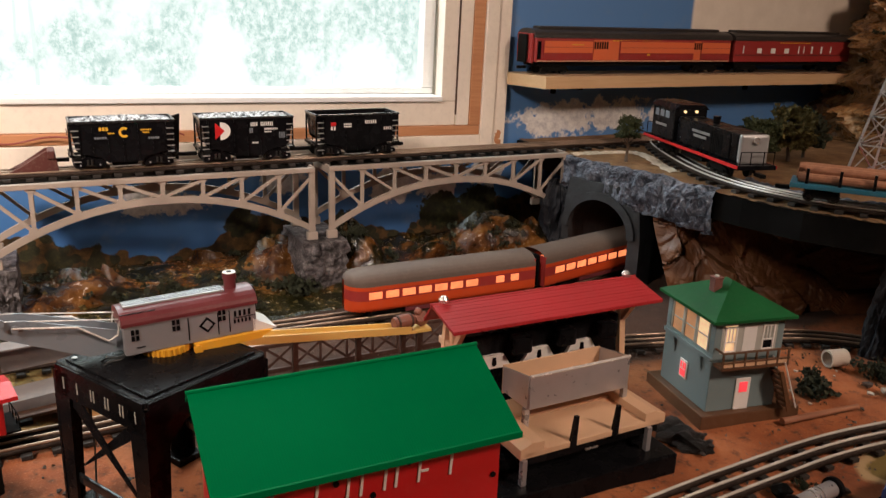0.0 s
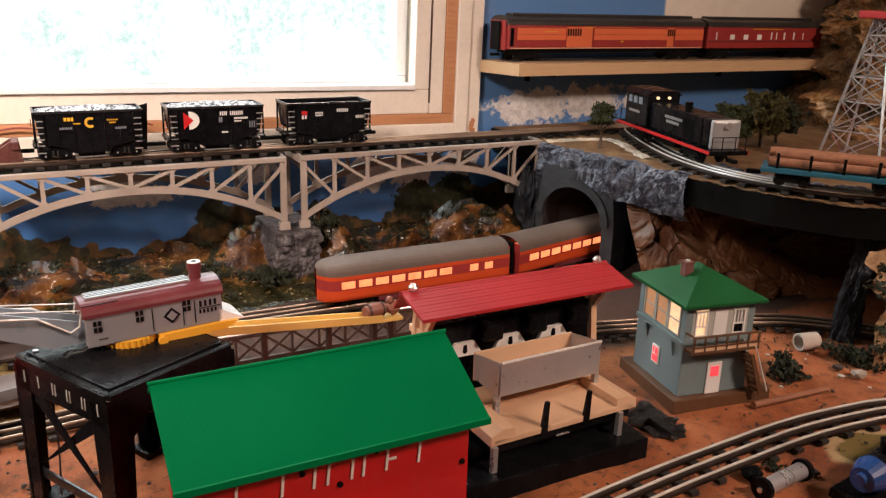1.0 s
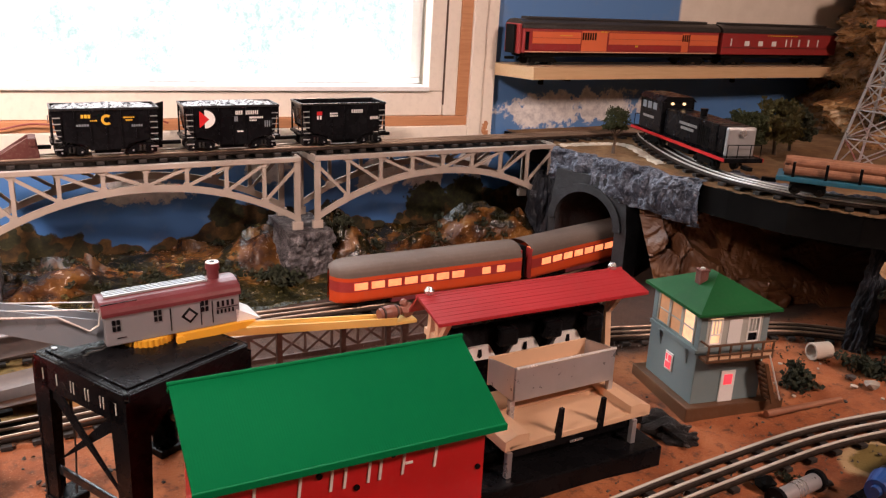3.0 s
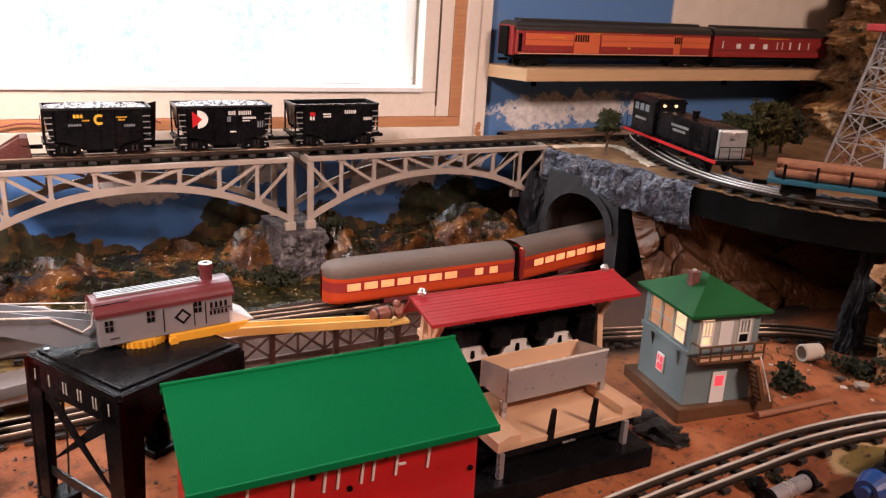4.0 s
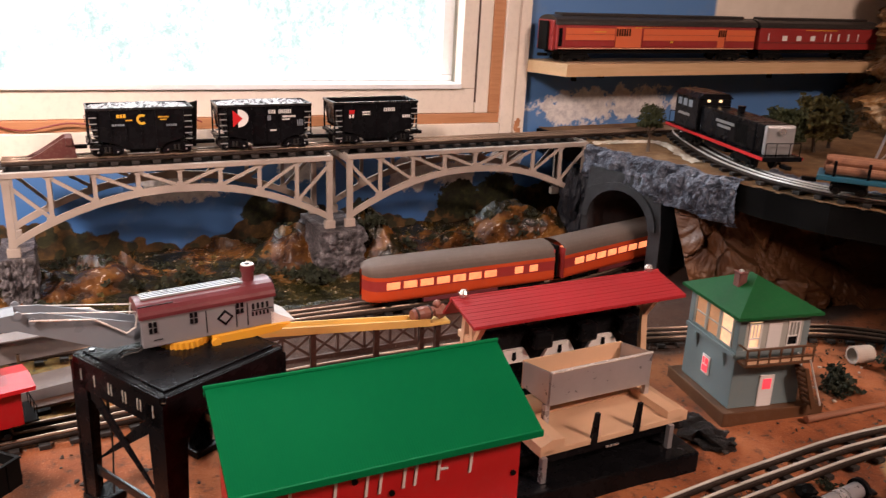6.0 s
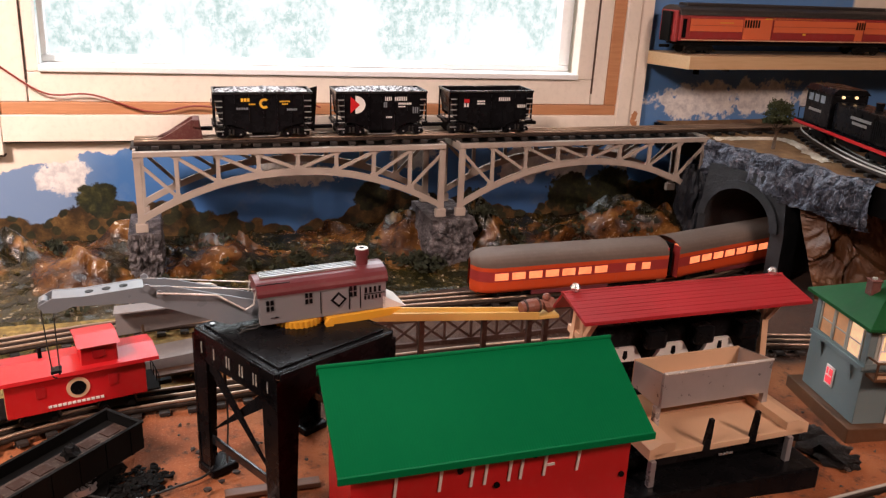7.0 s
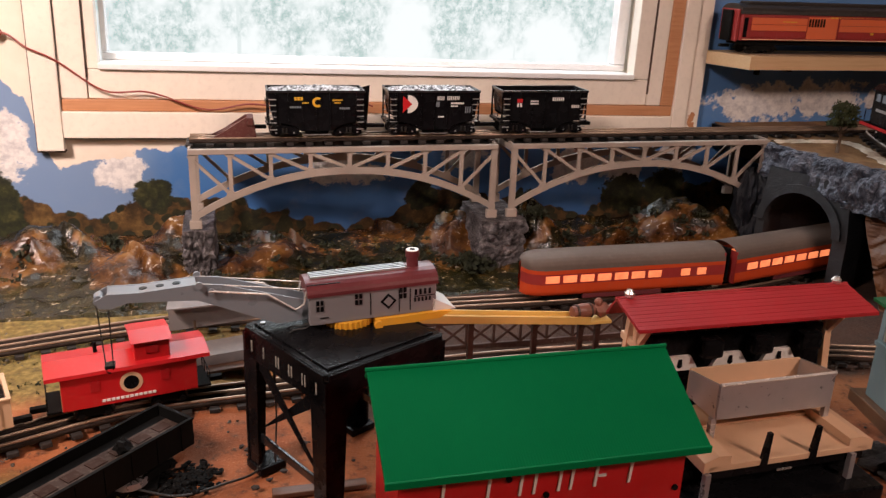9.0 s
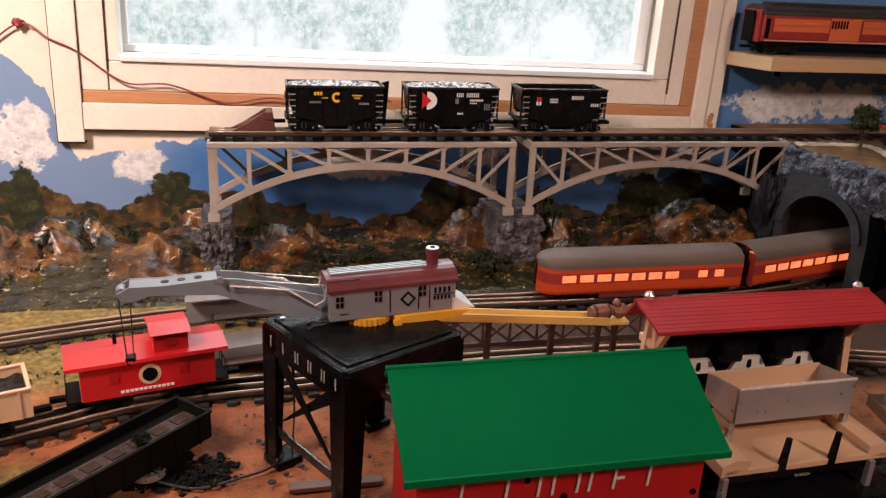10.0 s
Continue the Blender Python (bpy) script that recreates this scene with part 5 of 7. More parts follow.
M_RUST = paint("rusty_red_plastic", (0.075, 0.016, 0.012), 0.55, var=0.3, scale=60, dust=0.15)
plate_and_bumper()


def heavyweight(m, L, first):
    """A passenger coach on the wall shelf."""
    t = thing("passenger_coach", "orange and crimson mail coach with black roof on shelf" if first else "crimson passenger coach with grey-black roof on shelf", "rail coach", m, "coaches on the shelf")
    W, z0, z1 = 0.066, 0.024, 0.070
    h = W / 2
    part("body", box(B(), -L / 2, L / 2, -h, h, z0, z1, 0.002), M_COACHRED, t)
    poly = []
    for i in range(13):
        a = math.pi * i / 12
        poly.append((-(h + 0.0015) * math.cos(a), z1 + 0.0004 + 0.017 * math.sin(a) ** 0.8))
    part("roof", prism(B(), poly, -L / 2 - 0.002, L / 2 + 0.002, "x"), M_COACHROOF, t)
    part("clerestory", box(B(), -L / 2 + 0.02, L / 2 - 0.02, -0.014, 0.014, z1 + 0.015, z1 + 0.0215, 0.002), M_COACHROOF, t)
    part("underframe", box(B(), -L / 2 + 0.01, L / 2 - 0.01, -h + 0.008, h - 0.008, 0.016, z0 - 0.0004), M_BLACKMATT, t)
    y = -h
    if first:
        for a, b in ((0.035, 0.265), (0.40, 0.79), (0.83, 0.995)):
            xa, xb = -L / 2 + L * a, -L / 2 + L * b
            p = part("side_panel", box(B(), xa, xb, y - 0.0016, y + 0.001, z0 + 0.006, z1 - 0.003, 0.0006), M_COACHRED, t, "crimson lower side panel")
            part("orange_panel", box(B(), xa + 0.001, xb - 0.001, y - 0.0026, y - 0.001, z0 + 0.018, z1 - 0.0055, 0.0004), M_COACHORANGE, p, "orange letterboard panel")
            part("panel_strip", box(B(), xa + 0.001, xb - 0.001, y - 0.0032, y - 0.0024, z0 + 0.0285, z0 + 0.0292), M_COACHRED, p)
        for a in (0.335, 0.81):
            xa = -L / 2 + L * a
            d = part("door", box(B(), xa - L * 0.065 if a < 0.5 else xa - L * 0.02, xa + L * 0.06 if a < 0.5 else xa + L * 0.018, y - 0.0010, y + 0.001, z0 + 0.004, z1 - 0.003, 0.0005), M_COACHORANGE, t)
            for k in range(6 if a < 0.5 else 4):
                xx = xa - (0.030 if a < 0.5 else 0.008) + 0.006 * k
                part("window_bar", box(B(), xx - 0.0016, xx + 0.0016, y - 0.0022, y - 0.0012, z1 - 0.020, z1 - 0.006), M_BLACK, d)
        letters(t, -0.07, z1 - 0.0048, 0.13, 0.0024, 14, y - 0.0008, M_YELLOW, 0.35)
        part("sill_line", box(B(), -L / 2 + 0.004, L / 2 - 0.004, y - 0.002, y + 0.001, z0 + 0.0015, z0 + 0.003), M_TAN, t)
        letters(t, -0.17, z0 + 0.033, 0.03, 0.0018, 6, y - 0.0024, M_YELLOW)
        letters(t, 0.02, z0 + 0.013, 0.008, 0.004, 2, y - 0.0024, M_YELLOW)
        # open vestibule end
        bx = -L / 2
        e = part("vestibule_end", box(B(), bx - 0.006, bx - 0.0004, -h + 0.006, h - 0.006, z0 - 0.002, z1 + 0.008, 0.002), M_COACHRED, t)
        part("end_door", box(B(), bx - 0.0075, bx - 0.0061, -0.011, 0.011, z0 + 0.002, z1 - 0.004, 0.0005), M_BLACK, e, "dark end door")
        part("side_opening", box(B(), bx + 0.004, bx + 0.012, y - 0.0006, y + 0.001, z0 + 0.006, z1 - 0.006), M_BLACK, t)
        part("diaphragm", box(B(), bx - 0.012, bx - 0.0076, -0.015, 0.015, z0 - 0.002, z1 + 0.006, 0.001), M_BLACKMATT, t)
    else:
        for a, w in ((0.07, 0.003), (0.20, 0.014), (0.315, 0.014), (0.43, 0.014), (0.535, 0.003), (0.58, 0.003), (0.65, 0.005), (0.735, 0.005), (0.82, 0.003)):
            xa = -L / 2 + L * a
            part("window", box(B(), xa - w / 2, xa + w / 2, y - 0.0010, y + 0.0006, z0 + 0.019, z0 + (0.030 if w > 0.01 else 0.035), 0.0003), M_WHITE, t, "pale shaded window")
        letters(t, -0.05, z1 - 0.0048, 0.1, 0.002, 12, y - 0.0006, M_YELLOW, 0.4)
        part("sill_line", box(B(), -L / 2 + 0.002, L / 2 - 0.002, y - 0.0012, y + 0.0004, z0 + 0.0145, z0 + 0.0155), M_COACHROOF, t)
    bogie(t, -L / 2 + 0.055, 0.044, 0.009, me=BIGWHEEL)
    bogie(t, L / 2 - 0.055, 0.044, 0.009, me=BIGWHEEL)
    couplers(t, L)


SHELF_TOP = 0.3475


def wall_shelf():
    t = thing("wall_shelf", "planed pine wall shelf holding two coaches", "shelf", kind="structure")
    part("board", prism(B(), [(0.905, 1.33), (1.80, 1.33), (1.80, 1.4495), (0.8825, 1.4495), (0.8825, 1.4285), (0.8765, 1.4285)], 0.3225, 0.346, "z"), M_SHELF, t)
    for x in (1.0, 1.55):
        part("bracket", prism(B(), [(1.345, 0.3222), (1.4485, 0.3222), (1.4485, 0.30), (1.44, 0.30), (1.44, 0.314), (1.345, 0.318)], x - 0.004, x + 0.004, "x"), M_BLACKMATT, t)
    part("shelf_track", box(B(), 0.91, 1.79, 1.362, 1.412, 0.3462, SHELF_TOP, 0.0004), M_RAILDARK, t)


wall_shelf()
heavyweight(pose(1.146, 1.389, SHELF_TOP), 0.505, True)
heavyweight(pose(1.597, 1.389, SHELF_TOP), 0.372, False)


def streamliner(m, L, tail, label):
    """An orange streamlined coach with lit windows."""
    t = thing("streamlined_coach", label, "rail coach", m, "orange passenger train")
    h, z0, z1 = 0.031, 0.012, 0.052

    def skin(zlist, grow=0.0):
        n = 20
        def f(u, v):
            x = -L / 2 + L * u
            k = 1.0
            if tail:
                d = (x + L / 2) / 0.035
                if d < 1:
                    k = math.sqrt(max(0.0, 1 - (1 - d) ** 2)) * 0.86 + 0.14
            s = v * (len(zlist) - 1)
            i = min(int(s), len(zlist) - 2)
            (ya, za), (yb, zb) = zlist[i], zlist[i + 1]
            y, z = ya + (yb - ya) * (s - i), za + (zb - za) * (s - i)
            if z > z1:
                z = z1 + (z - z1) * (0.4 + 0.6 * k)
            return x, (y + math.copysign(grow, y)) * k, z
        return sheet(f, 60, (len(zlist) - 1) * 3)
    for s, nm in ((-1, "side"), (1, "side")):
        smooth(part(nm, skin([(s * h * 0.9, z0), (s * h, z0 + 0.004), (s * h, 0.030)]), M_ORANGE, t))
        smooth(part("window_band", skin([(s * h, 0.030), (s * h, 0.046)]), M_COACHRED, t, "red window band"))
        smooth(part("letterboard", skin([(s * h, 0.046), (s * h, z1)]), M_ORANGE, t))
    roof = [(-h * math.cos(math.pi * i / 12), z1 + 0.021 * math.sin(math.pi * i / 12) ** 0.75) for i in range(13)]
    smooth(part("roof", skin(roof), M_COACHGREY, t, "taupe rounded roof"))
    for s in (-1, 1):
        if s < 0 and tail:
            continue
        part("end_wall", box(B(), *sorted((s * L / 2, s * (L / 2 - 0.002))), -h + 0.001, h - 0.001, z0, z1 + 0.012), M_COACHRED, t)
        part("diaphragm", box(B(), *sorted((s * (L / 2 + 0.0002), s * (L / 2 + 0.0045))), -0.017, 0.017, z0, z1 + 0.014, 0.001), M_BLACKMATT, t)
    n = 10
    for i in range(n):
        if i in (7,):
            continue
        x = -L / 2 + (0.03 if tail else 0.025) + (L - 0.05) * i / n
        w = 0.0215 if i < 7 else 0.015
        for s in (-1, 1):
            part("lit_window", box(B(), x, x + w, *sorted((s * (h - 0.0006), s * (h + 0.0008))), 0.0325, 0.0435, 0.0004), M_TRAINGLOW, t, "glowing orange window")
    part("underframe", box(B(), -L / 2 + 0.03, L / 2 - 0.012, -0.022, 0.022, 0.006, 0.0118), M_BLACKMATT, t)
    part("skirt", box(B(), -0.07, 0.06, -h * 0.88, h * 0.88, 0.004, 0.0115, 0.001), M_MAROON, t)
    bogie(t, -L / 2 + 0.06, 0.04)
    bogie(t, L / 2 - 0.05, 0.04)


streamliner(pose(0.568, 1.089, 0.0134, 0, 0, 0.3), 0.325, True, "orange streamlined tail coach with glowing windows and taupe roof")
streamliner(pose(0.902, 1.1265, 0.0134, 0, 0, 13), 0.325, False, "orange streamlined coach with glowing windows entering the tunnel")


def gondola(m, L, mat, load, label, rib=True, category="rail wagon"):
    t = thing("gondola_car", label, category, m)
    W, z0, z1 = 0.058, 0.022, 0.052
    h = W / 2
    for s in (-1, 1):
        part("side", box(B(), -L / 2, L / 2, *sorted((s * h, s * (h - 0.0022))), z0, z1), mat, t)
        part("end", box(B(), *sorted((s * L / 2, s * (L / 2 - 0.0022))), -h + 0.0022, h - 0.0022, z0, z1), mat, t)
    part("floor", box(B(), -L / 2 + 0.0022, L / 2 - 0.0022, -h + 0.0022, h - 0.0022, z0, z0 + 0.003), mat, t)
    for s in (-1, 1):
        part("top_rail", box(B(), -L / 2 - 0.001, L / 2 + 0.001, *sorted((s * (h - 0.003), s * (h + 0.0015))), z1 + 0.0002, z1 + 0.0025, 0.0006), mat, t)
        part("top_rail", box(B(), *sorted((s * (L / 2 - 0.003), s * (L / 2 + 0.001))), -h + 0.003, h - 0.003, z1 + 0.0002, z1 + 0.0024, 0.0006), mat, t)
        if rib:
            for k in range(9):
                x = -L / 2 + L * (k + 0.5) / 9
                part("side_rib", box(B(), x - 0.0012, x + 0.0012, *sorted((s * h, s * (h + 0.0014))), z0, z1), mat, t)
    part("underframe", box(B(), -L / 2 + 0.004, L / 2 - 0.004, -0.018, 0.018, 0.016, z0 - 0.0003), M_BLACKMATT, t)
    if load:
        bm = sheet(lambda u, v: ((u - 0.5) * (L - 0.006), (v - 0.5) * (W - 0.006), z1 - 0.008 + 0.004 * noise.noise((u * 18, v * 6, 3))), 60, 18)
        part("coal_load", bm, M_COAL, t, "black coal load")
    bogie(t, -L / 2 + 0.04, 0.03)
    bogie(t, L / 2 - 0.04, 0.03)
    couplers(t, L)
    return t


g = gondola(pose(-0.157, 0.686, 0.0, 0, 0, 45) @ Matrix.Diagonal((1.0, 0.84, 0.92, 1)), 0.262, M_BLACKMATT, False, "empty black gondola car standing in the yard", rib=True)
M_RUSTPL = paint("dark_rust_plate", (0.035, 0.016, 0.011), 0.65, var=0.3, spec=0.12)
M_CLEAT = paint("grey_brown_plate", (0.05, 0.032, 0.026), 0.65, var=0.35, dust=0.2, spec=0.12)
part("raised_floor", box(B(), -0.128, 0.128, -0.0262, 0.0262, 0.0395, 0.042), M_BLACKMATT, g, "shallow dark floor")
part("floor_strip", box(B(), -0.127, 0.127, -0.0125, 0.0125, 0.0421, 0.0430, 0.0003), M_CLEAT, g, "worn grey-brown floor strip")
for i in range(10):
    part("floor_cleat", box(B(), -0.120 + 0.025 * i, -0.104 + 0.025 * i, -0.0075, 0.0075, 0.0431, 0.0440, 0.0005), M_RUSTPL, g)
gondola(pose(-0.322, 0.795, 0.0134, 0, 0, 19), 0.20, M_TAN, True, "cream gondola car loaded with black coal")


M_CABRED = paint("shaded_red_plastic", (0.36, 0.006, 0.01), 0.4, var=0.1)


def caboose(m):
    t = thing("red_caboose", "bright red caboose with cupola and round emblem", "rail wagon", m)
    L, h, z0, z1 = 0.160, 0.028, 0.018, 0.056
    part("body", box(B(), -L / 2 + 0.012, L / 2 - 0.012, -h, h, z0, z1, 0.001), M_RED, t)
    part("roof", prism(B(), [(-h - 0.004, z1 + 0.0002), (h + 0.004, z1 + 0.0002), (h + 0.003, z1 + 0.004), (0.0, z1 + 0.0095), (-h - 0.003, z1 + 0.004)], -L / 2 - 0.002, L / 2 + 0.002, "x"), M_RED, t)
    c = part("cupola", box(B(), 0.006, 0.042, -h * 0.86, h * 0.86, z1 + 0.004, z1 + 0.026, 0.001), M_RED, t)
    part("cupola_roof", prism(B(), [(-h * 0.98, z1 + 0.0262), (h * 0.98, z1 + 0.0262), (0, z1 + 0.0305)], 0.003, 0.045, "x"), M_RED, c)
    for s in (-1, 1):
        part("cupola_window", box(B(), 0.017, 0.030, *sorted((s * h * 0.85, s * (h * 0.86 + 0.0008))), z1 + 0.012, z1 + 0.021), M_CABRED, c)
        part("emblem", cyl(B(), (0.0, s * h, 0.040), (0.0, s * (h + 0.0008), 0.040), 0.0115, seg=24), M_TAN, t, "tan and black round emblem")
        part("emblem", cyl(B(), (0.0, s * (h + 0.0008), 0.040), (0.0, s * (h + 0.0014), 0.040), 0.0078, seg=24), M_BLACK, t)
        letters(t, -0.03 if s < 0 else -0.02, 0.0225, 0.055, 0.0028, 12, s * (h + 0.0004), M_WHITE)
        part("window", box(B(), -0.040, -0.031, *sorted((s * (h - 0.0005), s * (h + 0.0008))), 0.036, 0.048), M_CABRED, t)
        part("window", box(B(), 0.030, 0.039, *sorted((s * (h - 0.0005), s * (h + 0.0008))), 0.036, 0.048), M_CABRED, t)
    for s in (-1, 1):
        e = part("end_platform", box(B(), *sorted((s * (L / 2 - 0.0115), s * (L / 2 + 0.003))), -0.024, 0.024, 0.016, 0.0185, 0.0005), M_BLACKMATT, t)
        bm = B()
        for y in (-0.022, -0.008, 0.008, 0.022):
            tube(bm, [(s * (L / 2 + 0.002), y, 0.0185), (s * (L / 2 + 0.002), y, 0.033)], 0.0006, 5)
        tube(bm, [(s * (L / 2 + 0.002), -0.022, 0.033), (s * (L / 2 + 0.002), 0.022, 0.033)], 0.0006, 5)
        part("hand_rail", bm, M_BLACKMATT, e)
    part("underframe", box(B(), -L / 2 + 0.012, L / 2 - 0.012, -0.018, 0.018, 0.013, 0.0178), M_BLACKMATT, t)
    part("smoke_pipe", cyl(B(), (-0.03, 0.008, z1 + 0.006), (-0.03, 0.008, z1 + 0.02), 0.002, seg=8), M_BLACKMATT, t)
    bogie(t, -0.038, 0.026)
    bogie(t, 0.038, 0.026)
    couplers(t, L)


caboose(pose(-0.118, 0.8685, 0.0134, 0, 0, 13))


def diesel(m):
    t = thing("diesel_locomotive", "black diesel switcher with red stripe and silver nose", "locomotive", m)
    L, h = 0.305, 0.030
    part("frame", box(B(), -L / 2, L / 2, -h, h, 0.018, 0.0245, 0.001), M_BLACK, t)
    for s in (-1, 1):
        part("red_stripe", box(B(), -L / 2, L / 2, *sorted((s * h, s * (h + 0.0012))), 0.0195, 0.0242), M_RED, t)
    hood = part("hood", box(B(), -0.050, L / 2 - 0.040, -0.022, 0.022, 0.0246, 0.066, 0.003), M_BLACK, t)
    for s in (-1, 1):
        letters(hood, 0.0, 0.050, 0.055, 0.004, 11, s * 0.0224, M_SILVER)
        letters(hood, 0.006, 0.043, 0.040, 0.004, 8, s * 0.0224, M_SILVER)
        for k in range(7):
            part("louvre", box(B(), 0.058 + 0.005 * k, 0.061 + 0.005 * k, *sorted((s * 0.0219, s * 0.0226)), 0.030, 0.058), M_BLACKMATT, hood)
    part("nose_hood", box(B(), L / 2 - 0.0395, L / 2 - 0.0202, -0.022, 0.022, 0.0246, 0.066, 0.003), M_BLACK, t)
    part("nose", box(B(), L / 2 - 0.020, L / 2 - 0.012, -0.0222, 0.0222, 0.0246, 0.0662, 0.004), M_SILVER, t, "silver nose")
    part("headlight", cyl(B(), (L / 2 - 0.012, 0, 0.058), (L / 2 - 0.008, 0, 0.058), 0.005, seg=12), M_STEEL, t)
    cab = part("cab", box(B(), -L / 2 + 0.022, -0.0505, -0.028, 0.028, 0.0246, 0.076, 0.002), M_BLACK, t)
    part("cab_roof", prism(B(), [(-0.030, 0.0762), (0.030, 0.0762), (0.022, 0.084), (-0.022, 0.084)], -L / 2 + 0.019, -0.048, "x"), M_BLACK, cab)
    for s in (-1, 1):
        for k in range(3):
            x = -L / 2 + 0.032 + 0.019 * k
            part("cab_window", box(B(), x, x + 0.013, *sorted((s * 0.0275, s * 0.0286)), 0.060, 0.071), M_GREYPL, cab)
        letters(cab, -0.115, 0.045, 0.04, 0.004, 7, s * 0.0284, M_SILVER)
    for y in (-0.012, 0.008):
        part("cab_lamp", cyl(B(), (-0.0500, y, 0.073), (-0.047, y, 0.073), 0.0022, seg=10), M_LAMPWHITE, cab)
    part("exhaust_stack", cyl(B(), (0.03, 0, 0.066), (0.03, 0, 0.077), 0.005, 0.006, 12), M_BLACK, t)
    for e in (-1, 1):
        bm = B()
        for y in (-0.026, -0.010, 0.010, 0.026):
            tube(bm, [(e * (L / 2 - 0.002), y, 0.0245), (e * (L / 2 - 0.002), y, 0.043)], 0.0007, 5)
        tube(bm, [(e * (L / 2 - 0.002), -0.026, 0.043), (e * (L / 2 - 0.002), 0.026, 0.043)], 0.0007, 5)
        part("hand_rail", bm, M_BLACK, t)
    part("fuel_tank", box(B(), -0.035, 0.035, -0.02, 0.02, 0.007, 0.0178, 0.003), M_BLACKMATT, t)
    bogie(t, -0.085, 0.042, 0.009, me=BIGWHEEL)
    bogie(t, 0.085, 0.042, 0.009, me=BIGWHEEL)
    couplers(t, L)


diesel(pose(1.064, 1.058, RZ, 0, 0, -105) @ Matrix.Scale(1.12, 4))


def log_flat(m):
    t = thing("log_flatcar", "teal blue flatcar loaded with brown logs", "rail wagon", m)
    L, h = 0.20, 0.029
    part("bed", box(B(), -L / 2, L / 2, -h, h, 0.018, 0.0245, 0.001), M_TEAL, t)
    for s in (-1, 1):
        for k in range(5):
            x = -0.08 + 0.04 * k
            part("stake", box(B(), x - 0.0018, x + 0.0018, *sorted((s * (h - 0.004), s * (h - 0.0005))), 0.0246, 0.045), M_BLACK, t)
    rnd = random.Random(3)
    for k, (y, z) in enumerate(((-0.017, 0.031), (-0.004, 0.031), (0.009, 0.031), (0.020, 0.030), (-0.010, 0.041), (0.003, 0.0415), (0.014, 0.0405))):
        lg = cyl(B(), (-0.088 + rnd.uniform(-0.006, 0.006), y, z), (0.088 + rnd.uniform(-0.006, 0.006), y + rnd.uniform(-0.002, 0.002), z), 0.0065, 0.0058, 12)
        part("log", lg, M_LOG, t)
    bogie(t, -0.06, 0.03)
    bogie(t, 0.06, 0.03)
    couplers(t, L)


log_flat(pose(1.064, 0.722, RZ, 0, 0, -52) @ Matrix.Scale(1.08, 4))

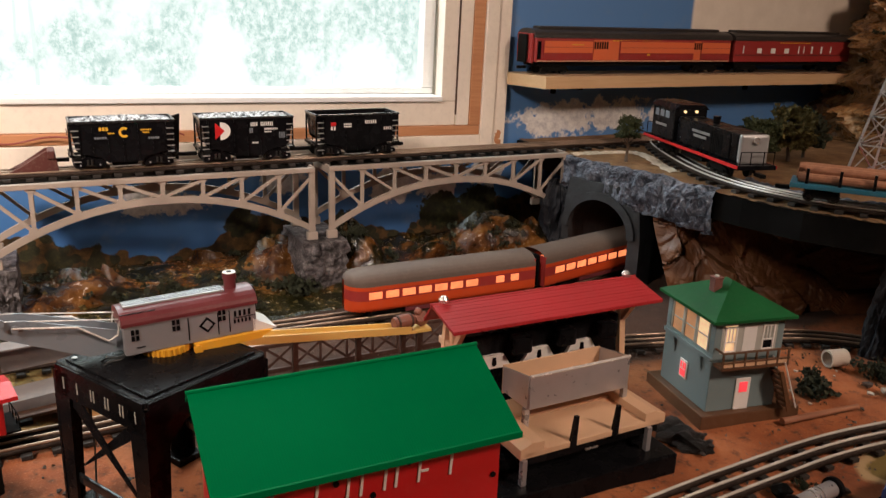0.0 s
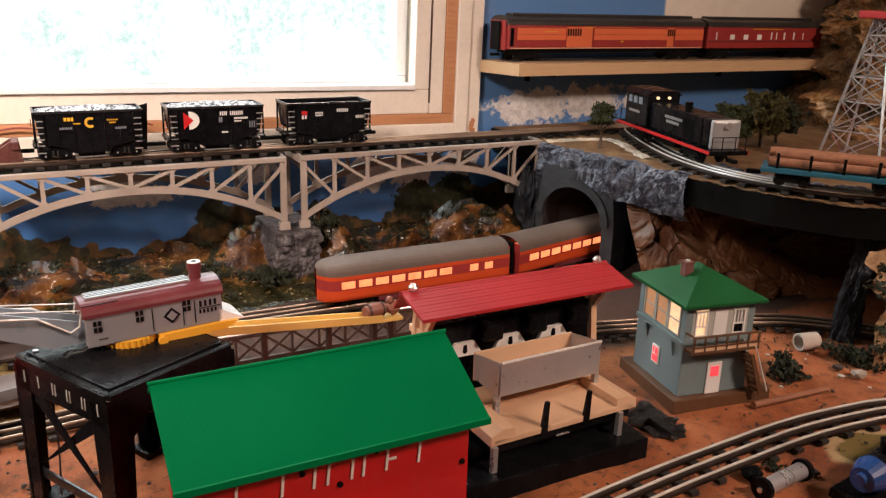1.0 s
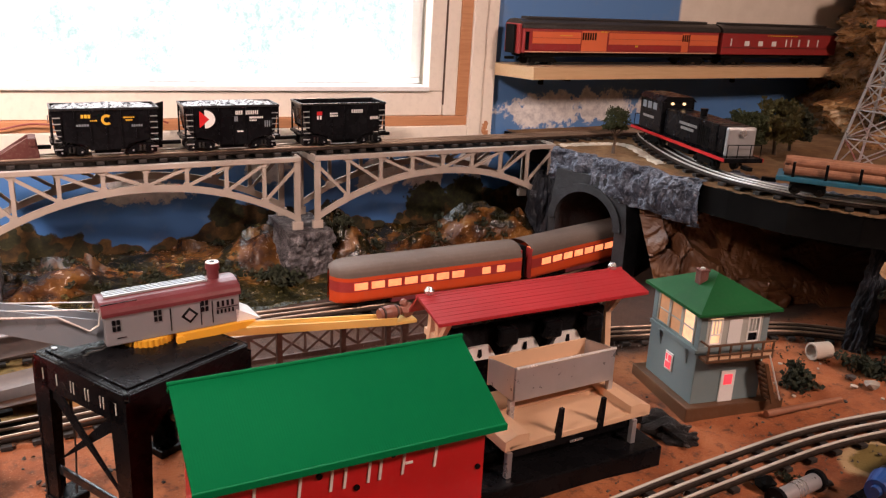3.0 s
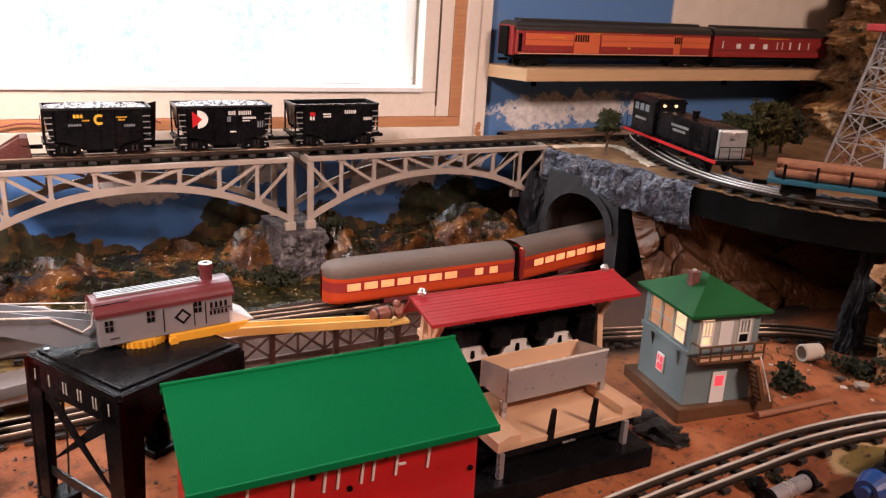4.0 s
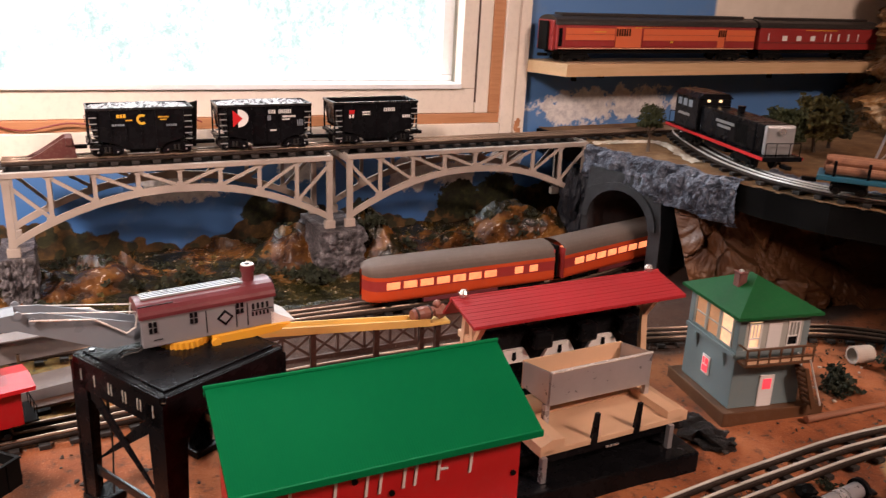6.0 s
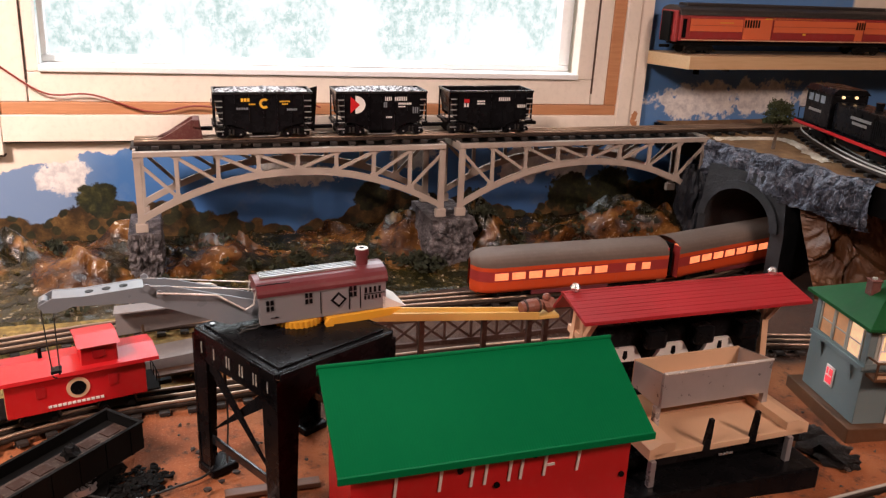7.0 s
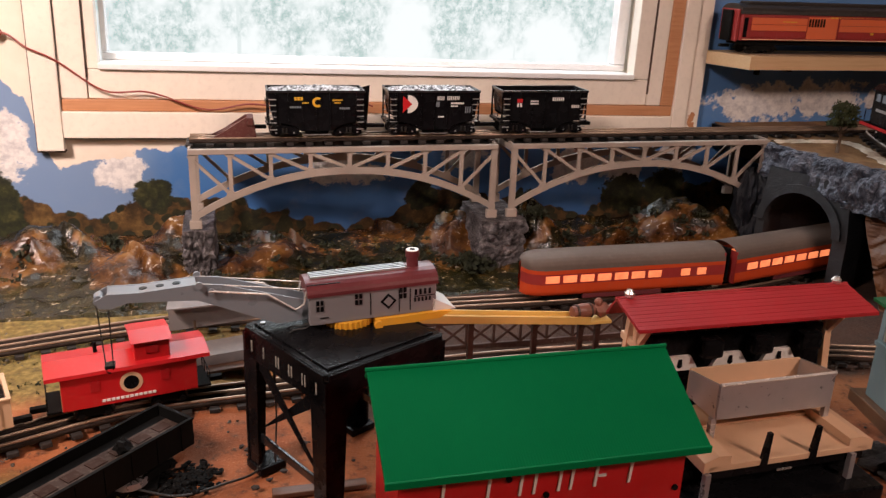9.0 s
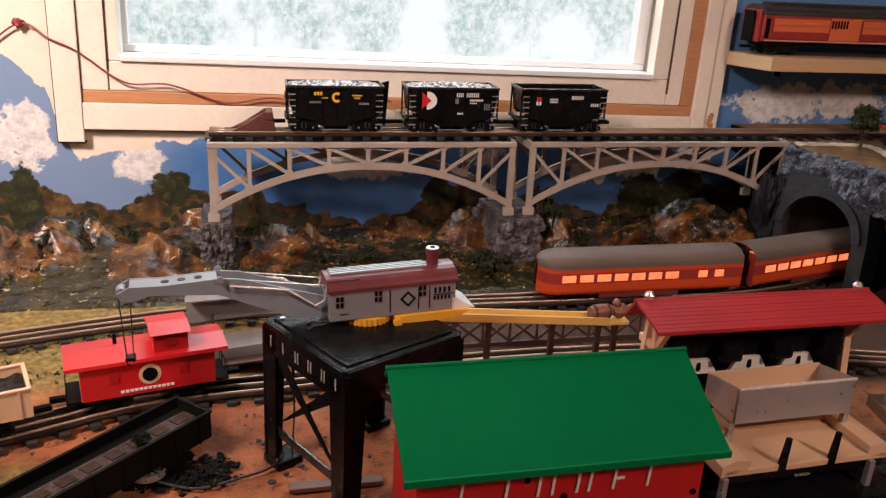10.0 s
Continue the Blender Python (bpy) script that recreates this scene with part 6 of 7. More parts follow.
# ---- gantry crane ----
def gantry_crane():
    t = thing("gantry_crane", "black gantry with grey crane cab, maroon roof and boom", "toy crane", pose(0.0974, 0.7206, 0, 0, 0, 28.75))
    a, zp = 0.066, 0.153
    part("platform", box(B(), -a, a, -a, a, zp - 0.006, zp, 0.002), M_BLACK, t)
    part("platform_rim", box(B(), -a + 0.006, a - 0.006, -a + 0.006, a - 0.006, zp + 0.0002, zp + 0.002, 0.001), M_BLACK, t)
    for sx in (-1, 1):
        part("name_board", box(B(), *sorted((sx * a, sx * (a + 0.002))), -a + 0.002, a - 0.002, zp - 0.030, zp - 0.0005, 0.0006), M_BLACK, t)
        part("side_beam", box(B(), -a + 0.002, a - 0.002, *sorted((sx * a, sx * (a + 0.002))), zp - 0.024, zp - 0.0005, 0.0006), M_BLACK, t)
        for sy in (-1, 1):
            # channel legs, tapering outwards
            x, y = sx * (a - 0.010), sy * (a - 0.010)
            part("knee_plate", prism(B(), [(x - sx * 0.010, zp - 0.0065), (x - sx * 0.034, zp - 0.0245), (x - sx * 0.030, zp - 0.030), (x - sx * 0.008, zp - 0.052)], *sorted((sy * (a - 0.0004), sy * (a - 0.0024)))), M_BLACK, t)
            bm = B()
            prism(bm, [(x - 0.012, zp - 0.0065), (x + 0.012, zp - 0.0065), (x + 0.009 + sx * 0.004, 0.0), (x - 0.009 + sx * 0.004, 0.0)], *sorted((y + sy * 0.012, y + sy * 0.009)))
            prism(bm, [(y - 0.012, zp - 0.0065), (y + 0.012, zp - 0.0065), (y + 0.009 + sy * 0.002, 0.0), (y - 0.009 + sy * 0.002, 0.0)], *sorted((x + sx * 0.012, x + sx * 0.009)), "x")
            part("leg", bm, M_BLACK, t)
            part("foot", box(B(), x - 0.014, x + 0.016, y - 0.014, y + 0.014, -0.003, 0.006, 0.002), M_BLACK, t)
        for k in (-1, 1):
            bm = B()
            prism(bm, [(-k * (a - 0.012), zp - 0.034), (-k * (a - 0.023), zp - 0.024), (k * (a - 0.018), 0.050), (k * (a - 0.007), 0.040)], *sorted((sx * (a - 0.003 * (k + 2)), sx * (a - 0.003 * (k + 2) + 0.002))), "x")
            part("cross_brace", bm, M_BLACK, t)
        part("lower_tie", box(B(), *sorted((sx * (a - 0.004), sx * (a - 0.001))), -a + 0.012, a - 0.012, 0.033, 0.042, 0.0006), M_GLOSSBLACK, t)
    part("bolt", cyl(B(), (-a + 0.012, a - 0.012, zp + 0.002), (-a + 0.012, a - 0.012, zp + 0.0032), 0.0026, seg=14), M_ALU, t, "dull steel rivet")
    # name board marks as plain bars
    for i in range(6):
        bm = B()
        y = a - 0.0145 - 0.0212 * i
        x = -a - 0.002
        for k in ((0.0, 0.0042) if i in (2, 3, 4) else (0.0,)):
            box(bm, x - 0.0006, x + 0.0003, y - k - 0.0007, y - k + 0.0007, zp - 0.0215, zp - 0.0105)
        part("lettering", bm, M_TOWERPALE, t, "white outlined bar lettering")
    # cab turned on its yellow gear
    m = pose(0.0322, 0.0047, zp, 0, 0, -22.9) @ Matrix.Rotation(radians(-1.3), 4, "Y") @ Matrix.Translation((0, 0, -zp))
    def P(name, bm, mat, parent=t, label=""):
        ob = part(name, bm, mat, parent, label)
        if parent is t:
            ob.matrix_basis = m
        return ob
    ring = [(-0.020 + r * math.cos(2 * math.pi * k / 120), r * math.sin(2 * math.pi * k / 120)) for k, r in enumerate((0.0248, 0.0248, 0.0233, 0.0233) * 30)]
    gear = prism(B(), ring, zp + 0.0016, zp + 0.0090, "z")
    P("turntable_gear", gear, M_YELLOWPL, label="ribbed amber yellow gear")
    z0 = zp + 0.0092
    bm = prism(B(), [(0.002, z0 - 0.0095), (0.066, z0 - 0.007), (0.078, z0 - 0.001), (0.066, z0 - 0.0002), (0.002, z0 - 0.0002)], -0.024, 0.020)
    P("yellow_frame", bm, M_YELLOWPL, label="amber yellow under-frame")
    P("frame_boss", cyl(B(), (0.004, -0.028, z0 - 0.005), (0.004, -0.024, z0 - 0.005), 0.0042, seg=16), M_YELLOWPL)
    P("white_corner", prism(B(), [(0.060, z0 - 0.001), (0.084, z0 - 0.001), (0.060, z0 + 0.013)], -0.020, 0.018), M_WHITE, label="white end fairing")
    L, h, ze = 0.123, 0.020, z0 + 0.0315
    x0, x1 = -L / 2 + 0.002, L / 2 + 0.002
    cab = P("cab", box(B(), x0, x1, -h, h, z0, ze, 0.0012), M_CABGREY, label="pale grey crane cab")
    poly = [(-(h + 0.0012), ze - 0.0032), (-(h + 0.0012), ze)] + [(-(h + 0.001) * math.cos(math.pi * i / 10), ze + 0.0105 * math.sin(math.pi * i / 10)) for i in range(1, 10)] + [(h + 0.0012, ze), (h + 0.0012, ze - 0.0032)]
    roof = P("roof", prism(B(), poly, x0 - 0.0015, x1 + 0.0015, "x"), M_MAROON, label="maroon curved roof")
    part("roof_walk", box(B(), x0 + 0.004, x1 - 0.026, -0.007, 0.007, ze + 0.0094, ze + 0.0118, 0.0004), M_SILVER, roof, "silver roof walkway")
    for k in range(3):
        part("walk_gap", box(B(), x0 + 0.004, x1 - 0.026, -0.0045 + 0.004 * k, -0.0037 + 0.004 * k, ze + 0.0119, ze + 0.0122), M_BLACK, roof)
    part("roof_slot", box(B(), x0 - 0.001, x0 + 0.03, -h * 0.80, -h * 0.74, ze + 0.0056, ze + 0.0074), M_BLACK, roof)
    ch = cyl(B(), (x1 - 0.018, 0.0, ze + 0.008), (x1 - 0.018, 0.0, ze + 0.0245), 0.0058, 0.0053, 20)
    cyl(ch, (x1 - 0.018, 0.0, ze + 0.0195), (x1 - 0.018, 0.0, ze + 0.0255), 0.0069, 0.0066, 20)
    part("chimney", ch, M_MAROON, roof)
    part("chimney_top", cyl(B(), (x1 - 0.018, 0, ze + 0.0256), (x1 - 0.018, 0, ze + 0.0263), 0.0061, 0.0061, 20), M_WHITE, roof, "white chimney top")
    part("chimney_hole", cyl(B(), (x1 - 0.018, 0, ze + 0.02635), (x1 - 0.018, 0, ze + 0.0267), 0.0026, 0.0026, 12), M_BLACK, roof)
    y = -h
    for cx, cz in ((-0.0500, 0.0190), (-0.0135, 0.0212), (0.0297, 0.0222)):
        for dx in (-0.0033, 0.0008):
            for dz in (-0.0052, 0.0008):
                part("window_pane", box(B(), cx + dx, cx + dx + 0.0028, y - 0.0007, y + 0.0004, z0 + cz + dz, z0 + cz + dz + 0.0046), M_BLACK, cab)
    bm = prism(B(), [(0.0075, z0 + 0.0158), (0.0155, z0 + 0.0238), (0.0235, z0 + 0.0158), (0.0155, z0 + 0.0078)], y - 0.0006, y + 0.0003)
    part("emblem", bm, M_BLACK, cab, "black diamond emblem")
    part("emblem_ring", prism(B(), [(0.0105, z0 + 0.0158), (0.0155, z0 + 0.0208), (0.0205, z0 + 0.0158), (0.0155, z0 + 0.0108)], y - 0.001, y - 0.0007), M_CABGREY, cab)
    for k, (xa, n, zz, hh) in enumerate(((0.0415, 4, 0.0186, 0.0058), (0.041, 5, 0.0118, 0.0040))):
        letters(cab, xa, z0 + zz, 0.0185, hh, n, y, M_BLACK, 0.5)
    part("lettering", box(B(), 0.041, 0.062, y - 0.0006, y + 0.0003, z0 + 0.0168, z0 + 0.0175), M_BLACK, cab)
    for x in (-0.002, 0.026, 0.037):
        part("door_seam", box(B(), x - 0.0004, x + 0.0004, y - 0.0005, y + 0.0003, z0 + 0.004, ze - 0.0055), M_BLACKMATT, cab)
    part("vent_slot", box(B(), -0.050, -0.042, y - 0.0005, y + 0.0003, z0 + 0.0065, z0 + 0.0072), M_BLACK, cab)
    wheel = B()
    for k in range(20):
        a0, a1 = 2 * math.pi * k / 20, 2 * math.pi * (k + 1) / 20
        tube(wheel, [(x1 + 0.004, 0.009 * math.cos(q), ze - 0.004 + 0.012 * math.sin(q)) for q in (a0, a1)], 0.0012, 6)
    cyl(wheel, (x1, 0, ze - 0.004), (x1 + 0.006, 0, ze - 0.004), 0.003, seg=10)
    P("hand_wheel", wheel, M_BLACK)
    # boom
    bz, tz, jx, tx = z0 + 0.012, zp + 0.056, -0.156, -0.233
    boom = B()
    for s in (-1, 1):
        yy = s * 0.011
        prism(boom, [(x0 + 0.002, bz - 0.008), (x0 + 0.002, bz + 0.010), (jx + 0.02, tz + 0.001), (jx, tz + 0.0035), (tx + 0.03, tz + 0.0015), (tx + 0.004, tz + 0.003), (tx - 0.006, tz - 0.002), (tx - 0.004, tz - 0.009), (tx + 0.006, tz - 0.0105), (tx + 0.02, tz - 0.0065), (jx, tz - 0.0115), (x0 + 0.002 - 0.03, bz - 0.009)], *sorted((yy, yy - s * 0.0018)))
    prism(boom, [(jx, tz + 0.0033), (tx + 0.03, tz + 0.0013), (tx + 0.004, tz + 0.0028), (tx + 0.004, tz + 0.001), (tx + 0.03, tz - 0.0005), (jx, tz + 0.0015)], -0.0088, 0.0088)
    bo = P("boom", boom, M_GREYPL, label="light grey moulded boom")
    for k in range(3):
        part("boom_hole", cyl(B(), (jx - 0.016 - 0.014 * k, 0.0, tz + 0.001), (jx - 0.016 - 0.014 * k, 0.0, tz + 0.0031 - 0.0007 * k), 0.0036, seg=12), M_BLACK, bo)
    for s in (-1, 1):
        part("pulley", cyl(B(), (jx + 0.002, s * 0.0122, tz + 0.003), (jx + 0.002, s * 0.0145, tz + 0.003), 0.0034, seg=14), M_GREYPL, bo)
        part("pulley", cyl(B(), (jx + 0.012, s * 0.0122, tz - 0.004), (jx + 0.012, s * 0.0145, tz - 0.004), 0.0030, seg=14), M_GREYPL, bo)
    part("tip_pulley", cyl(B(), (tx - 0.003, -0.006, tz - 0.004), (tx - 0.003, 0.006, tz - 0.004), 0.0048, seg=16), M_GREYPL, bo)
    for s in (-1, 1):
        P("stay_wire", tube(B(), [(jx + 0.004, s * 0.010, tz + 0.003), (x0 + 0.004, s * 0.010, ze + 0.001)], 0.0006, 6), M_WIREPALE, label="bright plated stay wire")
        P("stay_rod", tube(B(), [(jx + 0.010, s * 0.014, tz - 0.003), (jx + 0.06, s * 0.0145, tz - 0.012), (x0 - 0.012, s * 0.0145, ze - 0.015), (x0 - 0.004, s * 0.0145, ze - 0.011), (x0 - 0.001, s * 0.0145, ze + 0.002)], 0.0010, 6), M_WIREPALE)
    for s in (-0.004, 0.005):
        P("hoist_cord", tube(B(), [(tx - 0.002 + s, s, tz - 0.008), (tx - 0.002 + s * 0.6, s, 0.1425)], 0.0006, 5), M_WIRE_BLACK, label="dark hoist cord")
    gr = box(B(), tx - 0.006, tx + 0.003, -0.005, 0.006, 0.1395, 0.1425, 0.001)
    tube(gr, [(tx - 0.002 + 0.003 * math.cos(0.7 * k), 0, 0.1365 + 0.003 * math.sin(0.7 * k)) for k in range(8)], 0.0007, 6)
    P("hoist_hook", gr, M_BLACK, label="small dark hoist hook")
    # loose leads lying on the platform and down the leg
    for k in (0.0, 0.005):
        P("lead_wire", tube(B(), spline([(-0.052, -0.012 + k, z0 + 0.004), (-0.062, -0.014 + k, zp + 0.006), (-0.078, -0.016 + k * 2, zp + 0.004), (-0.092, -0.014 + k * 3, zp - 0.02), (-0.094, -0.010, 0.07), (-0.098, -0.012 + k, 0.02)], 6), 0.0009, 5), M_WIRE_BLACK)


gantry_crane()


# ---- signal tower ----
def signal_tower():
    t = thing("signal_tower", "grey toy signal tower with green roof and lit windows", "toy building", pose(0.7588, 0.6735, 0, 0, 0, -10.5))
    part("base", box(B(), -0.058, 0.080, -0.062, 0.068, -0.004, 0.0145, 0.0015), M_BROWN, t, "brown moulded base")
    a, b, zm, ze = 0.0475, 0.052, 0.080, 0.131
    lower = part("lower_storey", box(B(), -a, a, -b, b, 0.0147, zm, 0.0008), M_TOWERGREY, t)
    # upper storey: corner posts, sills and panes so that it is hollow and lit
    up = part("upper_floor", box(B(), -a, a, -b, b, zm + 0.0002, zm + 0.009, 0.0005), M_TOWERGREY, t)
    part("upper_head", box(B(), -a, a, -b, b, ze - 0.006, ze, 0.0005), M_TOWERGREY, t)
    for sx in (-1, 1):
        for sy in (-1, 1):
            part("corner_post", box(B(), *sorted((sx * a, sx * (a - 0.009))), *sorted((sy * b, sy * (b - 0.009))), zm + 0.0092, ze - 0.0062, 0.0004), M_TOWERGREY, t)
    part("lamp_core", box(B(), -a + 0.012, a - 0.012, -b + 0.012, b - 0.012, zm + 0.0095, ze - 0.0065, 0.003), M_LAMPWHITE, t, "warm glowing interior")
    # left face: three wide panes
    for i in range(3):
        y0 = -b + 0.012 + 0.0275 * i
        w = part("window", box(B(), -a + 0.001, -a + 0.0022, y0, y0 + 0.0245, zm + 0.0094, ze - 0.0064), M_PANELIT if i == 0 else M_PANE, t, "lit window pane")
        for y in (y0, y0 + 0.0245):
            part("window_frame", box(B(), -a - 0.0006, -a + 0.003, y - 0.0011, y + 0.0011, zm + 0.0093, ze - 0.0063), M_TOWERPALE, w)
        part("window_frame", box(B(), -a - 0.0004, -a + 0.0028, y0 + 0.0012, y0 + 0.0233, zm + 0.026, zm + 0.0272), M_TOWERPALE, w)
    # front face: siding with a door and two sashes
    for x0, x1 in ((-a + 0.0092, -a + 0.0125), (-a + 0.0305, a - 0.0305), (a - 0.0125, a - 0.0092)):
        part("front_panel", box(B(), x0, x1, -b, -b + 0.002, zm + 0.0094, ze - 0.0064), M_TOWERPALE, t)
    for cx in (-a + 0.0215, a - 0.0215):
        w = part("window", box(B(), cx - 0.0085, cx + 0.0085, -b + 0.001, -b + 0.002, zm + 0.0094, ze - 0.0064), M_PANELIT if cx < 0 else M_TOWERPALE, t, "sash window")
        bm = B()
        for s in (-1, 1):
            box(bm, *sorted((cx + s * 0.0085, cx + s * 0.0065)), -b - 0.001, -b + 0.0008, zm + 0.010, ze - 0.007)
        box(bm, cx - 0.0064, cx + 0.0064, -b - 0.001, -b + 0.0008, zm + 0.010, zm + 0.013)
        box(bm, cx - 0.0064, cx + 0.0064, -b - 0.001, -b + 0.0008, zm + 0.0235, zm + 0.025)
        box(bm, cx - 0.0064, cx + 0.0064, -b - 0.001, -b + 0.0008, ze - 0.0095, ze - 0.0075)
        for k in (-0.0022, 0.0022):
            box(bm, cx + k - 0.0006, cx + k + 0.0006, -b - 0.0008, -b + 0.0008, zm + 0.0252, ze - 0.0096)
        part("window_frame", bm, M_WHITE, w, "white sash bars")
        if cx > 0:
            part("dark_pane", box(B(), cx - 0.006, cx + 0.006, -b + 0.0002, -b + 0.0009, zm + 0.0132, zm + 0.0234), M_BLACK, w)
    part("upper_door", box(B(), -0.009, 0.009, -b - 0.0008, -b - 0.0002, zm + 0.0094, ze - 0.009, 0.0003), M_WHITE, t, "pale upper door")
    part("back_panel", box(B(), -a + 0.0092, a - 0.0092, b - 0.002, b, zm + 0.0094, ze - 0.0064), M_TOWERPALE, t)
    part("side_panel", box(B(), a - 0.002, a, -b + 0.0092, b - 0.0092, zm + 0.0094, ze - 0.0064), M_TOWERPALE, t)
    # lower door and window, red light behind them
    d = part("door", box(B(), -0.010, 0.010, -b - 0.0018, -b - 0.0002, 0.0148, 0.056, 0.0004), M_WHITE, t, "white door with red pane")
    part("red_pane", box(B(), -0.0055, 0.0055, -b - 0.0026, -b - 0.0019, 0.038, 0.051), M_REDGLOW, d, "glowing red pane")
    w = part("window", box(B(), -a - 0.0018, -a - 0.0002, -0.007, 0.009, 0.036, 0.060, 0.0004), M_WHITE, t, "white window with red pane")
    part("red_pane", box(B(), -a - 0.0026, -a - 0.0019, -0.0045, 0.0065, 0.039, 0.057), M_REDGLOW, w, "glowing red pane")
    part("window_bar", box(B(), -a - 0.0032, -a - 0.0027, -0.0045, 0.0065, 0.048, 0.0492), M_WHITE, w)
    part("window_bar", box(B(), -a - 0.0033, -a - 0.0028, 0.0005, 0.0019, 0.0493, 0.057), M_WHITE, w)
    # flared brackets below the upper storey
    for y in (-b + 0.02, b - 0.025):
        part("bracket", prism(B(), [(-a - 0.0002, zm), (-a - 0.004, zm), (-a - 0.0002, zm - 0.02)], y - 0.002, y + 0.002), M_TOWERGREY, t)
    part("overhang", box(B(), -a - 0.003, -a - 0.0003, -b, b, zm + 0.0005, zm + 0.006, 0.0006), M_TOWERGREY, t)
    # balcony
    bal = part("balcony", box(B(), -a + 0.002, a - 0.001, -b - 0.018, -b - 0.0005, zm - 0.004, zm - 0.0005, 0.0005), M_BROWN, t, "brown balcony with railing")
    for k in range(7):
        x = -a + 0.003 + 0.0149 * k
        part("rail_post", box(B(), x - 0.001, x + 0.001, -b - 0.018, -b - 0.016, zm - 0.0004, zm + 0.017), M_BROWN, bal)
    for z in (zm + 0.005, zm + 0.0172):
        part("hand_rail", box(B(), -a + 0.0015, a - 0.0005, -b - 0.0184, -b - 0.0156, z, z + 0.0018), M_BROWN, bal)
    part("hand_rail", box(B(), -a + 0.0015, -a + 0.0035, -b - 0.0154, -b - 0.001, zm + 0.0172, zm + 0.019), M_BROWN, bal)
    part("rail_panel", box(B(), -a + 0.004, a - 0.003, -b - 0.0172, -b - 0.0168, zm + 0.0, zm + 0.005), M_TAN, bal)
    # outside stair
    st = part("stair", prism(B(), [(a + 0.024, 0.0147), (a + 0.030, 0.0147), (a + 0.009, 0.070), (a + 0.004, 0.070)], -b - 0.014, -b - 0.012), M_BROWN, t, "brown outside stair with white rails")
    part("string", prism(B(), [(a + 0.024, 0.0147), (a + 0.030, 0.0147), (a + 0.009, 0.070), (a + 0.004, 0.070)], -b + 0.004, -b + 0.006), M_BROWN, st)
    for k in range(7):
        z = 0.020 + 0.0075 * k
        x = a + 0.0245 - 0.0028 * k
        part("tread", box(B(), x - 0.004, x + 0.005, -b - 0.0118, -b + 0.0038, z, z + 0.0014), M_BROWN, st)
    for y in (-b - 0.015, -b + 0.007):
        part("stair_rail", tube(B(), [(a + 0.034, y, 0.020), (a + 0.008, y, 0.082)], 0.0009, 6), M_WHITE, st, "white stair rail")
    st.matrix_basis = Matrix.Translation((-0.018, -0.0075, 0))
    # hipped roof
    o, zr = 0.0095, 0.165
    bm = B()
    c = [bm.verts.new((sx * (a + o), sy * (b + o), ze + 0.004)) for sx, sy in ((-1, -1), (1, -1), (1, 1), (-1, 1))]
    lo = [bm.verts.new((sx * (a + o), sy * (b + o), ze + 0.0005)) for sx, sy in ((-1, -1), (1, -1), (1, 1), (-1, 1))]
    top = [bm.verts.new((0, -0.006, zr)), bm.verts.new((0, 0.006, zr))]
    bm.faces.new((c[0], c[1], top[0]))
    bm.faces.new((c[1], c[2], top[1], top[0]))
    bm.faces.new((c[2], c[3], top[1]))
    bm.faces.new((c[3], c[0], top[0], top[1]))
    for i in range(4):
        bm.faces.new((lo[i], lo[(i + 1) % 4], c[(i + 1) % 4], c[i]))
    bm.faces.new(lo[::-1])
    part("roof", bm, M_DKGREEN, t, "dark green hipped roof")
    ch = part("chimney", box(B(), -0.026, -0.015, -0.008, 0.003, ze + 0.016, ze + 0.0365, 0.0005), M_BRICK, t)
    part("chimney_cap", box(B(), -0.027, -0.014, -0.009, 0.004, ze + 0.0367, ze + 0.0385, 0.0005), M_BRICK, ch)
    part("flue", cyl(B(), (-0.0205, -0.0025, ze + 0.0386), (-0.0205, -0.0025, ze + 0.0405), 0.003, 0.0026, 10), M_TOWERPALE, ch, "pale chimney flue")


M_BRICK = rock_mat("red_brick", [(0.3, (0.09, 0.03, 0.025)), (0.6, (0.2, 0.07, 0.055)), (0.8, (0.3, 0.15, 0.12))], 80, 0.5, 0.8)
M_PANE = glow("amber_window_pane", (1.0, 0.46, 0.20), 0.30, (0.42, 0.22, 0.12))
M_PANELIT = glow("bright_window_pane", (1.0, 0.62, 0.34), 1.1, (0.6, 0.4, 0.25))
signal_tower()


# ---- floodlight tower on the upper deck ----
def light_tower():
    t = thing("lattice_tower", "silver lattice tower on a red base pad", "toy tower", pose(1.30, 0.862, 0.208, 0, 0, 12))
    part("base_pad", box(B(), -0.075, 0.075, -0.07, 0.07, 0.0, 0.007, 0.002), M_RED, t, "red moulded base pad")
    hb, ht, z0, z1 = 0.052, 0.012, 0.007, 0.245
    def corner(sx, sy, u):
        k = hb + (ht - hb) * u
        return Vector((sx * k, sy * k, z0 + (z1 - z0) * u))
    ring = [(-1, -1), (1, -1), (1, 1), (-1, 1)]
    for sx, sy in ring:
        part("leg", tube(B(), [corner(sx, sy, 0), corner(sx, sy, 1)], 0.0024, 6), M_SILVER, t)
    us = [0.0, 0.24, 0.44, 0.61, 0.76, 0.89, 1.0]
    for (a, b) in zip(ring, ring[1:] + ring[:1]):
        for u0, u1 in zip(us, us[1:]):
            part("brace", tube(B(), [corner(*a, u0), corner(*b, u1)], 0.0013, 5), M_SILVER, t)
            part("brace", tube(B(), [corner(*b, u0), corner(*a, u1)], 0.0013, 5), M_SILVER, t)
            part("girt", tube(B(), [corner(*a, u1), corner(*b, u1)], 0.0014, 5), M_SILVER, t)
    part("top_platform", box(B(), -0.035, 0.035, -0.03, 0.03, z1, z1 + 0.012, 0.002), M_RED, t, "red top platform")


light_tower()


